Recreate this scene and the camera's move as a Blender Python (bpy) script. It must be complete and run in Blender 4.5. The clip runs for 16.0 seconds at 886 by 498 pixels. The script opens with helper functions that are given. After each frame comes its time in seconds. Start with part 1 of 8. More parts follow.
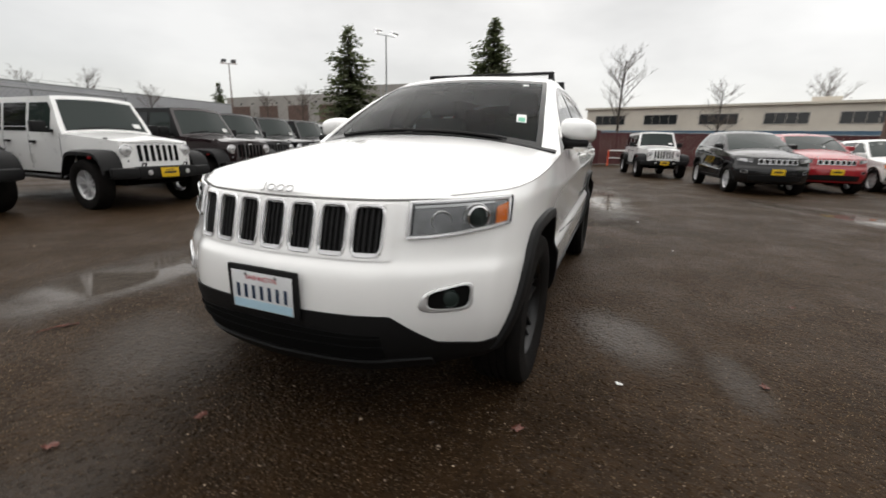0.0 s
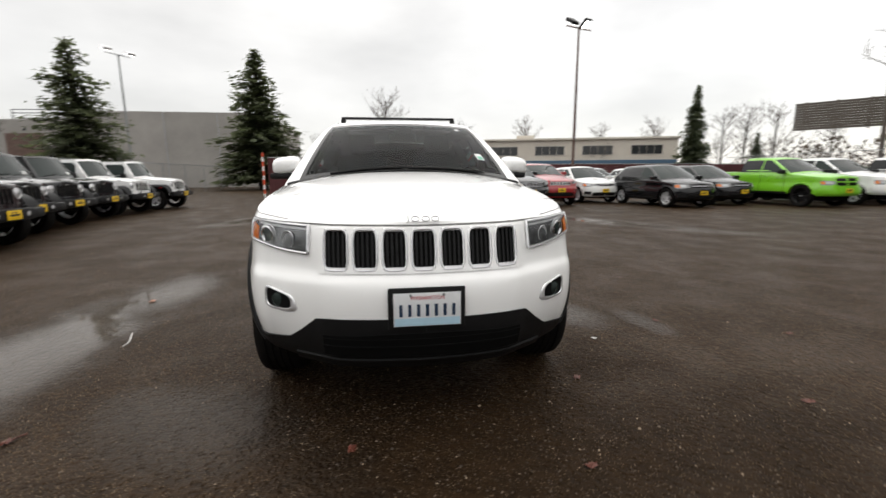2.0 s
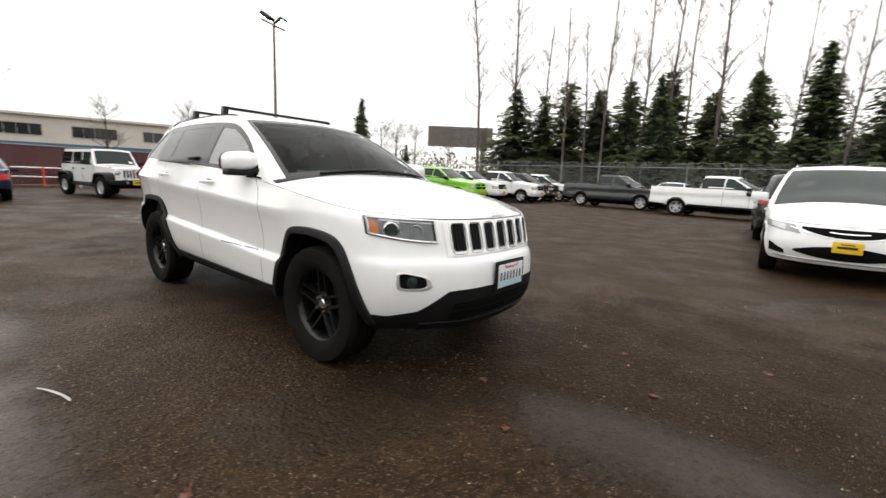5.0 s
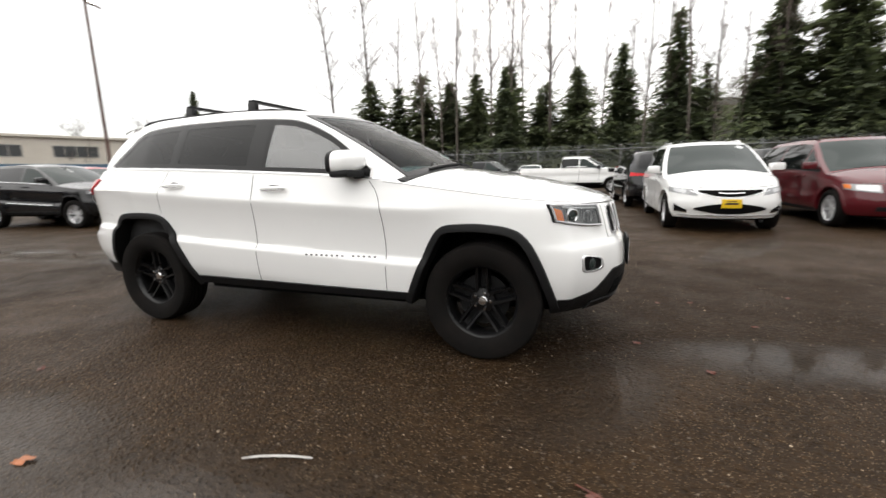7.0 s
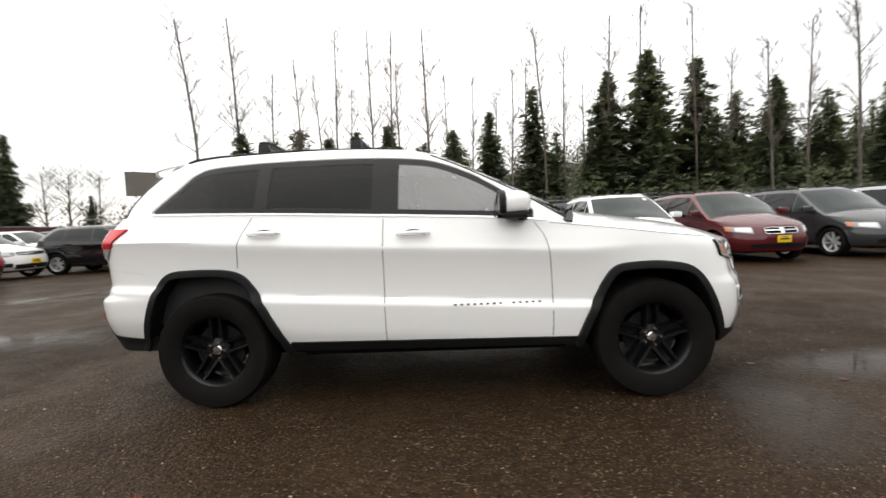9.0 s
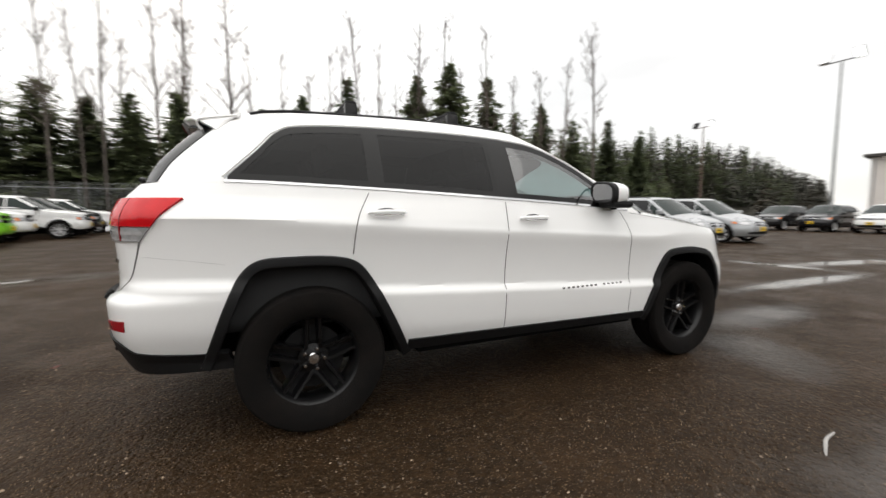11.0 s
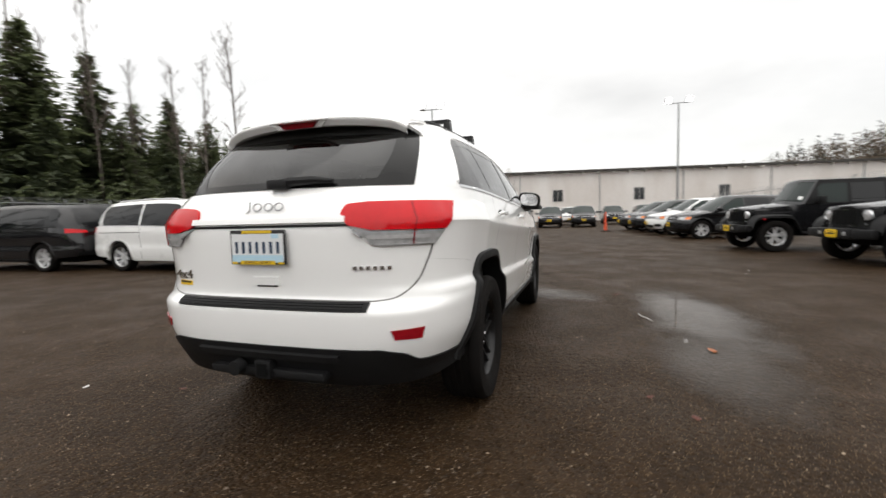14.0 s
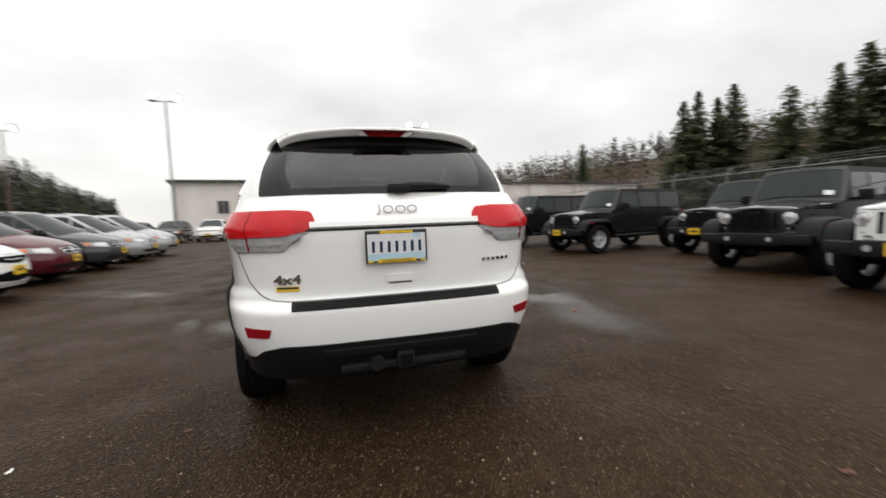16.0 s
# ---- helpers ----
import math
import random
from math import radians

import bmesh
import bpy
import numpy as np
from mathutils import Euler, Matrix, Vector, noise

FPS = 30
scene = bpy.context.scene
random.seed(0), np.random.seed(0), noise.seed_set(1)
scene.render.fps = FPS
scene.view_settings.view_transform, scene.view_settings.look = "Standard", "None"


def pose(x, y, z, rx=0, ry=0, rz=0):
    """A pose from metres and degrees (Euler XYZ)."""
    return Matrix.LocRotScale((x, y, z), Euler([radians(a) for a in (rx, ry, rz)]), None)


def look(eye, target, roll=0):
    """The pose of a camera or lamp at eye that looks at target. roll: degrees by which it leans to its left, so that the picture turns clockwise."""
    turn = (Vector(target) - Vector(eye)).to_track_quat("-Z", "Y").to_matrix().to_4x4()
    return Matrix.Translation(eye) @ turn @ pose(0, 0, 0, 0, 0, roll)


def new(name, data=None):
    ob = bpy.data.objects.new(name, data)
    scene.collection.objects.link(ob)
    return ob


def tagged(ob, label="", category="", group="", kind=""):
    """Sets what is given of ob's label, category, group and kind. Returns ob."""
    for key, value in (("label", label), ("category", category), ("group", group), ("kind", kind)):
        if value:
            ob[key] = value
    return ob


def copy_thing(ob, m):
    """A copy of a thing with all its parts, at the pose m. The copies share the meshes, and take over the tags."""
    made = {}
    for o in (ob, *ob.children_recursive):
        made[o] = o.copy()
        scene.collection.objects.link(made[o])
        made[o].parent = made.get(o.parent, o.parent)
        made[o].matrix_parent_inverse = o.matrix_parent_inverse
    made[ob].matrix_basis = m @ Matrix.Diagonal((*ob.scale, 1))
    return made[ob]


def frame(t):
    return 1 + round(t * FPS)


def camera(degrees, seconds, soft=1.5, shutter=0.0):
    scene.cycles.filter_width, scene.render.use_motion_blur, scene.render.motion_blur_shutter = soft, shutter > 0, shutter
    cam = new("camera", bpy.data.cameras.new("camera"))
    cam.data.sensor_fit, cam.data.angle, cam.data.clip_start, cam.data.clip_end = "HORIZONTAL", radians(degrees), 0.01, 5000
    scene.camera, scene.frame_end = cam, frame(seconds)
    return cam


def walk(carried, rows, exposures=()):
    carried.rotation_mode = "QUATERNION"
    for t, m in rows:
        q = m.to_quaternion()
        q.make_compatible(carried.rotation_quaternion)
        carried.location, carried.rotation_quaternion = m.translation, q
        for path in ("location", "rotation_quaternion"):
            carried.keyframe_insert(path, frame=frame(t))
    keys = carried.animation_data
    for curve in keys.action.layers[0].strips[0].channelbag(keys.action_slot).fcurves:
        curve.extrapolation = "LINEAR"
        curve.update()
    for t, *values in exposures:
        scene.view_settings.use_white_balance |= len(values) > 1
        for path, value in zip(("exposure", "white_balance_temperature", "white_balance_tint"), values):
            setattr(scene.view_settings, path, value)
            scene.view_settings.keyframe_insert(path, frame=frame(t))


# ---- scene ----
cam = camera(92.6, 16.0, shutter=0.6)
PATH = [
    (0, (3.544, 1.245, 1.208), (1.749, 0.512, 0.718), 1.4),
    (0.5, (3.705, 0.924, 1.207), (1.841, 0.322, 0.8), 0.7),
    (1, (3.839, 0.544, 1.224), (1.933, 0.112, 0.798), 1.6),
    (1.5, (4.05, 0.19, 1.233), (2.09, 0.189, 0.835), 1.8),
    (2, (4.197, -0.184, 1.213), (2.246, 0.094, 0.874), -0.3),
    (2.5, (4.352, -0.549, 1.229), (2.45, -0.018, 0.913), -0.9),
    (3, (4.442, -0.933, 1.235), (2.669, -0.088, 0.86), -0.1),
    (3.5, (4.375, -1.37, 1.23), (2.702, -0.344, 0.844), 1.6),
    (4, (4.234, -1.779, 1.221), (2.758, -0.498, 0.798), 1.9),
    (4.2, (4.168, -1.916, 1.233), (2.737, -0.572, 0.851), 2.1),
    (6.5, (2.554, -3.298, 1.231), (1.742, -1.509, 0.86), 0.4),
    (7, (2.099, -3.43, 1.205), (1.445, -1.573, 0.854), -1.5),
    (7.5, (1.66, -3.516, 1.196), (1.285, -1.568, 0.94), 0.1),
    (8, (1.188, -3.591, 1.207), (0.983, -1.622, 0.924), -0.1),
    (8.5, (0.683, -3.623, 1.212), (0.481, -1.641, 1.034), -5.6),
    (8.7, (0.484, -3.643, 1.189), (0.329, -1.652, 1.068), -4.4),
    (11, (-1.78, -3.13, 1.165), (-0.929, -1.328, 0.993), -0.0),
    (11.5, (-2.241, -2.922, 1.18), (-1.107, -1.281, 1.024), 0.4),
    (12, (-2.688, -2.662, 1.174), (-1.402, -1.137, 1.027), -2.0),
    (12.5, (-3.121, -2.437, 1.179), (-1.593, -1.155, 1.043), -0.9),
    (13, (-3.493, -2.118, 1.157), (-1.845, -0.997, 0.989), -1.8),
    (13.5, (-3.834, -1.81, 1.163), (-2.033, -0.95, 1.039), -0.8),
    (14, (-4.08, -1.415, 1.158), (-2.179, -0.813, 1.001), -1.6),
    (14.5, (-4.288, -0.958, 1.162), (-2.324, -0.615, 1.001), -1.5),
    (15, (-4.45, -0.517, 1.168), (-2.454, -0.523, 1.045), 0.4),
    (15.5, (-4.528, -0.022, 1.169), (-2.543, -0.253, 1.09), -2.1),
    (16, (-4.567, 0.435, 1.17), (-2.655, -0.134, 1.02), -2.1),
]
EXPOSURES = [(0.0, 0.42), (1.5, 0.48), (3.5, 0.62), (5.2, 0.8), (6.5, 0.9), (8.5, 0.85), (11.0, 0.62), (13.0, 0.62), (14.5, 0.65), (16.0, 0.5)]
walk(cam, [(t, look(eye, target, roll)) for t, eye, target, roll in PATH], EXPOSURES)

# ---- light ----
world = bpy.data.worlds.new("overcast_sky")
scene.world = world
world.use_nodes = True
wn, wl = world.node_tree.nodes, world.node_tree.links
wn.clear()
w_out = wn.new("ShaderNodeOutputWorld")
w_bg = wn.new("ShaderNodeBackground")
w_tc = wn.new("ShaderNodeTexCoord")
w_sep = wn.new("ShaderNodeSeparateXYZ")
wl.new(w_tc.outputs["Generated"], w_sep.inputs[0])
# thick cloud: brighter overhead than at the horizon
w_grad = wn.new("ShaderNodeMapRange")
w_grad.inputs["From Min"].default_value = 0.0
w_grad.inputs["From Max"].default_value = 1.0
w_grad.inputs["To Min"].default_value = 0.61
w_grad.inputs["To Max"].default_value = 1.25
w_pow = wn.new("ShaderNodeMath"); w_pow.operation = "POWER"
w_pow.inputs[1].default_value = 2.0
wl.new(w_sep.outputs["Z"], w_pow.inputs[0])
wl.new(w_pow.outputs[0], w_grad.inputs["Value"])
# the thin side of the cloud lies towards +y
w_side = wn.new("ShaderNodeMapRange")
w_side.inputs["From Min"].default_value = -0.8
w_side.inputs["From Max"].default_value = 0.9
w_side.inputs["To Min"].default_value = 0.90
w_side.inputs["To Max"].default_value = 1.16
wl.new(w_sep.outputs["Y"], w_side.inputs["Value"])
w_map = wn.new("ShaderNodeMapping")
w_map.inputs["Scale"].default_value = (1.0, 1.0, 2.6)
wl.new(w_tc.outputs["Generated"], w_map.inputs["Vector"])
w_noise = wn.new("ShaderNodeTexNoise")
w_noise.inputs["Scale"].default_value = 2.3
w_noise.inputs["Detail"].default_value = 5.0
w_noise.inputs["Roughness"].default_value = 0.5
wl.new(w_map.outputs[0], w_noise.inputs["Vector"])
w_nr = wn.new("ShaderNodeMapRange")
w_nr.inputs["From Min"].default_value = 0.3
w_nr.inputs["From Max"].default_value = 0.7
w_nr.inputs["To Min"].default_value = 0.82
w_nr.inputs["To Max"].default_value = 1.14
wl.new(w_noise.outputs["Fac"], w_nr.inputs["Value"])
w_m1 = wn.new("ShaderNodeMath"); w_m1.operation = "MULTIPLY"
wl.new(w_grad.outputs[0], w_m1.inputs[0]); wl.new(w_side.outputs[0], w_m1.inputs[1])
w_m2 = wn.new("ShaderNodeMath"); w_m2.operation = "MULTIPLY"
wl.new(w_m1.outputs[0], w_m2.inputs[0]); wl.new(w_nr.outputs[0], w_m2.inputs[1])
w_cloud = wn.new("ShaderNodeMix"); w_cloud.data_type = "RGBA"; w_cloud.blend_type = "MULTIPLY"
w_cloud.inputs[0].default_value = 1.0
w_cloud.inputs[6].default_value = (1.0, 0.978, 0.945, 1)
wl.new(w_m2.outputs[0], w_cloud.inputs[7])
# clear sky behind the cloud, very faint
w_sky = wn.new("ShaderNodeTexSky")
w_sky.sky_type = "NISHITA"
w_sky.sun_disc = False
w_sky.sun_elevation, w_sky.sun_rotation = radians(32), radians(-10)
w_skys = wn.new("ShaderNodeMix"); w_skys.data_type = "RGBA"; w_skys.blend_type = "ADD"
w_skys.inputs[0].default_value = 0.012
wl.new(w_cloud.outputs[2], w_skys.inputs[6]); wl.new(w_sky.outputs[0], w_skys.inputs[7])
wl.new(w_skys.outputs[2], w_bg.inputs["Color"])
w_bg.inputs["Strength"].default_value = 1.0
wl.new(w_bg.outputs[0], w_out.inputs[0])

sun_data = bpy.data.lights.new("sun", "SUN")
sun_data.energy, sun_data.angle, sun_data.color = 1.05, radians(120), (1.0, 0.97, 0.93)
sun = new("sun", sun_data)
sun.matrix_world = look((-15, -17, 31), (0, 0, 0))

# ---- materials ----


def material(name, colour, rough=0.5, metal=0.0, var=0.12, scale=3.0, bump=0.0, bump_scale=60.0, coat=0.0,
             rough_var=0.0, colour2=None, mix_scale=None, spec=0.5, obj_random=0.0, coords="Object", stretch=(1, 1, 1)):
    """A surface with variation at two scales and fine relief."""
    m = bpy.data.materials.new(name)
    m.use_nodes = True
    nt = m.node_tree
    n, l = nt.nodes, nt.links
    b = n["Principled BSDF"]
    b.inputs["Roughness"].default_value = rough
    b.inputs["Metallic"].default_value = metal
    b.inputs["Coat Weight"].default_value = coat
    b.inputs["Coat Roughness"].default_value = 0.04
    b.inputs["Specular IOR Level"].default_value = spec
    tc = n.new("ShaderNodeTexCoord")
    mp = n.new("ShaderNodeMapping")
    mp.inputs["Scale"].default_value = stretch
    l.new(tc.outputs[coords], mp.inputs["Vector"])
    big = n.new("ShaderNodeTexNoise")
    big.inputs["Scale"].default_value = mix_scale or scale
    big.inputs["Detail"].default_value = 6.0
    big.inputs["Roughness"].default_value = 0.6
    l.new(mp.outputs[0], big.inputs["Vector"])
    ramp = n.new("ShaderNodeValToRGB")
    c2 = colour2 or tuple(min(1, c * (1 - var)) for c in colour)
    ramp.color_ramp.elements[0].position, ramp.color_ramp.elements[1].position = 0.35, 0.65
    ramp.color_ramp.elements[0].color = (*c2, 1)
    ramp.color_ramp.elements[1].color = (*colour, 1)
    l.new(big.outputs["Fac"], ramp.inputs["Fac"])
    fine = n.new("ShaderNodeTexNoise")
    fine.inputs["Scale"].default_value = bump_scale
    fine.inputs["Detail"].default_value = 4.0
    l.new(mp.outputs[0], fine.inputs["Vector"])
    mul = n.new("ShaderNodeMix"); mul.data_type = "RGBA"; mul.blend_type = "MULTIPLY"
    mul.inputs[0].default_value = var
    l.new(ramp.outputs["Color"], mul.inputs[6]); l.new(fine.outputs["Fac"], mul.inputs[7])
    last = mul.outputs[2]
    if obj_random:
        oi = n.new("ShaderNodeObjectInfo")
        mr = n.new("ShaderNodeMapRange")
        mr.inputs["To Min"].default_value, mr.inputs["To Max"].default_value = 1 - obj_random, 1 + obj_random
        l.new(oi.outputs["Random"], mr.inputs["Value"])
        mu2 = n.new("ShaderNodeMix"); mu2.data_type = "RGBA"; mu2.blend_type = "MULTIPLY"
        mu2.inputs[0].default_value = 1.0
        l.new(last, mu2.inputs[6]); l.new(mr.outputs[0], mu2.inputs[7])
        last = mu2.outputs[2]
    l.new(last, b.inputs["Base Color"])
    if rough_var:
        rr = n.new("ShaderNodeMapRange")
        rr.inputs["From Min"].default_value, rr.inputs["From Max"].default_value = 0.3, 0.7
        rr.inputs["To Min"].default_value, rr.inputs["To Max"].default_value = max(0.02, rough - rough_var), min(1, rough + rough_var)
        l.new(big.outputs["Fac"], rr.inputs["Value"])
        l.new(rr.outputs[0], b.inputs["Roughness"])
    if bump:
        bp = n.new("ShaderNodeBump")
        bp.inputs["Strength"].default_value = bump
        bp.inputs["Distance"].default_value = 0.01
        l.new(fine.outputs["Fac"], bp.inputs["Height"])
        l.new(bp.outputs[0], b.inputs["Normal"])
    return m


def paint(name, colour, rough=0.3, coat=1.0, metal=0.0):
    dark = max(colour) < 0.1
    return material(name, colour, rough=rough + 0.1 * dark, coat=1.0 if dark else coat * 0.8, spec=0.06 if dark else 0.5, metal=metal, var=0.05, scale=1.5, bump_scale=900, rough_var=0.06)


def glass_material(name, tint, rough=0.02, ior=1.52, sheen=1.0):
    m = bpy.data.materials.new(name)
    m.use_nodes = True
    n, l = m.node_tree.nodes, m.node_tree.links
    n.clear()
    out = n.new("ShaderNodeOutputMaterial")
    tr = n.new("ShaderNodeBsdfTransparent")
    tr.inputs["Color"].default_value = (*tint, 1)
    gl = n.new("ShaderNodeBsdfGlossy")
    gl.inputs["Color"].default_value = (sheen, sheen, sheen, 1)
    gl.inputs["Roughness"].default_value = rough
    fr = n.new("ShaderNodeFresnel")
    fr.inputs["IOR"].default_value = ior
    mx = n.new("ShaderNodeMixShader")
    l.new(fr.outputs[0], mx.inputs[0]); l.new(tr.outputs[0], mx.inputs[1]); l.new(gl.outputs[0], mx.inputs[2])
    l.new(mx.outputs[0], out.inputs[0])
    return m


M = {}
M["white"] = paint("white_paint", (0.80, 0.80, 0.79))
M["black"] = paint("black_paint", (0.006, 0.006, 0.007))
M["dark_grey"] = paint("dark_grey_paint", (0.009, 0.0092, 0.010))
M["dark_red"] = paint("dark_red_paint", (0.014, 0.006, 0.007))
M["maroon"] = paint("maroon_paint", (0.085, 0.008, 0.012))
M["red"] = paint("red_paint", (0.32, 0.008, 0.014))
M["silver"] = paint("silver_paint", (0.36, 0.37, 0.38), metal=0.3)
M["grey"] = paint("grey_paint", (0.035, 0.036, 0.038))
M["green"] = paint("lime_green_paint", (0.20, 0.55, 0.02))
M["navy"] = paint("navy_paint", (0.012, 0.018, 0.05))
M["trim"] = material("black_plastic_trim", (0.0085, 0.0085, 0.009), rough=0.55, bump=0.15, bump_scale=500, var=0.2, spec=0.22)
M["gloss_black"] = material("gloss_black", (0.008, 0.008, 0.008), rough=0.12, var=0.05, spec=0.25)
# near-black; on flat patches it paints the dark inside of openings
M["hole"] = material("dark_cavity", (0.004, 0.004, 0.004), rough=0.95, spec=0.1)
M["tyre"] = material("tyre_rubber", (0.0065, 0.0062, 0.006), rough=0.8, bump=0.3, bump_scale=120, var=0.3, scale=8, colour2=(0.011, 0.009, 0.008), spec=0.10)
M["rim_black"] = material("satin_black_rim", (0.006, 0.006, 0.0065), rough=0.30, var=0.2, rough_var=0.08, spec=0.34)
M["rim_silver"] = material("silver_alloy_rim", (0.62, 0.62, 0.63), rough=0.35, metal=0.35, var=0.12)
M["chrome"] = material("chrome", (0.72, 0.72, 0.73), rough=0.08, metal=1.0, var=0.05)
M["glass_dark"] = material("dark_window_glass", (0.005, 0.006, 0.007), rough=0.03, var=0.0, spec=0.32)
M["glass_mid"] = material("window_glass", (0.022, 0.030, 0.028), rough=0.02, var=0.0, spec=0.17)
M["glass_clear"] = glass_material("clear_windscreen_glass", (0.42, 0.52, 0.52), ior=1.11, sheen=0.9)
M["glass_tint"] = glass_material("privacy_glass", (0.05, 0.05, 0.052), ior=1.52, sheen=1.0)
M["glass_side"] = glass_material("privacy_side_glass", (0.040, 0.039, 0.043), ior=1.31)
M["glass_door"] = glass_material("clear_door_glass", (0.28, 0.36, 0.355), ior=2.2)
M["glass_lens"] = glass_material("lamp_lens", (0.94, 0.95, 0.95), ior=1.3)
M["lamp_silver"] = material("lamp_reflector", (0.72, 0.73, 0.74), rough=0.25, metal=0.25, var=0.3, scale=20)
M["lamp_smoke"] = material("smoked_lamp_housing", (0.40, 0.405, 0.41), rough=0.22, metal=0.2, var=0.35, scale=25)
M["lamp_dark"] = material("dark_lamp_housing", (0.24, 0.243, 0.25), rough=0.2, metal=0.4, var=0.45, scale=18, coat=0.6)
M["lamp_tail_grey"] = material("smoked_tail_lens", (0.44, 0.44, 0.445), rough=0.18, metal=0.12, var=0.3, scale=25)
M["badge_silver"] = material("brushed_silver_badge", (0.42, 0.42, 0.43), rough=0.3, metal=0.5, var=0.05)
M["lining"] = material("dark_cabin_lining", (0.03, 0.0295, 0.0285), rough=0.9, spec=0.1)
M["satin"] = material("satin_chrome", (0.74, 0.74, 0.75), rough=0.22, metal=0.55, var=0.05)
M["seam"] = material("panel_gap", (0.17, 0.167, 0.162), rough=0.9, spec=0.1)
M["lamp_red"] = material("red_lamp_lens", (0.56, 0.005, 0.010), rough=0.12, var=0.12, scale=9, spec=0.25, coat=0.15)
M["lamp_mid_red"] = material("red_reflector", (0.30, 0.006, 0.012), rough=0.2, var=0.15, scale=40, spec=0.3)
M["lamp_dark_red"] = material("dark_red_lens", (0.22, 0.006, 0.01), rough=0.15, spec=0.35)
M["lamp_orange"] = material("amber_lens", (0.85, 0.22, 0.03), rough=0.15, coat=0.6)
M["lamp_clear"] = material("clear_lamp", (0.75, 0.75, 0.76), rough=0.12, metal=0.4, coat=0.8, var=0.25, scale=12)
M["yellow_plate"] = material("yellow_card_plate", (0.78, 0.5, 0.01), rough=0.45, var=0.1)
M["ink"] = material("black_print", (0.012, 0.012, 0.012), rough=0.6)
M["plate_white"] = material("plate_white", (0.72, 0.73, 0.74), rough=0.4, var=0.08, scale=10)
M["plate_blue"] = material("plate_pale_blue", (0.46, 0.66, 0.78), rough=0.4)
M["plate_navy"] = material("plate_navy_ink", (0.012, 0.035, 0.075), rough=0.4)
M["plate_red"] = material("plate_red_ink", (0.5, 0.03, 0.04), rough=0.4)
M["seat"] = material("black_seat_cloth", (0.026, 0.026, 0.027), rough=0.85, bump=0.3, bump_scale=300)
M["headliner"] = material("grey_headliner", (0.16, 0.155, 0.15), rough=0.9, bump=0.1)
lit = bpy.data.materials.new("lit_floodlight")
lit.use_nodes = True
lit.node_tree.nodes["Principled BSDF"].inputs["Emission Color"].default_value = (1, 0.98, 0.95, 1)
lit.node_tree.nodes["Principled BSDF"].inputs["Emission Strength"].default_value = 5.0
M["lit"] = lit
M["paper"] = material("white_paper", (0.78, 0.78, 0.77), rough=0.7, var=0.06)
M["sticker_green"] = material("green_sticker", (0.12, 0.45, 0.3), rough=0.5)


def obj_mesh(name, verts, faces, mat, smooth=True, sharp=35):
    me = bpy.data.meshes.new(name)
    me.from_pydata([tuple(map(float, v)) for v in verts], [], [tuple(int(i) for i in f) for f in faces])
    me.materials.append(mat)
    if smooth and len(me.polygons):
        me.polygons.foreach_set("use_smooth", [True] * len(me.polygons))
        me.set_sharp_from_angle(angle=radians(sharp))
    me.update()
    return me


def part(name, data, parent=None, label="", mat=None):
    """Links one mesh (or bmesh with a material) as one object under a thing or a part."""
    if isinstance(data, bmesh.types.BMesh):
        me = bpy.data.meshes.new(name)
        bmesh.ops.recalc_face_normals(data, faces=data.faces)
        data.to_mesh(me)
        data.free()
        me.materials.append(mat)
        me.polygons.foreach_set("use_smooth", [True] * len(me.polygons))
        me.set_sharp_from_angle(angle=radians(35))
        data = me
    ob = new(name, data)
    if parent is not None:
        ob.parent = parent
    if label:
        ob["label"] = label
    return ob


def thing(name, label, category, group="", kind=""):
    return tagged(new(name), label, category, group, kind)


def pack(*meshes):
    """Joins several (verts, faces) into one."""
    V, F = [], []
    for v, f in meshes:
        o = len(V)
        V.extend(v)
        F.extend(tuple(i + o for i in q) for q in f)
    return V, F


def box(x0, x1, y0, y1, z0, z1, bevel=0.0):
    """A box, its edges cut by a bevel."""
    if bevel <= 0:
        v = [(x, y, z) for x in (x0, x1) for y in (y0, y1) for z in (z0, z1)]
        return v, [(0, 1, 3, 2), (4, 6, 7, 5), (0, 4, 5, 1), (2, 3, 7, 6), (0, 2, 6, 4), (1, 5, 7, 3)]
    bm = bmesh.new()
    bmesh.ops.create_cube(bm, size=1.0)
    for q in bm.verts:
        q.co = ((x0 + x1) / 2 + q.co.x * (x1 - x0), (y0 + y1) / 2 + q.co.y * (y1 - y0), (z0 + z1) / 2 + q.co.z * (z1 - z0))
    bmesh.ops.bevel(bm, geom=bm.edges[:], offset=bevel, segments=2, profile=0.6, affect="EDGES")
    bm.verts.index_update()
    v = [tuple(q.co) for q in bm.verts]
    f = [tuple(w.index for w in q.verts) for q in bm.faces]
    bm.free()
    return v, f


def moved(vf, m):
    return [tuple(m @ Vector(v)) for v in vf[0]], vf[1]


def grid_faces(nr, nc, loop=False, flip=False):
    out = []
    for i in range(nr - 1):
        for j in range(nc if loop else nc - 1):
            a, b = i * nc + j, i * nc + (j + 1) % nc
            q = (a, b, b + nc, a + nc)
            out.append(q[::-1] if flip else q)
    return out


def lathe(profile, n=32, axis="y"):
    """Turns (radius, along) pairs about an axis."""
    v = []
    for r, a in profile:
        for k in range(n):
            t = 2 * math.pi * k / n
            c, s = r * math.cos(t), r * math.sin(t)
            v.append({"y": (c, a, s), "z": (c, s, a), "x": (a, c, s)}[axis])
    return v, grid_faces(len(profile), n, loop=True)


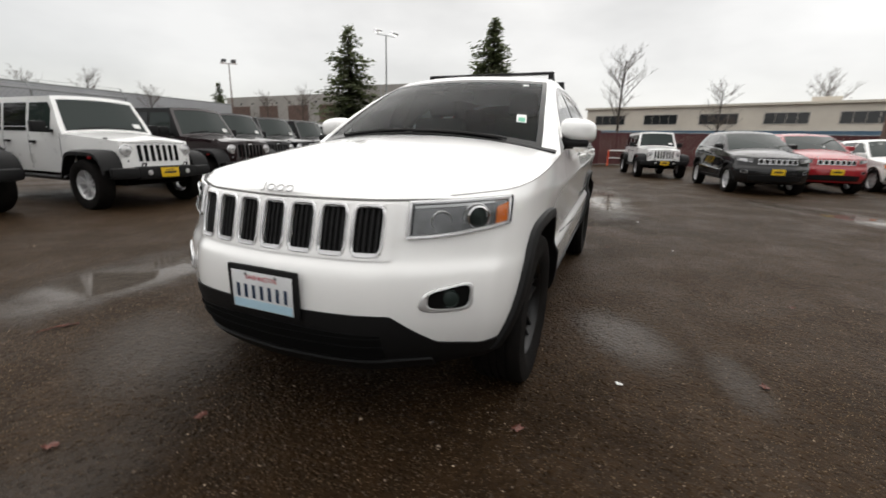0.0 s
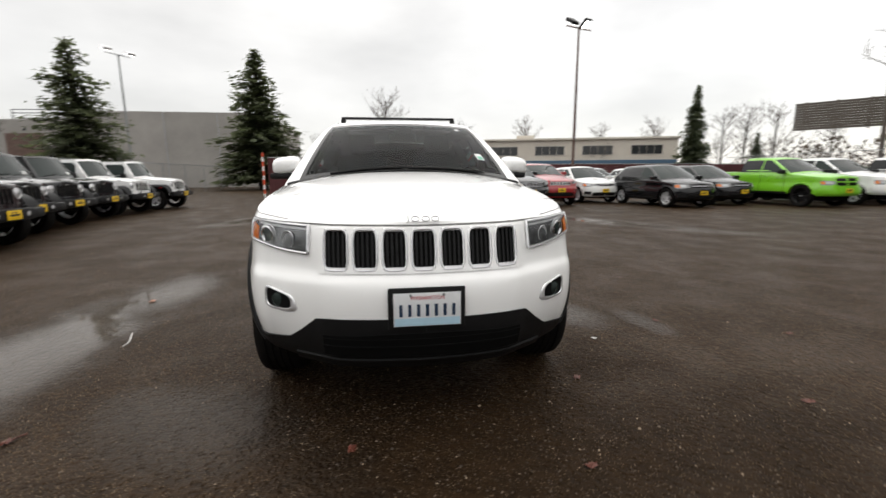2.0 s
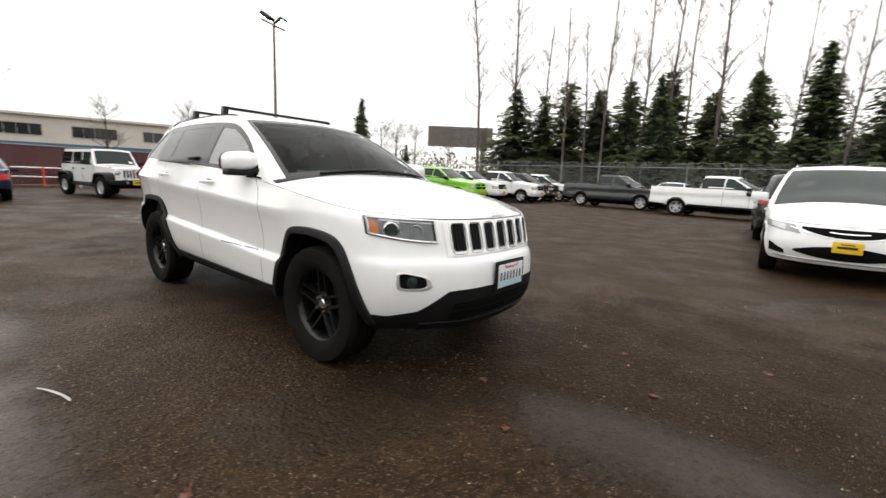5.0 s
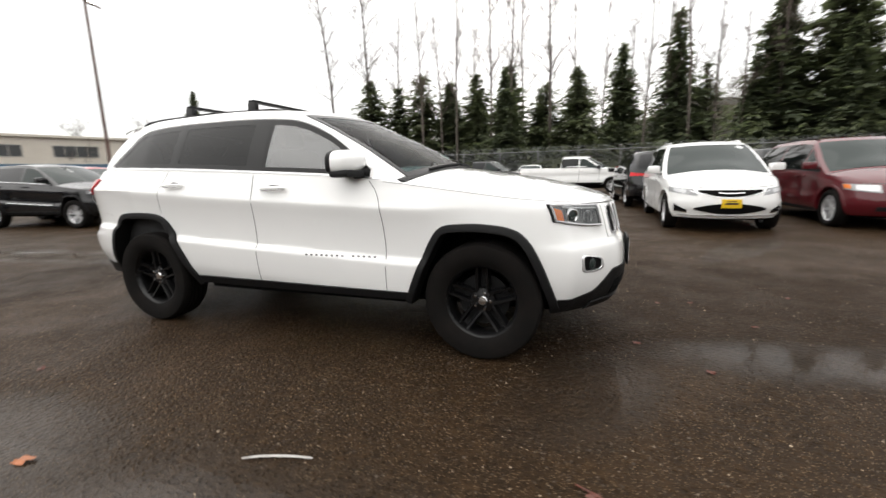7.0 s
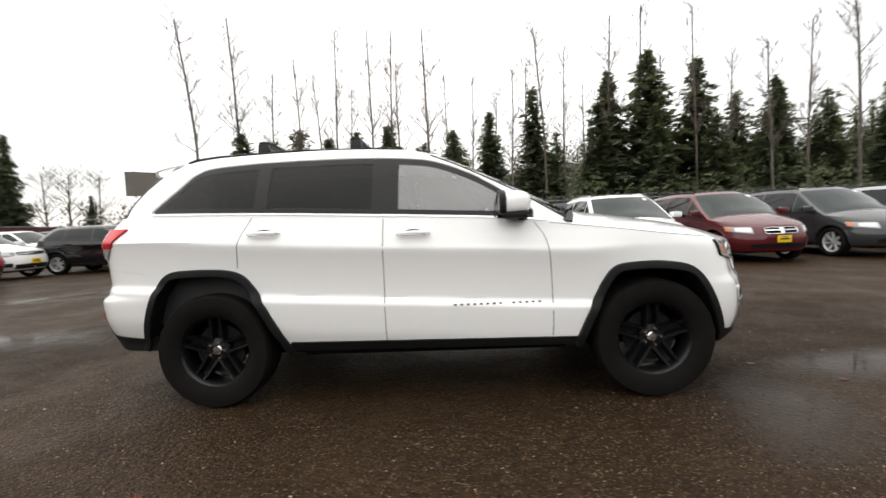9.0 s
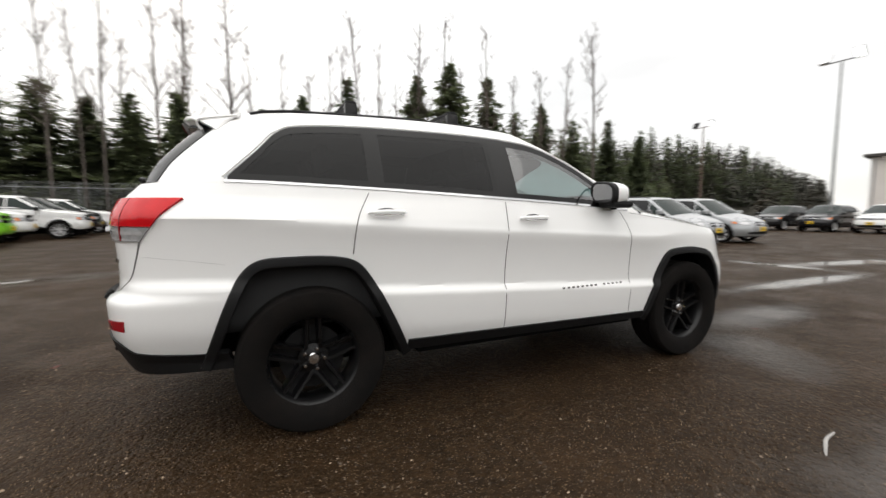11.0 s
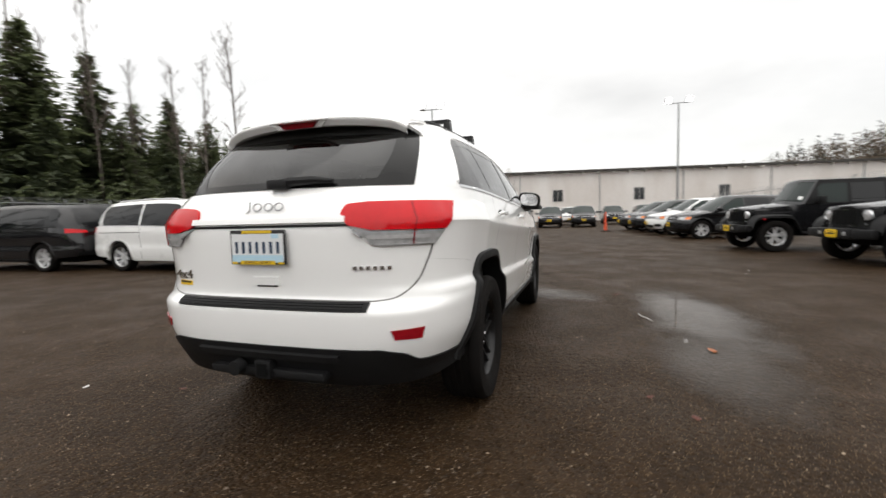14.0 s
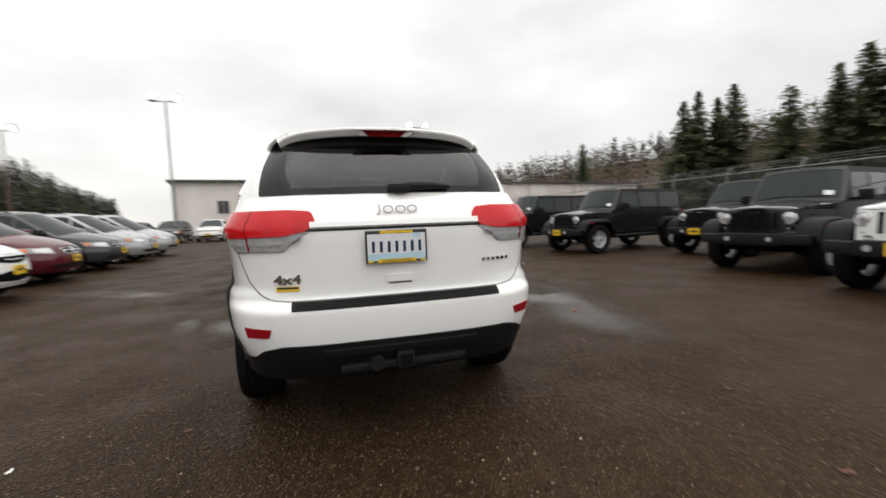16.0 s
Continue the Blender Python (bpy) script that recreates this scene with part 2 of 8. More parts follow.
def tube(points, radii, n=6, cap=True):
    """A round bar along points."""
    v, f = [], []
    pts = [Vector(p) for p in points]
    up = Vector((0.123, 0.3, 1.0)).normalized()
    for i, p in enumerate(pts):
        d = (pts[min(i + 1, len(pts) - 1)] - pts[max(i - 1, 0)]).normalized()
        a = d.cross(up)
        if a.length < 0.05:
            a = d.cross(Vector((1, 0.2, 0)))
        a.normalize()
        b = d.cross(a)
        r = radii[i] if hasattr(radii, "__len__") else radii
        for k in range(n):
            t = 2 * math.pi * k / n
            v.append(tuple(p + a * (r * math.cos(t)) + b * (r * math.sin(t))))
    f = grid_faces(len(pts), n, loop=True)
    if cap:
        f.append(tuple(range(n))[::-1])
        f.append(tuple((len(pts) - 1) * n + k for k in range(n)))
    return v, f


def spline(points, n):
    """A smooth curve of n points through control points (Catmull-Rom)."""
    p = np.array(points, float)
    q = np.vstack([2 * p[0] - p[1], p, 2 * p[-1] - p[-2]])
    t = np.linspace(0, len(p) - 1, n)
    i = np.minimum(t.astype(int), len(p) - 2)
    u = (t - i)[:, None]
    a, b, c, d = q[i], q[i + 1], q[i + 2], q[i + 3]
    return 0.5 * (2 * b + (c - a) * u + (2 * a - 5 * b + 4 * c - d) * u ** 2 + (3 * b - a - 3 * c + d) * u ** 3)


class Curve:
    """A smooth function through (x, value) pairs."""

    def __init__(self, *pairs):
        p = sorted(pairs)
        if len(p) > 2:
            s = spline(p, 24 * len(p))
            self.x, self.y = np.maximum.accumulate(s[:, 0]), s[:, 1]
        else:
            self.x, self.y = np.array([q[0] for q in p], float), np.array([q[1] for q in p], float)

    def __call__(self, x):
        return np.interp(x, self.x, self.y)

# ---- vehicles ----


class Shell:
    """The skin of a car: plan outlines stacked from sill to belt, a bonnet, and a glasshouse stacked from belt to roof.
    x points ahead, the origin lies on the ground midway between the axles."""

    def __init__(self, xf, xr, half, plan_f, plan_r, belt, sill, bonnet, gf, gr, inset, roof, crown=0.05, bow=0.16,
                 gplan_r=((0, 0), (0.02, 0.5), (0.06, 0.85), (0.16, 0.97), (0.4, 1.0)), side=Curve((-3, 1), (3, 1)), tilt=None, half_f=None):
        self.xf, self.xr, self.half = Curve(*xf), Curve(*xr), Curve(*half)
        self.pf, self.pr = spline(plan_f, 120), spline(plan_r, 120)
        self.pf, self.pr = np.maximum.accumulate(self.pf, axis=0), np.maximum.accumulate(self.pr, axis=0)
        self.belt, self.sill, self.bonnet = Curve(*belt), Curve(*sill), Curve(*bonnet)
        self.gf, self.gr, self.inset, self.roof = Curve(*gf), Curve(*gr), Curve(*inset), Curve(*roof)
        self.crown, self.bow = crown, bow
        self.gpr = np.maximum.accumulate(spline(gplan_r, 80), axis=0)
        self.side, self.tilt = side, tilt
        self.half_f = Curve(*half_f) if half_f else None

    def width(self, x, z):
        """Half the body's width; the flank's creases rise or fall along the car by the tilt."""
        if self.tilt is None:
            return self.half(z)
        w = self.half(z + self.tilt(x) * np.clip((1.24 - z) / 0.12, 0, 1))
        if self.half_f is not None:
            # smooth flanks on the wings and the bumper
            k = np.clip((np.asarray(x) - 0.95) / 0.6, 0, 1)
            k = k * k * (3 - 2 * k)
            w = w * (1 - k) + self.half_f(z) * k
        return w

    def low_y(self, x, z):
        a = np.interp(self.xf(z) - x, self.pf[:, 0], self.pf[:, 1])
        b = np.interp(x - self.xr(z), self.pr[:, 0], self.pr[:, 1])
        return self.width(x, z) * np.minimum(a, b) * self.side(x)

    def front(self, y, z):
        return self.xf(z) - np.interp(abs(y) / self.width(2.2, z), self.pf[:, 1], self.pf[:, 0])

    def rear(self, y, z):
        return self.xr(z) + np.interp(abs(y) / self.width(-2.2, z), self.pr[:, 1], self.pr[:, 0])

    def high_y(self, x, u):
        return self.low_y(x, self.belt(x)) - self.inset(u)

    def side_y(self, x, z):
        b = float(self.belt(x))
        if z <= b:
            return float(self.low_y(x, z))
        u = (z - b) / max(0.05, float(self.roof(x)) - b)
        return float(self.high_y(x, min(1.0, u)))

    def screen(self, f, u):
        """A point of the windscreen: f across from -1 to 1, u up."""
        x = float(self.gf(u)) - self.bow * f * f
        y = f * float(self.high_y(x, u))
        b = float(self.belt(x)) + (float(self.bonnet(x)) - float(self.belt(x))) * (1 - f * f)
        r = float(self.roof(x)) + self.crown * (1 - f * f)
        return (x, y, b * (1 - u) + r * u)

    def back(self, f, u):
        """A point of the tailgate's glass side."""
        d = float(np.interp(abs(f), self.gpr[:, 1], self.gpr[:, 0]))
        x = float(self.gr(u)) + d
        y = f * float(self.high_y(x, u))
        z = float(self.belt(x)) * (1 - u) + (float(self.roof(x)) + self.crown * (1 - f * f)) * u
        return (x, y, z)

    def low_ring(self, v, nf, ns, nr):
        pts = []
        items = [("f", t) for t in np.linspace(0, 1, nf)] + [("s", t) for t in np.linspace(0, 1, ns + 2)[1:-1]] + [("r", t) for t in np.linspace(1, 0, nr)]
        for kind, t in items:
            z = 0.7
            for _ in range(4):
                if kind == "f":
                    d, fr = self.pf[int(round(t * 119))]
                    x = self.xf(z) - d
                elif kind == "r":
                    d, fr = self.pr[int(round(t * 119))]
                    x = self.xr(z) + d
                else:
                    a, b = self.xf(z) - self.pf[-1, 0], self.xr(z) + self.pr[-1, 0]
                    x = a + (b - a) * t
                    fr = 1.0
                z = self.sill(x) + (self.belt(x) - self.sill(x)) * v
            pts.append((float(x), float(self.width(x, z) * fr * self.side(x)), float(z)))
        return pts

    def high_ring(self, u, nf, ns, nr):
        pts = []
        for f in np.linspace(0, 1, nf):
            pts.append(self.screen(f, u))
        a, b = float(self.gf(u)) - self.bow, float(self.gr(u)) + float(self.gpr[-1, 0])
        for t in np.linspace(0, 1, ns + 2)[1:-1]:
            x = a + (b - a) * t
            pts.append((x, float(self.high_y(x, u)), float(self.belt(x) * (1 - u) + self.roof(x) * u)))
        for f in np.linspace(1, 0, nr):
            pts.append(self.back(f, u))
        return pts


def both_sides(half):
    return half + [(x, -y, z) for x, y, z in half[-2:0:-1]]


def cap(ring, sel, rise, n=9, power=2.4):
    """Closes a ring from its edge to the middle line: rows of constant x."""
    V, F = [], []
    rows = [p for p in ring if sel(p[0])]
    for sgn in (1, -1):
        o = len(V)
        for x, y, z in rows:
            for t in np.linspace(0, 1, n):
                V.append((x, sgn * y * (1 - t), z + rise(x, z) * (1 - (1 - t) ** power)))
        for q in grid_faces(len(rows), n, flip=(sgn < 0)):
            F.append(tuple(i + o for i in q))
    return V, F


def patch(fn, nu, nv, off=0.004, skirt=0.014, flip=False):
    """A skin piece over fn(a, b) with a in and b in 0..1, lifted off and turned in at its rim."""
    P = np.array([[fn(a, b) for a in np.linspace(0, 1, nu)] for b in np.linspace(0, 1, nv)], float)
    du, dv = np.gradient(P, axis=1), np.gradient(P, axis=0)
    N = np.cross(du, dv)
    N /= np.linalg.norm(N, axis=2)[..., None] + 1e-12
    if flip:
        N = -N
    top = P + N * off
    low = P - N * skirt
    V = [tuple(p) for p in top.reshape(-1, 3)]
    F = grid_faces(nv, nu, flip=flip)
    rim = [(0, j) for j in range(nu)] + [(i, nu - 1) for i in range(1, nv)] + [(nv - 1, j) for j in range(nu - 2, -1, -1)] + [(i, 0) for i in range(nv - 2, 0, -1)]
    o = len(V)
    V += [tuple(low[i, j]) for i, j in rim]
    m = len(rim)
    for k in range(m):
        a, b = rim[k], rim[(k + 1) % m]
        q = (b[0] * nu + b[1], a[0] * nu + a[1], o + k, o + (k + 1) % m)
        F.append(q[::-1] if flip else q)
    return V, F


def side_patch(sh, x0, x1, lo, hi, s, nu=14, nv=5, off=0.004, skirt=0.014):
    """A piece on a flank: between the curves lo(x) and hi(x); s is 1 for the left flank."""
    def fn(a, b):
        x = x0 + (x1 - x0) * a
        z = float(lo(x)) * (1 - b) + float(hi(x)) * b
        return (x, s * sh.side_y(x, z), z)
    return patch(fn, nu, nv, off, skirt, flip=(s > 0))


def front_patch(sh, y0, y1, lo, hi, nu=10, nv=5, off=0.004, skirt=0.014, rear=False):
    def fn(a, b):
        y = y0 + (y1 - y0) * a
        z = float(lo(y)) * (1 - b) + float(hi(y)) * b
        return (float(sh.rear(y, z) if rear else sh.front(y, z)), y, z)
    return patch(fn, nu, nv, off, skirt, flip=rear)


def ring_patch(sh, t0, t1, lo, hi, s, rear=False, nu=12, nv=5, off=0.004, skirt=0.014, lean0=0.0, lean1=0.0):
    """A piece that wraps a corner: t runs along the plan outline from the middle (0) to the flank (1); its ends may lean."""
    P = sh.pr if rear else sh.pf

    def fn(a, b):
        t = (t0 + (t1 - t0) * a + (lean0 * (1 - a) + lean1 * a) * (b - 1)) * (len(P) - 1)
        d, f = np.interp(t, np.arange(len(P)), P[:, 0]), np.interp(t, np.arange(len(P)), P[:, 1])
        z = float(lo(a)) * (1 - b) + float(hi(a)) * b
        x = float(sh.xr(z)) + d if rear else float(sh.xf(z)) - d
        return (x, s * f * float(sh.width(x, z)), z)
    return patch(fn, nu, nv, off, skirt, flip=(rear == (s > 0)))


def outline_bar(fn, r, n=48, sides=6):
    """A thin bar along a closed line fn(t)."""
    pts = [fn(t) for t in np.linspace(0, 1, n, endpoint=False)]
    V, _ = tube(pts + [pts[0], pts[1]], r, sides, cap=False)
    V = V[sides:sides * (n + 1)]
    return V, grid_faces(n, sides, loop=True) + [((n - 1) * sides + k, (n - 1) * sides + (k + 1) % sides, (k + 1) % sides, k) for k in range(sides)]


def const(v):
    return lambda x: v


def arch_path(cx, cz, rx, rz, z0, n=40, power=2.3):
    """Points of a wheel opening from its rear foot over the top to its front foot."""
    out = []
    a0 = math.asin(max(-1, min(1, (z0 - cz) / rz)))
    for t in np.linspace(math.pi - a0, a0, n):
        c, s = math.cos(t), math.sin(t)
        k = (abs(c) ** power + abs(s) ** power) ** (-1 / power)
        out.append((cx + rx * k * c, cz + rz * k * s))
    return out


def offset_path(P, d):
    """The same line moved to its inner side."""
    Q = np.array(P)
    T = np.gradient(Q, axis=0)
    T /= np.linalg.norm(T, axis=1)[:, None] + 1e-9
    return [tuple(v) for v in Q + d * np.stack([T[:, 1], -T[:, 0]], axis=1)]


def arch_ring(sh, A, B, s, lift=0.03, deep=0.10):
    """The lip round a wheel opening between its inner line A and its outer line B."""
    V = []
    for (xa, za), (xb, zb) in zip(A, B):
        for t, l in ((1.0, 0.0), (0.93, lift * 0.8), (0.6, lift), (0.1, lift), (0.0, lift * 0.75), (-0.02, -deep)):
            x, z = xa + (xb - xa) * t, za + (zb - za) * t
            y = max(sh.side_y(x, z), 0.55)
            V.append((x, s * (y + l), z))
    return V, grid_faces(len(A), 6, flip=(s > 0))


def tyre_mesh(R, rim, w, n=48, grooves=True):
    h = w / 2
    prof = [(rim, -h * 0.72), (rim + 0.012, -h * 0.80), (rim + (R - rim) * 0.45, -h * 1.0), (R * 0.955, -h * 0.93), (R * 0.985, -h * 0.84), (R, -h * 0.68)]
    for k in (-0.45, -0.15, 0.15, 0.45) if grooves else ():
        prof += [(R, h * (k - 0.06)), (R - 0.009, h * (k - 0.045)), (R - 0.009, h * (k + 0.045)), (R, h * (k + 0.06))]
    prof += [(R, h * 0.68), (R * 0.985, h * 0.84), (R * 0.955, h * 0.93), (rim + (R - rim) * 0.45, h * 1.0), (rim + 0.012, h * 0.80), (rim, h * 0.72)]
    V, F = lathe(prof, n)
    # shoulder blocks
    k = len(prof)
    for i in (4, k - 5):
        for j in range(0, n, 2):
            x, y, z = V[i * n + j]
            V[i * n + j] = (x * 0.985, y * 0.985, z * 0.985)
    return V, F


def rim_mesh(r, w, spokes=5, split=True, fat=False):
    """An alloy rim whose face looks along +y; fat spokes are two ridges with a sunk web between."""
    h = w / 2
    V, F = lathe([(r, -h * 0.7), (r * 0.94, -h * 0.5), (r * 0.92, h * 0.45), (r * 0.97, h * 0.66), (r * 1.01, h * 0.74), (r * 1.03, h * 0.66)], 40)
    meshes = [(V, F)]
    meshes.append(lathe([(0.0, h * 0.44), (r * 0.13, h * 0.44), (r * 0.2, h * 0.40), (r * 0.34, h * 0.34), (r * 0.36, h * 0.1)], 30))

    def spoke(ta, tb, wd, ra, rb, dips):
        A = Vector((math.cos(ta), 0, math.sin(ta))) * r * ra
        B = Vector((math.cos(tb), 0, math.sin(tb))) * r * rb
        side = (B - A).normalized().cross(Vector((0, 1, 0)))
        pts = []
        for f, yy in ((0.0, h * 0.40), (0.35, h * 0.47), (0.8, h * 0.52), (1.0, h * 0.60)):
            q = A.lerp(B, f)
            ww = wd * (1.15 - 0.15 * f)
            for e, dy in dips:
                pts.append(tuple(q + side * (e * ww) + Vector((0, yy + dy, 0))))
        meshes.append((pts, grid_faces(4, len(dips))))
    for k in range(spokes):
        t = 2 * math.pi * k / spokes + math.pi / 2
        if fat:
            spoke(t, t, r * 0.19, 0.22, 0.97, ((-1, -0.07), (-0.96, -0.012), (-0.86, 0), (-0.56, -0.002), (-0.44, -0.016), (-0.38, -0.062), (0.38, -0.062), (0.44, -0.016), (0.56, -0.002), (0.86, 0), (0.96, -0.012), (1, -0.07)))
            continue
        for d in ((-0.15, 0.15) if split else (0.0,)):
            spoke(t + d * 0.9, t + d * 1.55, r * (0.085 if split else 0.13), 0.26, 0.97, ((-1, -0.035), (-0.75, 0), (0.75, 0), (1, -0.035)))
    return pack(*meshes)


def wheel(parent, at, R, rim, w, mat, s, meshes, steer=0.0, spokes=5, split=True, nuts="trim", fat=False):
    """One wheel with tyre, rim, brake disc and hub under a vehicle."""
    key = (R, rim, w, mat, spokes, split, fat)
    if key not in meshes:
        meshes[key] = (obj_mesh("tyre", *tyre_mesh(R, rim, w, 48 if fat else 32, fat), M["tyre"]),
                       obj_mesh("rim", *rim_mesh(rim, w, spokes, split, fat), M[mat]),
                       obj_mesh("brake_disc", *lathe([(0.05, -0.02), (rim * 0.72, -0.02), (rim * 0.72, 0.005), (0.05, 0.005)], 28), M["trim"]),
                       obj_mesh("hub_cap", *lathe([(0.0, w * 0.5 * 0.5), (rim * 0.11, w * 0.5 * 0.49), (rim * 0.135, w * 0.5 * 0.44)], 20), M["chrome"] if nuts == "chrome" else M["rim_silver"]),
                       obj_mesh("wheel_nut", *lathe([(0.0, 0.022), (0.009, 0.02), (0.011, 0.0)], 8), M["chrome"]))
    t, r, d, hcap, nut = meshes[key]
    wh = part("wheel", t, parent)
    wh.name = "wheel"
    wh.matrix_basis = pose(*at, 0, 0, (0 if s > 0 else 180) + steer)
    part("rim", r, wh)
    part("brake_disc", d, wh)
    part("hub_cap", hcap, wh)
    if nuts == "chrome":
        for k in range(5):
            a = 2 * math.pi * (k + 0.5) / 5
            o = part("wheel_nut", nut, wh)
            o.location = (rim * 0.235 * math.cos(a), w * 0.5 * 0.36, rim * 0.235 * math.sin(a))
    return wh


WHEELS = {}


def shell_meshes(sh, nf, ns, nr, rows, grows, holes=None, gholes=None, cowl=0.9, bed=None, bonnet_rows=9):
    """Body and glasshouse meshes; faces whose middle is in a hole are left out."""
    rings = [both_sides(sh.low_ring(v, nf, ns, nr)) for v in np.linspace(0, 1, rows)]
    n = len(rings[0])
    V = [p for r in rings for p in r]
    F = [q[::-1] for q in grid_faces(rows, n, loop=True)]
    if holes:
        F = [q for q in F if not holes(*(sum(V[i][k] for i in q) / 4 for k in range(3)))]
    half = sh.low_ring(1.0, nf, ns, nr)
    parts = [(V, F)]
    c = cap(half, lambda x: x > cowl, lambda x, z: max(0.0, float(sh.bonnet(x)) - z), bonnet_rows)
    parts.append(c)
    if bed is not None:
        rowsb = [p for p in half if p[0] < bed]
        VB = []
        for x, y, z in rowsb:
            for fy, dz in ((1, 0), (0.97, 0.015), (0.93, 0.01), (0.9, -0.5), (0, -0.5)):
                VB.append((x if dz > -0.4 else max(x, rowsb[-1][0] + 0.08), y * fy, z + dz))
        fb = grid_faces(len(rowsb), 5)
        parts.append((VB, fb))
        parts.append(([(x, -y, z) for x, y, z in VB], [q[::-1] for q in fb]))
    g = [both_sides(sh.high_ring(u, nf, ns, nr)) for u in np.linspace(0, 1, grows)]
    m = len(g[0])
    VG = [p for r in g for p in r]
    FG = [q[::-1] for q in grid_faces(grows, m, loop=True)]
    if gholes:
        keep = []
        H = nf + ns + nr
        for n_, q in enumerate(FG):
            i, j = divmod(n_, m)
            c = j + 0.5
            c = c if c <= H - 1 else 2 * H - 2 - c
            kind, f = ("f", c / (nf - 1)) if c < nf - 1 else (("r", 1 - (c - nf - ns) / (nr - 1)) if c > nf + ns else ("s", 0))
            x, y, z = (sum(VG[k][t] for k in q) / 4 for t in range(3))
            if not gholes(kind, f, (i + 0.5) / (grows - 1), x, y, z):
                keep.append(q)
        FG = keep
    top = sh.high_ring(1.0, nf, ns, nr)
    roof = []
    for x, y, z in top:
        roof.append((x, y, z))
    VR, FR = [], []
    for sgn in (1, -1):
        o = len(VR)
        for x, y, z in roof:
            base = float(sh.roof(x))
            ye = float(sh.high_y(x, 1.0)) + 1e-6
            for t in np.linspace(0, 1, 9):
                yy = y * (1 - t)
                VR.append((x, sgn * yy, base + sh.crown * (1 - (yy / ye) ** 2) if t > 0 else z))
        FR += [tuple(i + o for i in q) for q in grid_faces(len(roof), 9, flip=(sgn < 0))]
    return pack(*parts), pack((VG, FG), (VR, FR))


def welded(name, vf, mat, dist=0.0008, sharp=38):
    bm = bmesh.new()
    vs = [bm.verts.new(v) for v in vf[0]]
    for f in vf[1]:
        try:
            bm.faces.new([vs[i] for i in f])
        except ValueError:
            pass
    bmesh.ops.remove_doubles(bm, verts=bm.verts, dist=dist)
    bmesh.ops.recalc_face_normals(bm, faces=bm.faces)
    me = bpy.data.meshes.new(name)
    bm.to_mesh(me)
    bm.free()
    me.materials.append(mat)
    me.polygons.foreach_set("use_smooth", [True] * len(me.polygons))
    me.set_sharp_from_angle(angle=radians(sharp))
    return me


def text_mesh(name, words, size, mat, depth=0.0015, bold=0.0, width=None):
    """Letters lying in x (along) and y (up), facing +z."""
    cu = bpy.data.curves.new(name, "FONT")
    cu.body, cu.size, cu.extrude, cu.offset = words, size, depth, bold
    cu.align_x, cu.align_y = "CENTER", "CENTER"
    cu.resolution_u = 2
    ob = bpy.data.objects.new(name, cu)
    scene.collection.objects.link(ob)
    me = bpy.data.meshes.new_from_object(ob.evaluated_get(bpy.context.evaluated_depsgraph_get()))
    bpy.data.objects.remove(ob)
    me.materials.clear()
    me.materials.append(mat)
    if width:
        xs = [v.co.x for v in me.vertices]
        k = width / (max(xs) - min(xs))
        for v in me.vertices:
            v.co.x *= k
    return me


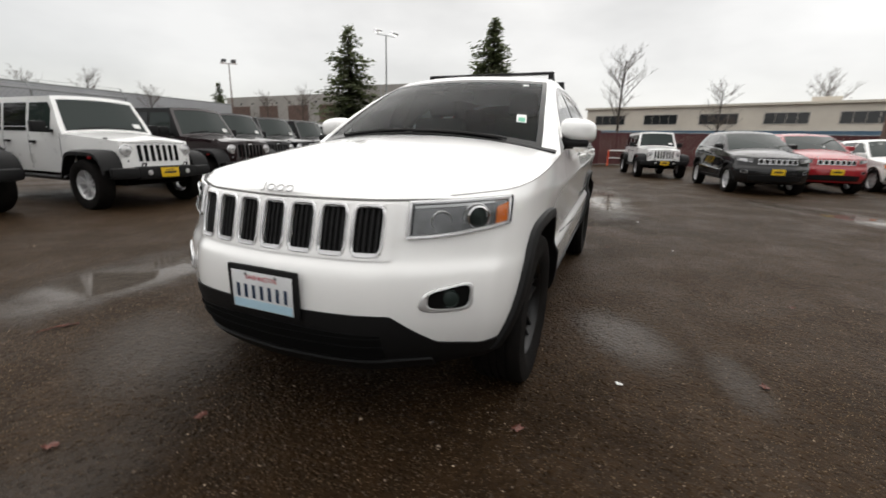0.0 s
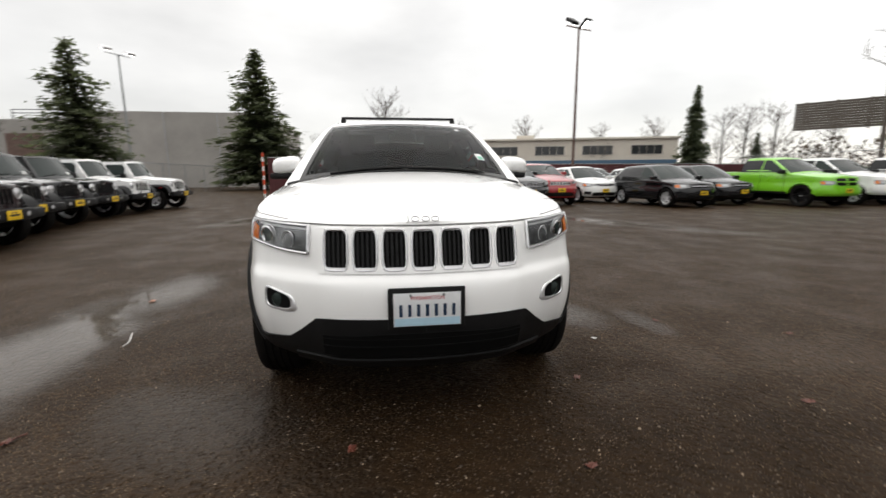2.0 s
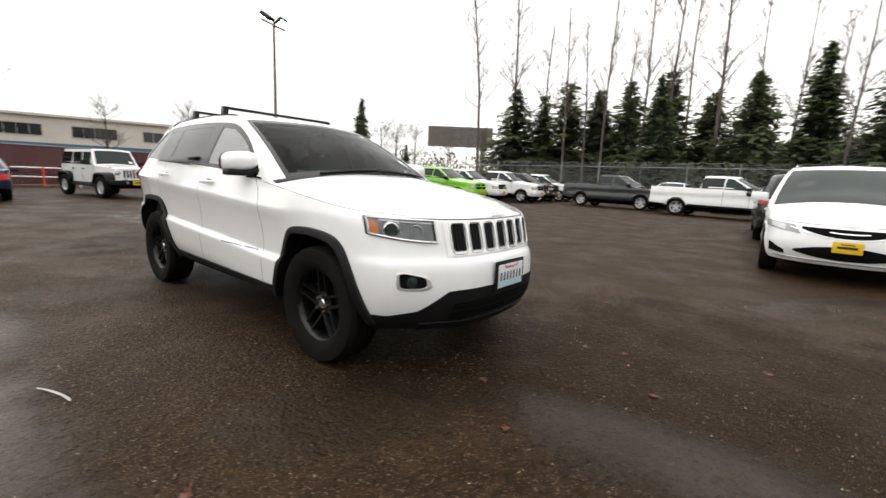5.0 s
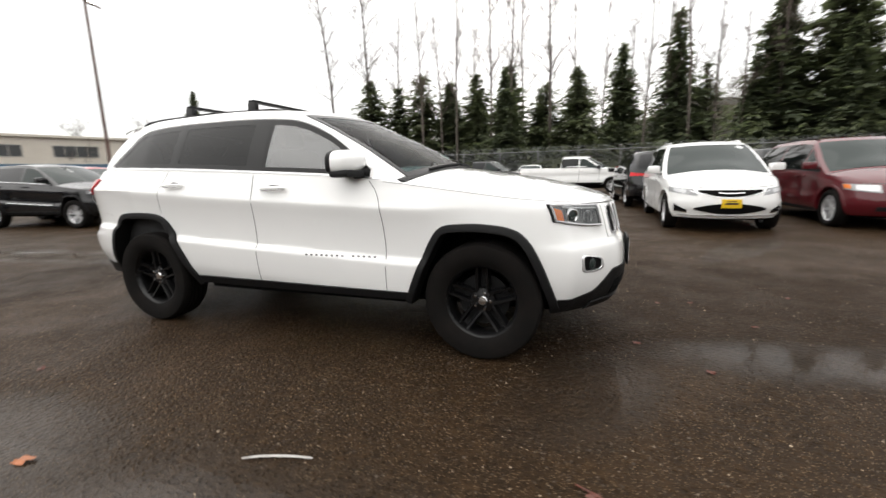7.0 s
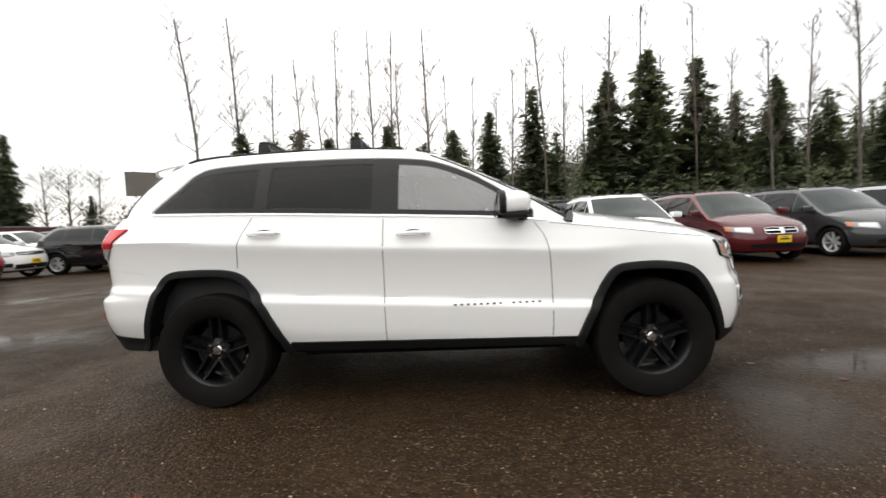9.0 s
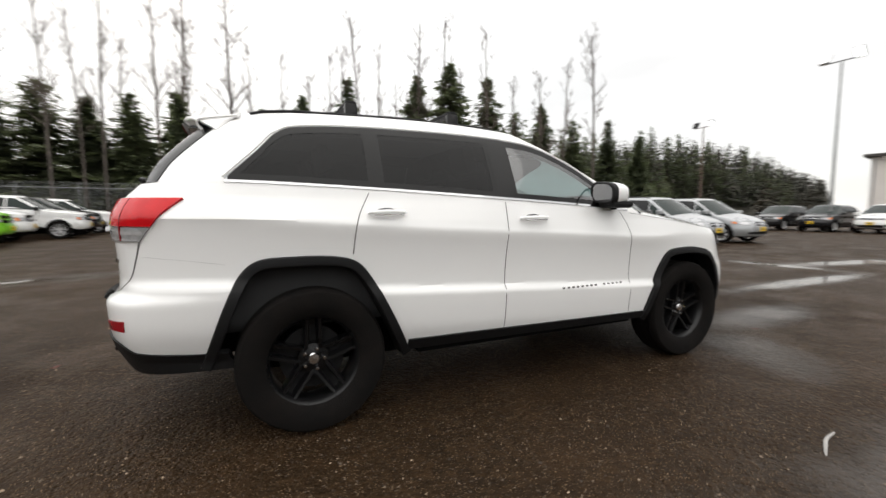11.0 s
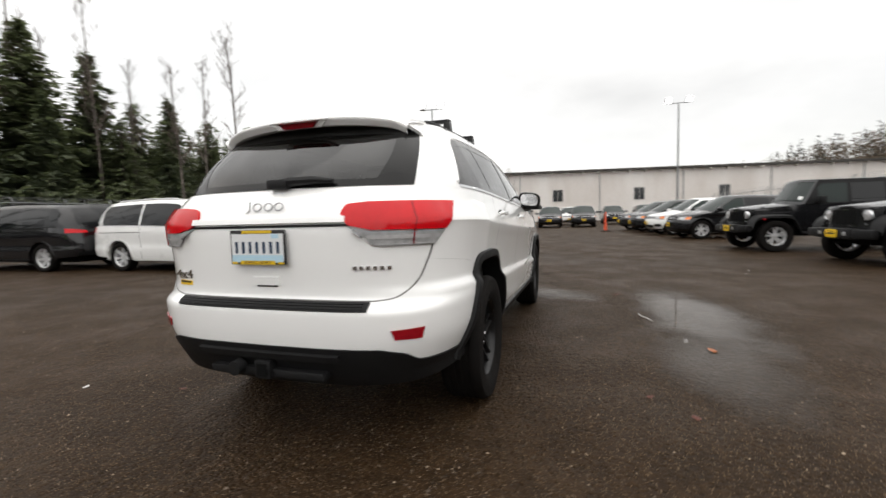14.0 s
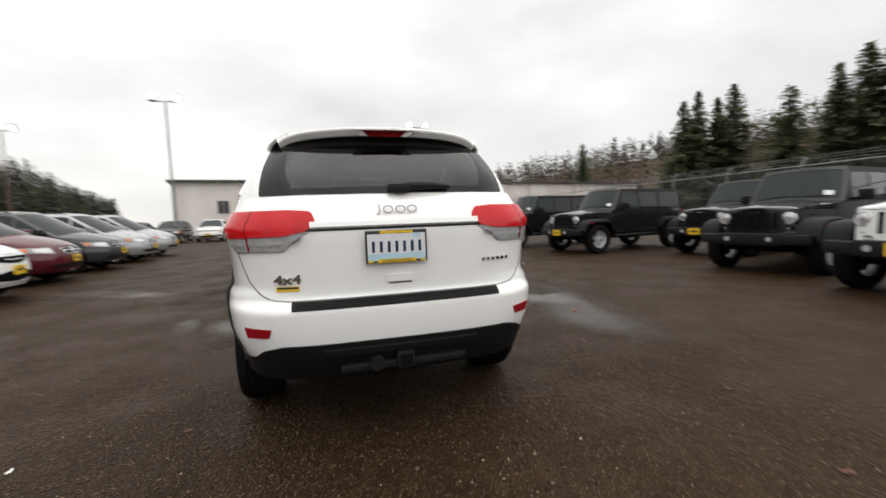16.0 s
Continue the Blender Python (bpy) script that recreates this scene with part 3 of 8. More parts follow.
# ---- the skin of the large sport utility cars ----
HERO = Shell(
    xf=((0.22, 2.10), (0.30, 2.24), (0.38, 2.31), (0.5, 2.345), (0.62, 2.35), (0.72, 2.335), (0.78, 2.30), (0.88, 2.275), (0.98, 2.245), (1.02, 2.20), (1.12, 2.05)),
    xr=((0.3, -2.30), (0.42, -2.385), (0.55, -2.43), (0.70, -2.445), (0.745, -2.435), (0.775, -2.395), (0.82, -2.385), (1.0, -2.395), (1.12, -2.395), (1.22, -2.36), (1.30, -2.29), (1.4, -2.2)),
    half=((0.3, 0.85), (0.38, 0.885), (0.46, 0.912), (0.56, 0.925), (0.640, 0.931), (0.665, 0.930), (0.695, 0.909), (0.715, 0.903), (0.82, 0.908), (0.93, 0.922), (1.00, 0.936), (1.035, 0.939), (1.06, 0.931), (1.16, 0.905), (1.25, 0.882), (1.34, 0.86)),
    half_f=((0.3, 0.86), (0.38, 0.89), (0.48, 0.915), (0.60, 0.930), (0.75, 0.934), (0.88, 0.930), (0.98, 0.925), (1.05, 0.918), (1.16, 0.903), (1.25, 0.882), (1.34, 0.86)),
    tilt=Curve((-2.6, -0.14), (-1.9, -0.135), (-1.5, -0.09), (-0.9, -0.046), (0.0, 0.0), (0.9, 0.045), (1.3, 0.040), (1.75, 0.005), (2.0, 0.0), (2.5, 0.0)),
    plan_f=((0, 0), (0.018, 0.25), (0.055, 0.45), (0.12, 0.57), (0.20, 0.71), (0.28, 0.82), (0.36, 0.91), (0.52, 0.968), (0.8, 0.995), (1.1, 1.0)),
    plan_r=((0, 0), (0.01, 0.4), (0.04, 0.62), (0.09, 0.755), (0.17, 0.86), (0.30, 0.93), (0.50, 0.975), (0.85, 1.0)),
    belt=((-2.5, 1.30), (-2.2, 1.305), (-1.7, 1.30), (-1.0, 1.275), (-0.3, 1.24), (0.4, 1.20), (0.8, 1.165), (1.2, 1.115), (1.6, 1.06), (1.9, 1.025), (2.1, 1.005), (2.35, 0.99)),
    sill=((-2.5, 0.44), (-2.0, 0.40), (-1.0, 0.385), (0.6, 0.375), (1.6, 0.37), (2.0, 0.33), (2.4, 0.36)),
    bonnet=((0.6, 1.285), (1.0, 1.258), (1.36, 1.208), (1.8, 1.135), (2.1, 1.055), (2.25, 1.0), (2.35, 0.98)),
    gf=((0, 1.075), (0.25, 0.905), (0.5, 0.705), (0.75, 0.430), (0.9, 0.225), (1.0, 0.08)),
    gr=((0, -2.29), (0.3, -2.22), (0.6, -2.11), (0.85, -2.0), (1.0, -1.92)),
    inset=((0, 0.0), (0.08, 0.012), (0.3, 0.055), (0.6, 0.125), (0.85, 0.195), (1.0, 0.255)),
    roof=((-2.4, 1.60), (-2.0, 1.665), (-1.5, 1.715), (-0.8, 1.735), (-0.3, 1.722), (0.2, 1.675), (0.6, 1.60), (1.0, 1.52)),
    crown=0.034, bow=0.165, gplan_r=((0, 0), (0.012, 0.45), (0.04, 0.75), (0.09, 0.9), (0.2, 0.985), (0.4, 1.0)))
ARCH_F = [tuple(v) for v in spline([(0.935, 0.36), (0.975, 0.46), (1.045, 0.62), (1.13, 0.79), (1.205, 0.872), (1.33, 0.893), (1.50, 0.893), (1.67, 0.862), (1.765, 0.785), (1.84, 0.65), (1.905, 0.48), (1.94, 0.36)], 56)]
ARCH_R = [tuple(v) for v in spline([(-1.99, 0.405), (-1.96, 0.48), (-1.875, 0.71), (-1.805, 0.855), (-1.72, 0.928), (-1.58, 0.943), (-1.37, 0.940), (-1.235, 0.908), (-1.15, 0.82), (-1.06, 0.66), (-0.955, 0.45), (-0.91, 0.36)], 56)]
ARCHES = [(P, offset_path(P, 0.052)) for P in (ARCH_F, ARCH_R)]


def in_arch(x, z, grow=0.0):
    """Inside a wheel opening, by the line midway through its flare."""
    for outer, inner in ARCHES:
        mid = [((a[0] + b[0]) / 2, (a[1] + b[1]) / 2) for a, b in zip(outer, inner)]
        if mid[0][0] < x < mid[-1][0] and z < np.interp(x, [p[0] for p in mid], [p[1] for p in mid]) + grow:
            return True
    return False


def dlo_bot(x):
    return float(HERO.belt(x)) + 0.018


DLO_TOP = Curve((-1.85, 1.325), (-1.70, 1.475), (-1.59, 1.590), (-1.46, 1.628), (-1.1, 1.650), (-0.5, 1.652), (-0.1, 1.632), (0.1, 1.594), (0.3, 1.512), (0.45, 1.425), (0.6, 1.320), (0.74, 1.212))


def dlo_top(x):
    """The upper edge of the side glass."""
    return max(dlo_bot(x) + 0.004, float(DLO_TOP(x)))


def screen_edge(u):
    """How far across the windscreen's glass reaches; the white pillar lies beyond."""
    return 0.875 + 0.075 * u



# kinds of parked vehicles: the skin's curves, wheels and details
def spec_suv(h=1.68, length=4.6, width=0.93, wb=2.75, nose=0.98, round_=1.0, tail_slope=0.35, screen=0.95):
    f, r = wb / 2 + 0.88, -(length - wb / 2 - 0.88)
    b = 1.05
    sh = Shell(
        xf=((0.25, f - 0.14), (0.38, f - 0.02), (0.5, f), (0.65, f - 0.01), (0.8, f - 0.06), (nose - 0.06, f - 0.14), (nose, f - 0.26), (1.2, f - 0.5)),
        xr=((0.25, r + 0.15), (0.45, r), (0.7, r), (0.9, r + 0.07), (1.2, r + 0.1), (1.3, r + 0.14)),
        half=((0.2, width - 0.07), (0.35, width - 0.02), (0.6, width), (0.8, width - 0.02), (0.95, width), (1.1, width - 0.03), (1.3, width - 0.07)),
        plan_f=((0, 0), (0.03, 0.34), (0.09, 0.55), (0.19, 0.73), (0.34, 0.87), (0.58, 0.955), (0.9, 0.99), (1.2, 1.0)),
        plan_r=((0, 0), (0.02, 0.5), (0.07, 0.75), (0.18, 0.9), (0.4, 0.97), (0.8, 1.0)),
        belt=((r, b + 0.12), (-1.2, b + 0.08), (0, b + 0.02), (0.8, b - 0.02), (1.3, nose + 0.0), (1.8, nose - 0.05), (f, nose - 0.13)),
        sill=((r, 0.42), (-1.0, 0.30), (1.0, 0.28), (f, 0.30)),
        bonnet=((0.7, b + 0.08), (1.2, b + 0.03), (1.7, nose + 0.04), (2.0, nose - 0.01), (f, nose - 0.10)),
        gf=((0, screen + 0.2), (0.5, screen - 0.22), (1, screen - 0.75)),
        gr=((0, r + 0.1), (0.5, r + 0.1 + tail_slope * 0.5), (1, r + 0.1 + tail_slope)),
        inset=((0, 0.0), (0.15, 0.015), (0.5, 0.09), (0.85, 0.19), (1.0, 0.27)),
        roof=((r, h - 0.16), (-1.4, h - 0.07), (-0.4, h - 0.04), (0.3, h - 0.06), (0.9, h - 0.14)), crown=0.045)
    return dict(sh=sh, wb=wb, R=0.355, rim=0.24, track=width - 0.14, f=f, r=r, width=width, nose=nose, cowl=screen - 0.1,
                glass=(b, h, screen, r, tail_slope))


def add_plate(p, x, z, s=1, y=0.0):
    """A yellow dealer's card in the number plate's place."""
    pl = part("number_plate", obj_mesh("number_plate", *box(-0.004, 0.004, -0.155, 0.155, -0.078, 0.078, 0.003), M["yellow_plate"]), p, "yellow dealer card plate")
    pl.matrix_basis = pose(x, y, z, 0, 0, 0 if s > 0 else 180)
    part("print_bar", obj_mesh("print_bar", *pack(box(0.0042, 0.0056, -0.105, 0.105, -0.018, 0.016), box(0.0042, 0.0056, -0.07, 0.07, 0.034, 0.048)), M["ink"]), pl)


def seven_slot_suv(p, colour, rim):
    """A large sport utility car of the white one's shape, seen from a distance."""
    sh = HERO

    def holes(x, y, z):
        return abs(y) > 0.6 and in_arch(x, z)
    low, high = shell_meshes(sh, 24, 70, 20, 22, 9, holes=holes, cowl=0.72, bonnet_rows=10)
    part("body", welded("body", pack(low, high), M[colour]), p)
    part("underbody", obj_mesh("underbody", *box(-2.2, 2.0, -0.6, 0.6, 0.3, 0.7), M["hole"]), p)
    part("windscreen", obj_mesh("windscreen", *patch(lambda a, c: sh.screen((2 * a - 1) * screen_edge(c), 0.04 + 0.87 * c), 16, 8), M["glass_mid"]), p)
    part("rear_window", obj_mesh("rear_window", *patch(lambda a, c: sh.back(0.94 - 1.88 * a, 0.06 + 0.82 * c), 12, 6), M["glass_dark"]), p)
    part("grille_gap", obj_mesh("grille_gap", *front_patch(sh, -0.78, 0.78, lambda y: 0.982 + 0.012 * abs(y), lambda y: 0.990 + 0.012 * abs(y), 24, 2, off=0.003), M["hole"]), p)
    for k in range(7):
        c = (k - 3) * 0.128
        fr = part("slot_frame", obj_mesh("slot_frame", *front_patch(sh, c - 0.058, c + 0.058, const(0.835), const(0.965), 3, 3, off=0.010), M["satin"]), p, "bright slot frame")
        part("slot_insert", obj_mesh("slot_insert", *front_patch(sh, c - 0.043, c + 0.043, const(0.850), const(0.950), 3, 3, off=0.014), M["hole"]), fr)
    part("lower_intake", obj_mesh("lower_intake", *front_patch(sh, -0.60, 0.60, const(0.40), lambda y: 0.56 - 0.06 * y * y, 14, 4, off=0.008), M["trim"]), p, "black lower intake")
    add_plate(p, 2.375, 0.64)
    for s in (1, -1):
        for outer, inner in ARCHES:
            part("arch_flare", obj_mesh("arch_flare", *arch_ring(sh, inner[::3], outer[::3], s, lift=0.02), M["trim"]), p)
        for cx in (1.4575, -1.4575):
            wheel(p, (cx, s * 0.80, 0.38), 0.38, 0.25, 0.25, rim, s, WHEELS)
        for x0, x1, mat in ((-0.205, 0.70, "glass_mid"), (-1.085, -0.30, "glass_dark"), (-1.835, -1.115, "glass_dark")):
            part("side_window", obj_mesh("side_window", *side_patch(sh, x0, x1, dlo_bot, dlo_top, s, 14, 4), M[mat]), p)
        part("window_trim", obj_mesh("window_trim", *side_patch(sh, -1.90, 0.76, lambda x: dlo_bot(x) - 0.016, dlo_bot, s, 20, 2, off=0.008), M["satin"]), p)
        for x, z0, z1 in ((0.80, 0.42, 1.16), (-0.285, 0.42, 1.23), (-1.22, 0.95, 1.27)):
            part("door_seam", obj_mesh("door_seam", *side_patch(sh, x - 0.004, x + 0.004, const(z0), const(z1), s, 2, 8, off=0.0015), M["hole"]), p)
        for x, z in ((-0.08, 1.13), (-1.06, 1.165)):
            part("door_handle", obj_mesh("door_handle", *moved(box(-0.1, 0.1, -0.016, 0.016, -0.014, 0.014, 0.007), pose(x, s * (sh.side_y(x, z) + 0.02), z)), M[colour]), p)
        part("sill_strip", obj_mesh("sill_strip", *side_patch(sh, -0.90, 0.95, const(0.375), const(0.45), s, 10, 3, off=0.012, skirt=0.04), M["trim"]), p)
        part("door_strip", obj_mesh("door_strip", *side_patch(sh, -0.80, 0.78, lambda x: 0.655 - 0.05 * x, lambda x: 0.672 - 0.05 * x, s, 10, 2, off=0.006), M["satin"]), p)
        part("wing_mirror", obj_mesh("wing_mirror", *moved(box(-0.08, 0.09, -0.11, 0.11, -0.065, 0.075, 0.04), pose(0.56, s * 0.95, 1.30, 0, 0, s * 8)), M[colour]), p)
        hl = part("headlight", obj_mesh("headlight", *ring_patch(sh, 0.345, 0.665, lambda a: 0.872 + 0.045 * a, lambda a: 0.972 + 0.016 * a, s, nu=14, nv=4, off=0.008), M["lamp_dark"]), p, "clear headlight")
        part("lamp_bowl", obj_mesh("lamp_bowl", *ring_patch(sh, 0.44, 0.60, lambda a: 0.90 + 0.02 * a, lambda a: 0.965 + 0.01 * a, s, nu=8, nv=3, off=0.012), M["lamp_silver"]), hl)
        part("lamp_strip", obj_mesh("lamp_strip", *ring_patch(sh, 0.35, 0.66, lambda a: 0.876 + 0.045 * a, lambda a: 0.886 + 0.045 * a, s, nu=12, nv=2, off=0.013), M["lamp_clear"]), hl)
        part("fog_trim", obj_mesh("fog_trim", *ring_patch(sh, 0.42, 0.56, lambda a: 0.585 + 0.02 * a, lambda a: 0.660 + 0.02 * a, s, nu=8, nv=3, off=0.007), M["satin"]), p)
        part("fog_lamp", obj_mesh("fog_lamp", *ring_patch(sh, 0.43, 0.55, lambda a: 0.602 + 0.02 * a, lambda a: 0.650 + 0.02 * a, s, nu=8, nv=3, off=0.011), M["hole"]), p)
        part("tail_light", obj_mesh("tail_light", *ring_patch(sh, 0.18, 0.74, const(1.06), const(1.22), s, rear=True, nu=20, nv=4, off=0.012, lean1=0.08), M["lamp_red"]), p, "red tail light")
        part("rear_valance", obj_mesh("rear_valance", *ring_patch(sh, 0.0, 0.88, const(0.38), const(0.53), s, rear=True, nu=14, nv=3, off=0.008), M["trim"]), p)
    return p


def minivan(p, colour, rim):
    """A low-nosed van with a raked screen; the white one has a winged grille, the others a bright cross."""
    f, r, wb, R = 2.49, -2.68, 3.09, 0.355
    sh = Shell(
        xf=((0.2, 2.34), (0.3, 2.43), (0.45, 2.49), (0.6, 2.485), (0.72, 2.45), (0.84, 2.36), (0.95, 2.2), (1.1, 1.9)),
        xr=((0.25, -2.52), (0.45, -2.66), (0.7, -2.68), (0.95, -2.63), (1.15, -2.59), (1.3, -2.53)),
        half=((0.2, 0.91), (0.35, 0.965), (0.55, 0.985), (0.66, 0.972), (0.85, 0.985), (0.98, 0.988), (1.06, 0.975), (1.2, 0.945), (1.3, 0.92)),
        plan_f=((0, 0), (0.03, 0.30), (0.09, 0.50), (0.2, 0.69), (0.36, 0.84), (0.6, 0.935), (0.95, 0.985), (1.3, 1.0)),
        plan_r=((0, 0), (0.02, 0.5), (0.07, 0.75), (0.18, 0.9), (0.4, 0.97), (0.8, 1.0)),
        belt=((r, 1.13), (-1.2, 1.11), (0, 1.075), (0.9, 1.04), (1.5, 0.985), (1.95, 0.91), (2.3, 0.83), (2.5, 0.77)),
        sill=((r, 0.40), (-1.0, 0.28), (1.0, 0.26), (f, 0.27)),
        bonnet=((0.9, 1.17), (1.4, 1.14), (1.7, 1.085), (2.0, 1.00), (2.3, 0.885), (2.5, 0.78)),
        gf=((0, 1.60), (0.3, 1.30), (0.6, 0.98), (0.85, 0.68), (1, 0.44)), gr=((0, r + 0.12), (0.5, r + 0.22), (1, r + 0.48)),
        inset=((0, 0.0), (0.15, 0.015), (0.5, 0.085), (0.85, 0.18), (1.0, 0.26)),
        roof=((r, 1.63), (-1.8, 1.70), (-0.6, 1.73), (0.2, 1.70), (0.7, 1.63), (1.2, 1.5)), crown=0.05, bow=0.26)
    ra = R + 0.055

    def holes(x, y, z):
        return abs(y) > 0.5 and any((x - c) ** 2 + (z - R) ** 2 < (ra + 0.015) ** 2 for c in (wb / 2, -wb / 2))
    low, high = shell_meshes(sh, 26, 70, 16, 20, 10, holes=holes, cowl=1.15, bonnet_rows=12)
    part("body", welded("body", pack(low, high), M[colour]), p)
    part("underbody", obj_mesh("underbody", *box(-2.3, 2.1, -0.62, 0.62, 0.22, 0.75), M["hole"]), p)
    part("windscreen", obj_mesh("windscreen", *patch(lambda a, c: sh.screen(-0.93 + 1.86 * a, 0.05 + 0.87 * c), 20, 10), M["glass_mid"]), p)
    part("rear_window", obj_mesh("rear_window", *patch(lambda a, c: sh.back(0.88 - 1.76 * a, 0.10 + 0.76 * c), 12, 6), M["glass_dark"]), p)
    part("sale_sticker", obj_mesh("sale_sticker", *patch(lambda a, c: sh.screen(0.62 + 0.14 * a, 0.80 + 0.07 * c), 3, 3, off=0.007), M["paper"]), p, "white paper sticker behind the windscreen")

    def bot(x):
        return float(sh.belt(x)) + 0.03

    def top(x):
        t = float(sh.roof(x)) - 0.085
        for u in np.linspace(1, 0, 40):
            if float(sh.gr(u)) + 0.30 < x < float(sh.gf(u)) - sh.bow - 0.09:
                return max(bot(x) + 0.004, min(t, float(sh.belt(x)) * (1 - u) + float(sh.roof(x)) * u))
        return bot(x) + 0.004
    white = colour == "white"
    cuts = (1.18, 0.42, -0.80, -2.12)
    for s in (1, -1):
        for i in range(3):
            part("side_window", obj_mesh("side_window", *side_patch(sh, cuts[i + 1] + 0.03, cuts[i] - 0.03, bot, top, s, 18, 5), M["glass_mid" if i == 0 else "glass_dark"]), p)
        part("window_trim", obj_mesh("window_trim", *side_patch(sh, -2.10, 1.15, lambda x: bot(x) - 0.016, bot, s, 24, 2, off=0.008), M["satin" if white else "trim"]), p)
        for x in (1.12, 0.42, -0.80):
            part("door_seam", obj_mesh("door_seam", *side_patch(sh, x - 0.004, x + 0.004, const(0.34), lambda q: float(sh.belt(q)), s, 2, 10, off=0.0015), M["hole"]), p)
        part("slide_rail", obj_mesh("slide_rail", *side_patch(sh, -2.2, -0.80, const(0.955), const(0.968), s, 10, 2, off=0.0015), M["hole"]), p)
        for x in (0.55, 0.28):
            z = 0.95
            part("door_handle", obj_mesh("door_handle", *moved(box(-0.1, 0.1, -0.016, 0.016, -0.014, 0.014, 0.007), pose(x, s * (sh.side_y(x, z) + 0.02), z)), M[colour]), p)
        part("wing_mirror", obj_mesh("wing_mirror", *pack(moved(box(-0.08, 0.1, -0.12, 0.12, -0.07, 0.08, 0.045), pose(1.02, s * 1.10, 1.17, 0, 0, s * 10)), box(0.98, 1.06, min(s * 0.94, s * 1.05), max(s * 0.94, s * 1.05), 1.09, 1.13, 0.01)), M[colour]), p)
        part("roof_rail", obj_mesh("roof_rail", *tube([(0.25, s * 0.66, 1.70), (0.1, s * 0.66, 1.745), (-0.8, s * 0.66, 1.765), (-1.8, s * 0.64, 1.735), (-1.95, s * 0.64, 1.69)], 0.016, 6), M["satin" if white else "trim"]), p)
        for c in (wb / 2, -wb / 2):
            part("wheel_arch", obj_mesh("wheel_arch", *arch_ring(sh, arch_path(c, R, ra, ra, 0.30, 24, 2.0), arch_path(c, R, ra + 0.045, ra + 0.045, 0.30, 24, 2.0), s, lift=0.010), M[colour]), p)
            wheel(p, (c, s * 0.84, R), R, 0.245, 0.235, rim, s, WHEELS, spokes=7, split=False)
        if white:
            hl = part("headlight", obj_mesh("headlight", *ring_patch(sh, 0.35, 0.70, lambda a: 0.680 + 0.070 * a, lambda a: 0.800 + 0.040 * a, s, nu=18, nv=5, off=0.006, lean0=0.05), M["lamp_smoke"]), p, "clear swept-back headlight")
            part("lamp_bowl", obj_mesh("lamp_bowl", *ring_patch(sh, 0.43, 0.60, lambda a: 0.715 + 0.045 * a, lambda a: 0.790 + 0.030 * a, s, nu=12, nv=4, off=0.010), M["lamp_silver"]), hl)
            fg = part("fog_recess", obj_mesh("fog_recess", *ring_patch(sh, 0.42, 0.60, lambda a: 0.385 + 0.02 * a, lambda a: 0.420 + 0.105 * a, s, nu=10, nv=4, off=0.006), M["hole"]), p)
            part("fog_strip", obj_mesh("fog_strip", *ring_patch(sh, 0.41, 0.60, lambda a: 0.370 + 0.02 * a, lambda a: 0.385 + 0.02 * a, s, nu=10, nv=2, off=0.012), M["chrome"]), fg)
        else:
            hl = part("headlight", obj_mesh("headlight", *ring_patch(sh, 0.33, 0.68, lambda a: 0.670 + 0.060 * a, lambda a: 0.815 + 0.020 * a, s, nu=18, nv=5, off=0.006), M["lamp_smoke"]), p, "large clear headlight")
            part("lamp_bowl", obj_mesh("lamp_bowl", *ring_patch(sh, 0.35, 0.55, lambda a: 0.695 + 0.03 * a, lambda a: 0.803, s, nu=12, nv=4, off=0.010), M["lamp_clear"]), hl)
            part("turn_lamp", obj_mesh("turn_lamp", *ring_patch(sh, 0.60, 0.67, lambda a: 0.745, lambda a: 0.820, s, nu=6, nv=4, off=0.010), M["lamp_orange"]), hl)
        part("tail_light", obj_mesh("tail_light", *ring_patch(sh, 0.25, 0.70, const(0.98), lambda a: 1.05 + 0.05 * a, s, rear=True, nu=16, nv=4, off=0.010), M["lamp_red"]), p, "red tail light")
        part("sill_strip", obj_mesh("sill_strip", *side_patch(sh, -wb / 2 + ra + 0.05, wb / 2 - ra - 0.05, const(0.27), const(0.335), s, 10, 3, off=0.006), M[colour if white else "trim"]), p)
    part("bonnet_gap", obj_mesh("bonnet_gap", *front_patch(sh, -0.72, 0.72, lambda y: 0.815 + 0.05 * y * y, lambda y: 0.822 + 0.05 * y * y, 24, 2, off=0.003), M["seam"]), p)
    if white:
        g = part("grille", obj_mesh("grille", *front_patch(sh, -0.50, 0.50, lambda y: 0.655 + 0.40 * y * y, lambda y: 0.778 + 0.02 * y * y, 24, 5, off=0.007), M["hole"]), p, "black winged grille")
        part("grille_strip", obj_mesh("grille_strip", *pack(front_patch(sh, -0.62, 0.62, lambda y: 0.645 + 0.30 * y * y, lambda y: 0.656 + 0.30 * y * y, 24, 2, off=0.011), front_patch(sh, -0.20, 0.20, lambda y: 0.712 + 0.3 * y * y, lambda y: 0.727 + 0.25 * y * y, 12, 2, off=0.013)), M["chrome"]), g)
        part("lower_intake", obj_mesh("lower_intake", *front_patch(sh, -0.56, 0.56, lambda y: 0.355 + 0.24 * y * y, lambda y: 0.545 - 0.28 * y * y, 24, 5, off=0.007), M["hole"]), p, "black smile-shaped lower intake")
        part("lip_strip", obj_mesh("lip_strip", *front_patch(sh, -0.78, 0.78, const(0.318), const(0.334), 24, 2, off=0.010), M["satin"]), p)
    else:
        g = part("grille", obj_mesh("grille", *front_patch(sh, -0.34, 0.34, lambda y: 0.665 + 0.1 * y * y, lambda y: 0.800, 16, 5, off=0.006), M["hole"]), p, "black grille with a bright cross")
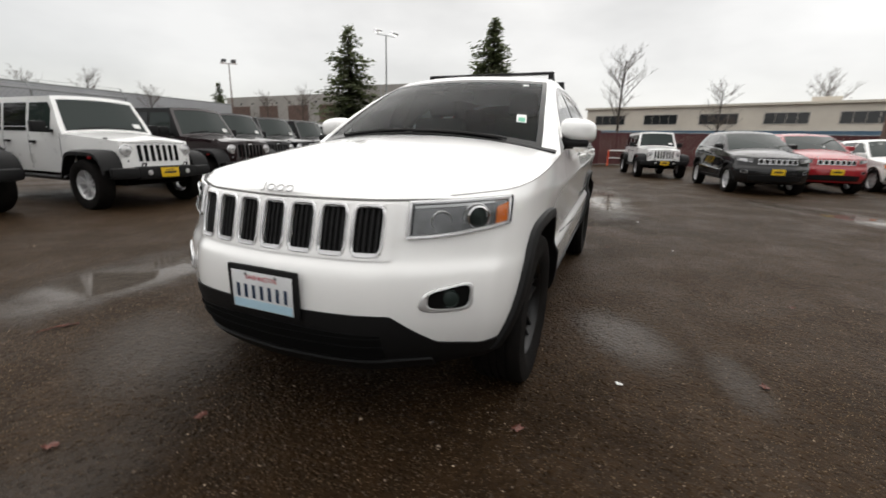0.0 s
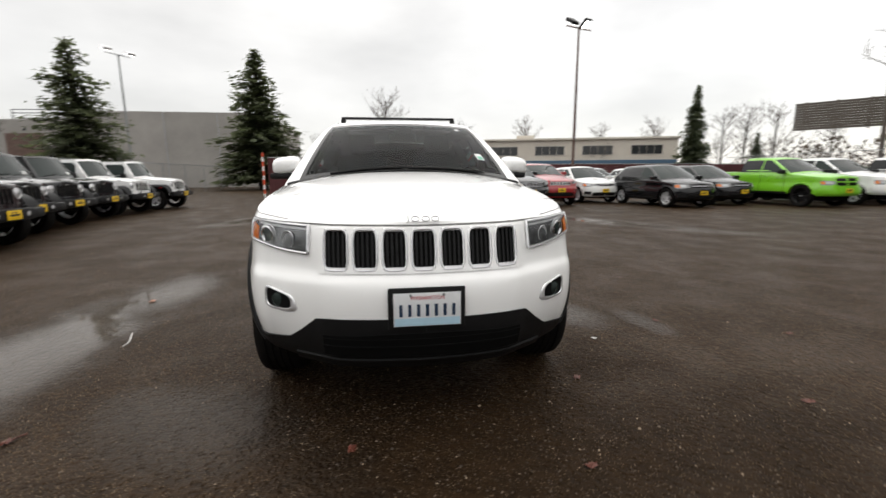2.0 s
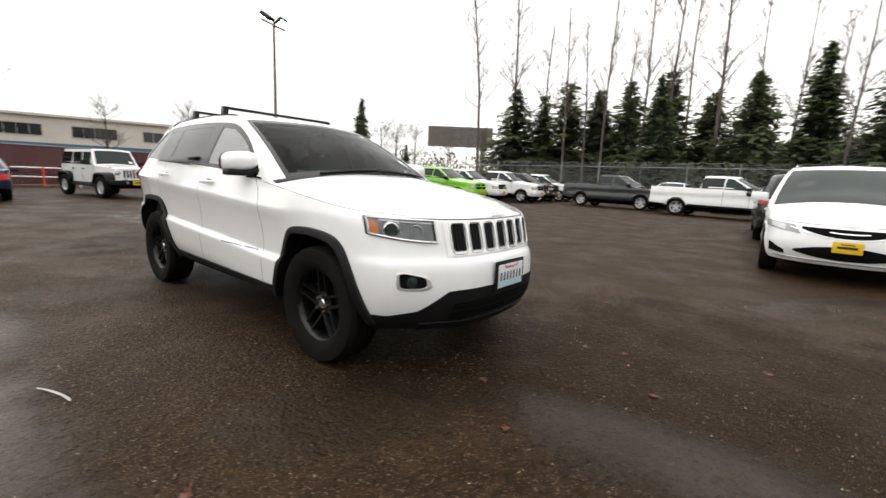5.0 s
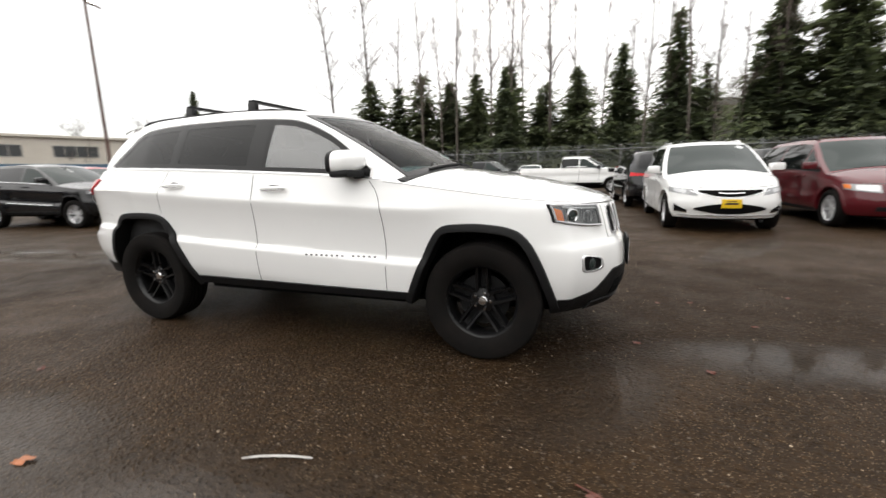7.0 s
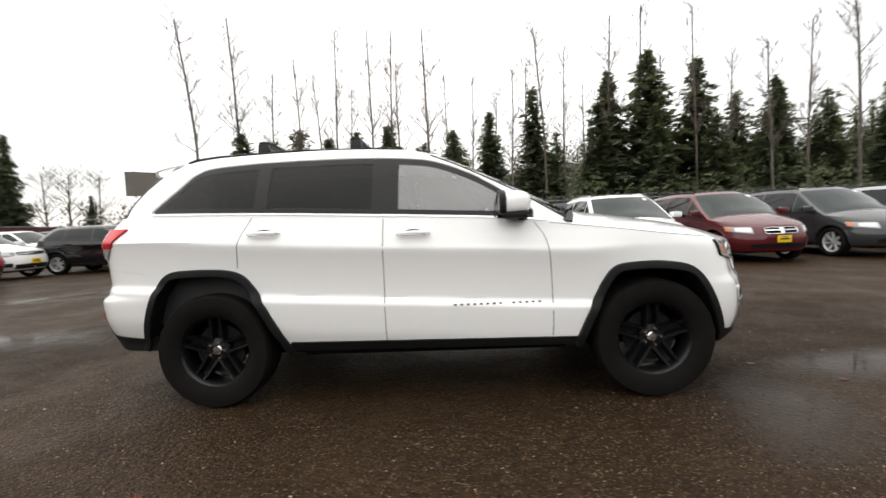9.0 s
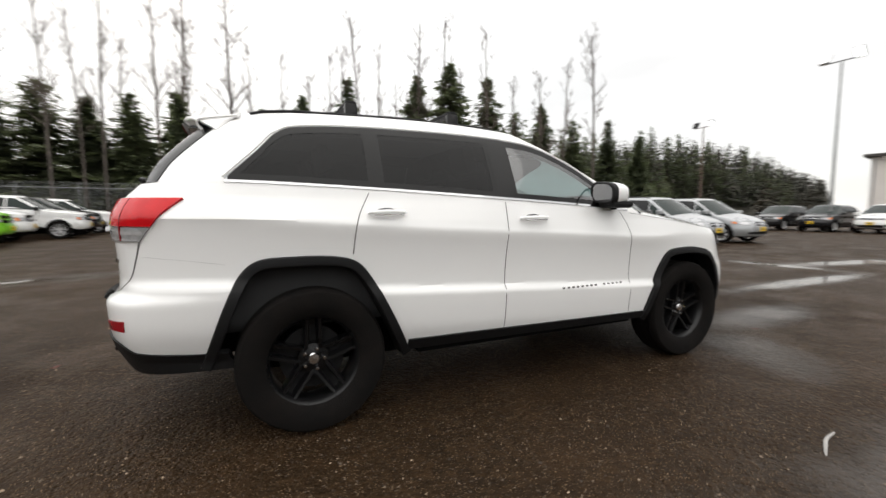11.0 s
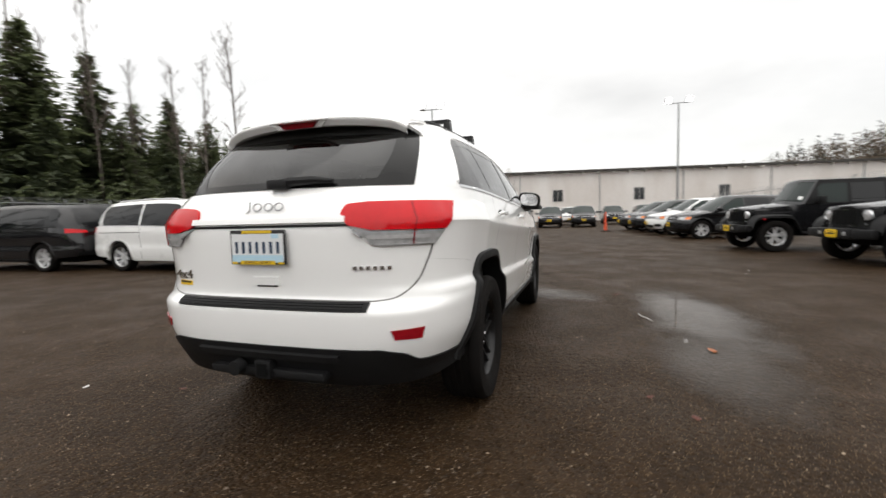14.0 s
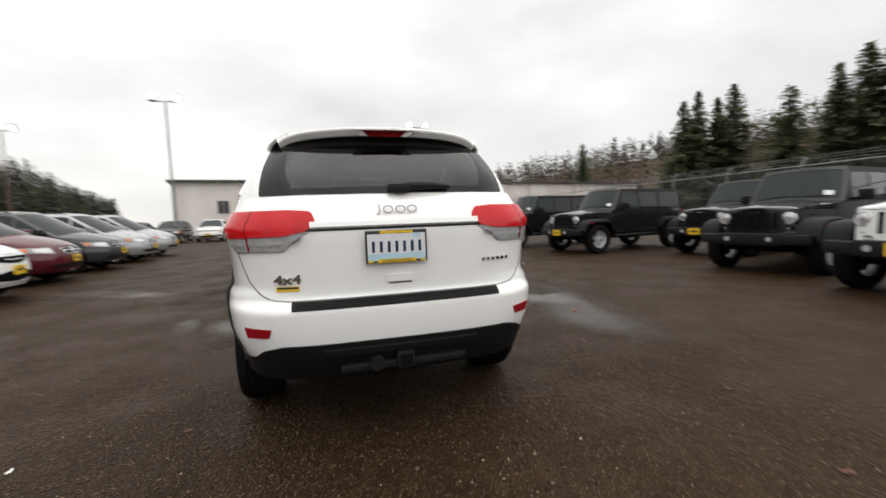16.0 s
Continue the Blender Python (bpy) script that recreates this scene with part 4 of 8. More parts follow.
        part("grille_cross", obj_mesh("grille_cross", *pack(front_patch(sh, -0.34, 0.34, const(0.725), const(0.748), 14, 2, off=0.014), front_patch(sh, -0.045, 0.045, const(0.665), const(0.800), 4, 5, off=0.014)), M["chrome"]), g)
        part("grille_rim", obj_mesh("grille_rim", *outline_bar(lambda t: (lambda y, z: (float(sh.front(y, z)) + 0.008, y, z))(0.35 * max(-1, min(1, 1.3 * math.cos(6.2832 * t))), 0.734 + 0.068 * max(-1, min(1, 1.3 * math.sin(6.2832 * t)))), 0.009, 40), M["chrome"]), g)
        part("lower_intake", obj_mesh("lower_intake", *front_patch(sh, -0.60, 0.60, const(0.36), lambda y: 0.455 - 0.06 * y * y, 16, 3, off=0.007), M["trim"]), p, "black lower intake")
    add_plate(p, float(sh.front(0, 0.545)) + 0.02, 0.545)
    part("rear_bumper_trim", obj_mesh("rear_bumper_trim", *front_patch(sh, -0.8, 0.8, const(0.40), const(0.50), 14, 3, off=0.006, rear=True), M["trim"]), p)
    return p


def parked(kind, colour, label, category, group="parked cars", rim="rim_silver"):
    """Builds one parked car of a kind at the origin and returns it."""
    name = {"suv": "suv", "crossover": "crossover", "van": "minivan", "sedan": "sedan", "boxy": "off_road_suv", "truck": "pickup_truck"}[kind]
    p = thing(name, label, category, group)
    if kind in ("boxy", "suv", "van"):
        return {"boxy": boxy_suv, "suv": seven_slot_suv, "van": minivan}[kind](p, colour, rim)
    bed = None
    if kind == "crossover":
        d = spec_suv(h=1.64, length=4.45, width=0.91, wb=2.68, nose=0.96, tail_slope=0.5)
    elif kind == "sedan":
        d = spec_suv(h=1.42, length=4.75, width=0.88, wb=2.7, nose=0.82, tail_slope=0.9, screen=0.85)
        sh = d["sh"]
        b = 0.90
        sh.belt = Curve((-2.6, 0.93), (-1.9, 0.95), (-0.5, b), (0.8, b - 0.04), (1.5, 0.82), (2.2, 0.74))
        sh.bonnet = Curve((-2.6, 0.97), (-1.8, 1.0), (-1.2, 1.0), (0.7, 0.97), (1.2, 0.93), (1.8, 0.86), (2.2, 0.75))
        sh.gr = Curve((0, -1.75), (0.5, -1.4), (1, -0.95))
        sh.xf, sh.xr = Curve((0.2, 2.15), (0.4, 2.25), (0.6, 2.22), (0.75, 2.14), (0.95, 2.0)), Curve((0.2, -2.35), (0.45, -2.5), (0.7, -2.5), (0.95, -2.42), (1.1, -2.4))
        d["glass"] = (b, 1.42, 0.85, -1.75, 0.8)
    elif kind == "truck":
        d = spec_suv(h=1.92, length=5.8, width=1.0, wb=3.57, nose=1.12, tail_slope=0.12, screen=1.25)
        sh = d["sh"]
        b = 1.28
        sh.belt = Curve((-3.2, 1.34), (-1.0, 1.3), (0.2, b), (1.0, b - 0.03), (1.9, 1.16), (2.66, 1.08))
        sh.bonnet = Curve((0.8, b + 0.04), (1.4, 1.3), (2.1, 1.24), (2.66, 1.12))
        sh.gr = Curve((0, -0.95), (1, -0.82))
        sh.sill = Curve((-3.2, 0.6), (-1.2, 0.48), (1.2, 0.46), (2.66, 0.42))
        sh.xf = Curve((0.3, 2.58), (0.5, 2.70), (0.8, 2.68), (1.05, 2.62), (1.3, 2.5))
        sh.xr = Curve((0.3, -3.0), (0.6, -3.1), (1.4, -3.08))
        sh.half = Curve((0.3, 0.93), (0.6, 1.0), (0.9, 0.98), (1.1, 0.99), (1.3, 0.96))
        sh.pf = np.maximum.accumulate(spline(((0, 0), (0.03, 0.5), (0.1, 0.75), (0.22, 0.9), (0.45, 0.97), (0.9, 1.0)), 120), axis=0)
        sh.pr = np.maximum.accumulate(spline(((0, 0), (0.01, 0.6), (0.03, 0.85), (0.1, 0.96), (0.3, 1.0)), 120), axis=0)
        d.update(R=0.405, rim=0.27, f=2.68, r=-3.1, nose=1.12)
        d["glass"] = (b, 1.92, 1.25, -1.05, 0.1)
        bed = -1.0
    sh, wb, R = d["sh"], d["wb"], d["R"]
    ra = R + 0.06

    def holes(x, y, z):
        return abs(y) > 0.5 and any((x - c) ** 2 + (z - R) ** 2 < (ra + 0.015) ** 2 for c in (wb / 2, -wb / 2))
    low, high = shell_meshes(sh, 18, 64, 14, 16, 8, holes=holes, cowl=d["cowl"], bed=bed)
    if kind == "sedan":
        half = sh.low_ring(1.0, 18, 64, 14)
        low = pack(low, cap(half, lambda x: x < -1.3, lambda x, z: max(0.0, float(sh.bonnet(x)) - z)))
    part("body", welded("body", pack(low, high), M[colour]), p)
    for c in (wb / 2, -wb / 2):
        for s in (1, -1):
            part("wheel_arch", obj_mesh("wheel_arch", *arch_ring(sh, arch_path(c, R, ra, ra, 0.34 if kind != "truck" else 0.5, 22, 2.0), arch_path(c, R, ra + 0.055, ra + 0.055, 0.34 if kind != "truck" else 0.5, 22, 2.0), s, lift=0.012), M[colour]), p)
            wheel(p, (c, s * (d["track"]), R), R, d["rim"], 0.24, rim, s, WHEELS)
    part("underbody", obj_mesh("underbody", *box(-wb / 2 - 0.7, wb / 2 + 0.6, -0.62, 0.62, 0.24, 0.75), M["hole"]), p)
    b, h, sc, r, ts = d["glass"]
    # glass
    part("windscreen", obj_mesh("windscreen", *patch(lambda a, c: sh.screen(-0.93 + 1.86 * a, 0.06 + 0.85 * c), 14, 6, flip=False), M["glass_mid"]), p)
    part("rear_window", obj_mesh("rear_window", *patch(lambda a, c: sh.back(0.84 - 1.68 * a, 0.12 + 0.72 * c), 12, 5, flip=False), M["glass_dark"]), p)
    top = lambda x: float(sh.roof(x)) - 0.085
    bot = lambda x: float(sh.belt(x)) + 0.025

    def side_top(x):
        # the line of the windscreen pillar and of the rear pillar cuts the top
        t = top(x)
        for u in np.linspace(1, 0, 24):
            z = float(sh.belt(x)) * (1 - u) + float(sh.roof(x)) * u
            if x < float(sh.gf(u)) - sh.bow - 0.07 and x > float(sh.gr(u)) + (0.30 if kind != "truck" else 0.08):
                return max(bot(x) + 0.004, min(t, z))
        return bot(x) + 0.004
    x_front = float(sh.gf(0)) - sh.bow - 0.12
    x_rear = float(sh.gr(0)) + (0.42 if kind != "truck" else 0.14)
    if kind in ("truck", "sedan"):
        cuts = [x_front, 0.12, x_rear]
    else:
        cuts = [x_front, -0.15, -1.05, x_rear]
    for s in (1, -1):
        for i in range(len(cuts) - 1):
            part("side_window", obj_mesh("side_window", *side_patch(sh, cuts[i + 1] + 0.025, cuts[i] - 0.025, bot, side_top, s, 14, 4), M["glass_mid" if i == 0 else "glass_dark"]), p)
        # door seams and handles
        for i, cx in enumerate(cuts[:-1]):
            x = cx - (0.05 if i == 0 else 0.0)
            part("door_seam", obj_mesh("door_seam", *side_patch(sh, x - 0.006, x + 0.006, const(float(sh.sill(x)) + 0.08), lambda q: float(sh.belt(q)), s, 2, 10, off=0.0015, skirt=0.01), M["hole"]), p)
        for cx in cuts[1:-1]:
            x = cx + 0.13
            z = float(sh.belt(x)) - 0.10
            y = sh.side_y(x, z)
            part("door_handle", obj_mesh("door_handle", *moved(box(-0.1, 0.1, -0.018, 0.018, -0.016, 0.016, 0.008), pose(x, s * (y + 0.02), z)), M[colour]), p)
        x = x_front - 0.12
        z = float(sh.belt(x)) + 0.07
        y = sh.side_y(x, z - 0.08)
        part("wing_mirror", obj_mesh("wing_mirror", *moved(box(-0.09, 0.1, -0.12, 0.12, -0.08, 0.085, 0.04), pose(x + 0.06, s * (y + 0.14), z)), M[colour if kind != "truck" else "trim"]), p)
        # lamps
        n = d["nose"]
        y1 = d["width"] * 0.90
        zl = n - 0.24 if kind != "truck" else n - 0.30
        hl = part("headlight", obj_mesh("headlight", *front_patch(sh, s * 0.50 if s > 0 else -y1, y1 if s > 0 else -0.50, lambda y: zl + 0.045 - 0.05 * min(1, (abs(y) - 0.45) * 4), lambda y: zl + 0.10 + 0.07 * abs(y), 12, 4, off=0.006), M["lamp_smoke"]), p, "clear headlight")
        part("lamp_bowl", obj_mesh("lamp_bowl", *front_patch(sh, s * 0.60 if s > 0 else -y1 + 0.09, y1 - 0.09 if s > 0 else -0.60, lambda y: zl + 0.035, lambda y: zl + 0.085 + 0.06 * abs(y), 8, 4, off=0.010), M["lamp_silver"]), hl)
        part("turn_lamp", obj_mesh("turn_lamp", *front_patch(sh, s * (y1 - 0.075) if s > 0 else -y1 + 0.005, y1 - 0.005 if s > 0 else -y1 + 0.075, lambda y: zl + 0.03, lambda y: zl + 0.08 + 0.06 * abs(y), 4, 4, off=0.011), M["lamp_orange"]), hl)
        zt = float(sh.belt(r)) - 0.12 if kind not in ("truck",) else 1.12
        part("tail_light", obj_mesh("tail_light", *front_patch(sh, s * 0.52 if s > 0 else -y1, y1 if s > 0 else -0.52, const(zt - 0.16), const(zt), 8, 4, off=0.008, rear=True), M["lamp_red"]), p, "red tail light")
        part("lower_trim", obj_mesh("lower_trim", *side_patch(sh, -wb / 2 + ra + 0.03, wb / 2 - ra - 0.03, lambda x: float(sh.sill(x)) - 0.0, lambda x: float(sh.sill(x)) + 0.09, s, 8, 3, off=0.006), M["trim" if kind != "sedan" else colour]), p)
    n = d["nose"]
    if kind == "truck":
        part("grille", obj_mesh("grille", *front_patch(sh, -0.46, 0.46, const(0.80), const(1.06), 10, 4, off=0.012), M["gloss_black"]), p, "black crosshair grille")
        part("grille_bar", obj_mesh("grille_bar", *pack(front_patch(sh, -0.46, 0.46, const(0.91), const(0.95), 10, 3, off=0.022), front_patch(sh, -0.03, 0.03, const(0.80), const(1.06), 3, 5, off=0.022)), M["chrome" if colour != "green" else "green"]), p)
        part("bumper", obj_mesh("bumper", *front_patch(sh, -0.95, 0.95, const(0.5), const(0.72), 16, 4, off=0.05, skirt=0.05), M["chrome" if colour == "black" else colour]), p)
        add_plate(p, 2.78, 0.62)
        tg = part("tailgate_seam", obj_mesh("tailgate_seam", *front_patch(sh, -0.7, 0.7, const(0.72), const(0.735), 6, 2, off=0.003, rear=True), M["hole"]), p)
    else:
        part("grille", obj_mesh("grille", *front_patch(sh, -0.47, 0.47, lambda y: n - 0.21 + 0.08 * y * y, lambda y: n - 0.115 + 0.03 * abs(y), 12, 3, off=0.006), M["hole"]), p, "black grille")
        part("grille_bar", obj_mesh("grille_bar", *front_patch(sh, -0.44, 0.44, const(n - 0.165), const(n - 0.150), 10, 2, off=0.012), M["chrome"]), p)
        for q in (1, -1):
            part("intake_corner", obj_mesh("intake_corner", *front_patch(sh, *sorted((q * 0.60, q * 0.80)), const(0.40), const(0.52), 6, 3, off=0.008), M["trim"]), p)
        part("lower_grille", obj_mesh("lower_grille", *front_patch(sh, -0.55, 0.55, const(0.34), lambda y: 0.50 - 0.05 * abs(y), 12, 3, off=0.007), M["trim"]), p, "black lower intake")
        if kind == "sedan":
            part("rear_plate", obj_mesh("rear_plate", *front_patch(sh, -0.15, 0.15, const(0.72), const(0.85), 3, 3, off=0.008, rear=True), M["plate_white"]), p)
        else:
            add_plate(p, float(sh.front(0, 0.56)) + 0.02, 0.56)
        part("rear_bumper_trim", obj_mesh("rear_bumper_trim", *front_patch(sh, -0.8, 0.8, const(0.40), const(0.56), 14, 3, off=0.006, rear=True), M["trim" if kind != "sedan" else colour]), p)
    return p


def boxy_suv(p, colour, rim):
    """An upright off-road car: flat grille with seven slots, round lamps, separate wings, spare wheel."""
    wb, R, wd = 2.947, 0.40, 0.76
    sh = Shell(
        xf=((0.4, 2.02), (0.6, 2.04), (1.1, 2.0), (1.3, 1.98)), xr=((0.4, -2.05), (1.3, -2.05)),
        half=((0.4, wd - 0.02), (0.7, wd), (1.0, wd), (1.25, wd - 0.02)),
        plan_f=((0, 0), (0.01, 0.5), (0.05, 0.72), (0.12, 0.80), (0.7, 0.92), (1.1, 1.0)),
        plan_r=((0, 0), (0.005, 0.7), (0.02, 0.92), (0.06, 0.98), (0.15, 1.0)),
        belt=((-2.1, 1.20), (0.6, 1.19), (1.2, 1.16), (2.05, 1.09)), sill=((-2.1, 0.55), (2.05, 0.55)),
        bonnet=((0.5, 1.25), (1.2, 1.23), (1.8, 1.17), (2.05, 1.12)),
        gf=((0, 0.86), (1, 0.50)), gr=((0, -2.04), (1, -1.95)), inset=((0, 0.0), (0.2, 0.01), (1.0, 0.10)),
        roof=((-2.1, 1.80), (0.7, 1.80)), crown=0.03, bow=0.07, gplan_r=((0, 0), (0.01, 0.7), (0.03, 0.93), (0.08, 0.985), (0.15, 1.0)))

    def holes(x, y, z):
        return abs(y) > 0.45 and any(abs(x - c) < 0.44 and z < 0.88 for c in (wb / 2, -wb / 2))
    low, high = shell_meshes(sh, 14, 50, 12, 12, 7, holes=holes, cowl=0.75)
    part("body", welded("body", low, M[colour]), p)
    part("hard_top", welded("hard_top", high, M["trim" if colour != "white" else "white"]), p)
    part("underbody", obj_mesh("underbody", *box(-2.0, 1.9, -0.5, 0.5, 0.38, 0.85), M["hole"]), p)
    for c in (wb / 2, -wb / 2):
        for s in (1, -1):
            wheel(p, (c, s * 0.79, R), R, 0.235, 0.26, rim, s, WHEELS, spokes=5, split=True)
            # wing over the wheel
            P = []
            q = 0.53 if c > 0 else 0.50
            path = [(c - q - 0.02, 0.55), (c - q + 0.06, 0.72), (c - q + 0.15, 0.88), (c - q + 0.23, 0.935), (c - 0.1, 0.95), (c + q - 0.26, 0.945), (c + q - 0.12, 0.915), (c + q - 0.02, 0.82), (c + q + 0.03, 0.66)]
            path = [tuple(v) for v in spline(path, 20)]
            for x, z in path:
                for y, dz in ((0.62, -0.05), (0.62, 0.01), (0.88, -0.005), (0.935, -0.03), (0.935, -0.085), (0.9, -0.06)):
                    P.append((x, s * y, z + dz))
            part("wheel_wing", obj_mesh("wheel_wing", P, grid_faces(20, 6, flip=(s > 0)), M["trim"]), p, "black plastic wheel wing")
    # spare wheel on the tailgate
    sp = wheel(p, (-2.18, 0.0, 1.0), R * 0.96, 0.235, 0.25, rim, 1, WHEELS)
    sp.matrix_basis = pose(-2.2, 0.0, 0.98, 0, 0, 90)
    part("bumper", obj_mesh("bumper", *pack(box(2.08, 2.24, -0.50, 0.50, 0.50, 0.70, 0.035), *[moved(box(-0.09, 0.07, -0.19, 0.19, -0.085, 0.085, 0.04), pose(2.13, q * 0.66, 0.60, 0, 0, q * 12)) for q in (1, -1)], box(1.9, 2.12, -0.45, 0.45, 0.48, 0.64)), M["trim"]), p, "black plastic front bumper")
    for q in (1, -1):
        part("tow_loop", obj_mesh("tow_loop", *tube([(2.14, q * 0.36 - 0.03, 0.70), (2.17, q * 0.36 - 0.03, 0.75), (2.17, q * 0.36 + 0.03, 0.75), (2.14, q * 0.36 + 0.03, 0.70)], 0.012, 6), M["trim"]), p)
    part("rear_bumper", obj_mesh("rear_bumper", *box(-2.25, -2.03, -0.8, 0.8, 0.50, 0.68, 0.03), M["trim"]), p)
    for k in range(7):
        y = (k - 3) * 0.105
        part("grille_slot", obj_mesh("grille_slot", *front_patch(sh, y - 0.028, y + 0.028, const(0.775), const(1.040), 3, 4, off=0.008), M["hole"]), p)
    for s in (1, -1):
        x = float(sh.front(s * 0.50, 0.95))
        hl = part("headlight", obj_mesh("headlight", *moved(lathe([(0.0, 0.024), (0.05, 0.021), (0.078, 0.012), (0.086, 0.006), (0.088, -0.03)], 24, "x"), pose(x + 0.0, s * 0.50, 0.95)), M["lamp_clear"]), p, "round headlight")
        part("lamp_ring", obj_mesh("lamp_ring", *moved(lathe([(0.084, 0.008), (0.089, 0.018), (0.097, 0.016), (0.101, -0.03)], 24, "x"), pose(x, s * 0.50, 0.95)), M["satin"]), hl)
        part("bulb_shield", obj_mesh("bulb_shield", *moved(lathe([(0.0, 0.034), (0.018, 0.032), (0.024, 0.018)], 14, "x"), pose(x, s * 0.50, 0.95)), M["lamp_smoke"]), hl)
        part("indicator", obj_mesh("indicator", *moved(lathe([(0.0, 0.018), (0.026, 0.014), (0.032, -0.03)], 16, "x"), pose(x, s * 0.49, 0.78)), M["lamp_smoke"]), p)
        part("side_marker", obj_mesh("side_marker", *box(wb / 2 + 0.25, wb / 2 + 0.33, s * 0.93 - 0.012, s * 0.93 + 0.012, 0.82, 0.86, 0.008), M["lamp_dark_red"]), p)
        part("fog_lamp", obj_mesh("fog_lamp", *moved(lathe([(0.0, 0.012), (0.03, 0.010), (0.042, 0.008), (0.046, -0.02)], 16, "x"), pose(2.235, s * 0.33, 0.605)), M["lamp_clear"]), p)
        part("tail_light", obj_mesh("tail_light", *box(-2.10, -2.04, s * 0.66 - 0.06, s * 0.66 + 0.06, 0.92, 1.14, 0.01), M["lamp_red"]), p)
        part("wing_mirror", obj_mesh("wing_mirror", *pack(moved(box(-0.06, 0.07, -0.1, 0.1, -0.09, 0.09, 0.03), pose(0.52, s * 0.93, 1.30)), box(0.5, 0.56, min(s * 0.72, s * 0.86), max(s * 0.72, s * 0.86), 1.21, 1.26)), M["trim"]), p)
        bot, top = (lambda x: float(sh.belt(x)) + 0.03), (lambda x: 1.70)
        for x0, x1 in ((0.48, -0.16), (-0.24, -0.96), (-1.05, -1.88)):
            def tp(x, x0=x0):
                return min(1.70, 1.22 + (0.70 - x) * 1.75) if x0 > 0.4 else 1.70
            part("side_window", obj_mesh("side_window", *side_patch(sh, x1, x0, bot, tp, s, 8, 3), M["glass_mid" if x0 > 0 else "glass_dark"]), p)
        for x in (0.72, -0.2, -1.0):
            part("door_seam", obj_mesh("door_seam", *side_patch(sh, x - 0.006, x + 0.006, const(0.6), const(1.19), s, 2, 6, off=0.0015), M["hole"]), p)
        for x in (-0.05, -0.85):
            part("door_handle", obj_mesh("door_handle", *box(x - 0.08, x + 0.08, s * (wd + 0.02) - 0.02, s * (wd + 0.02) + 0.02, 1.03, 1.07, 0.01), M["trim"]), p)
        part("hood_latch", obj_mesh("hood_latch", *box(1.62, 1.70, s * 0.60 - 0.02, s * 0.60 + 0.02, 1.06, 1.15, 0.01), M["trim"]), p)
        part("step_bar", obj_mesh("step_bar", *tube([(0.85, s * 0.80, 0.47), (-0.9, s * 0.80, 0.47)], 0.04, 8), M["trim"]), p)
    part("windscreen", obj_mesh("windscreen", *patch(lambda a, c: sh.screen(-0.90 + 1.80 * a, 0.07 + 0.82 * c), 10, 5), M["glass_mid"]), p)
    fr = part("screen_frame", obj_mesh("screen_frame", *pack(patch(lambda a, c: sh.screen(-1.0 + 2.0 * a, 0.90 + 0.10 * c), 12, 3, off=0.012, skirt=0.03), patch(lambda a, c: sh.screen(-1.0 + 2.0 * a, 0.0 + 0.06 * c), 12, 3, off=0.012, skirt=0.03), *[patch(lambda a, c: sh.screen(q + 0.09 * a, c), 3, 8, off=0.012, skirt=0.03) for q in (-1.0, 0.91)]), M[colour]), p, "upright windscreen frame in the body colour")
    for f0, f1 in ((-0.70, -0.05), (0.05, 0.70)):
        part("wiper", obj_mesh("wiper", *tube([tuple(Vector(sh.screen(f0 + (f1 - f0) * t, 0.08 + 0.05 * t)) + Vector((0.03, 0, 0.012))) for t in np.linspace(0, 1, 5)], 0.009, 5), M["trim"]), fr)
    part("bonnet_gap", obj_mesh("bonnet_gap", *front_patch(sh, -0.60, 0.60, const(1.068), const(1.076), 16, 2, off=0.003), M["hole"]), p)
    part("badge", obj_mesh("badge", *front_patch(sh, -0.06, 0.06, const(1.046), const(1.062), 4, 2, off=0.012), M["chrome"]), p, "bright maker's badge, plain shape")
    part("sale_sticker", obj_mesh("sale_sticker", *patch(lambda a, c: sh.screen(0.60 + 0.18 * a, 0.16 + 0.13 * c), 3, 3, off=0.007), M["paper"]), p, "white paper sticker behind the windscreen")
    part("rear_window", obj_mesh("rear_window", *patch(lambda a, c: sh.back(0.8 - 1.6 * a, 0.15 + 0.65 * c), 8, 4), M["glass_dark"]), p)
    add_plate(p, 2.25, 0.60, 1, 0.0)
    return p


# ---- ground ----
# centre, half sizes, turn and depth of each
PUDDLES = ((1.05, -2.62, 1.35, 0.46, 3, 0.58), (3.50, -0.40, 0.85, 0.28, 4, 0.34), (-0.55, -2.45, 0.70, 0.36, 0, 0.34), (2.10, -1.15, 0.50, 0.30, 65, 0.20), (0.75, 1.40, 0.40, 0.22, 30, 0.34), (1.05, 1.95, 0.26, 0.11, 8, 0.20),
           (4.3, 3.9, 1.1, 0.24, 58, 0.28), (6.9, 0.65, 1.9, 0.24, 0, 0.85), (8.9, 2.3, 1.1, 0.3, 95, 0.75), (-7.0, 1.0, 2.5, 0.4, 5, 0.65),
           (-9.5, -3.5, 2.4, 0.45, -20, 0.8), (-6.5, 5.5, 2.8, 0.5, 30, 0.6), (11.5, 1.6, 2.6, 0.35, -10, 0.7))
# broad patches where the ground colour is darkened to tone down the near ground
DARK_PATCHES = ((3.5, 0.9, 2.3, 2.1, 20), (1.9, -0.2, 1.2, 0.9, 0), (-4.2, 0.3, 2.2, 1.3, 80))


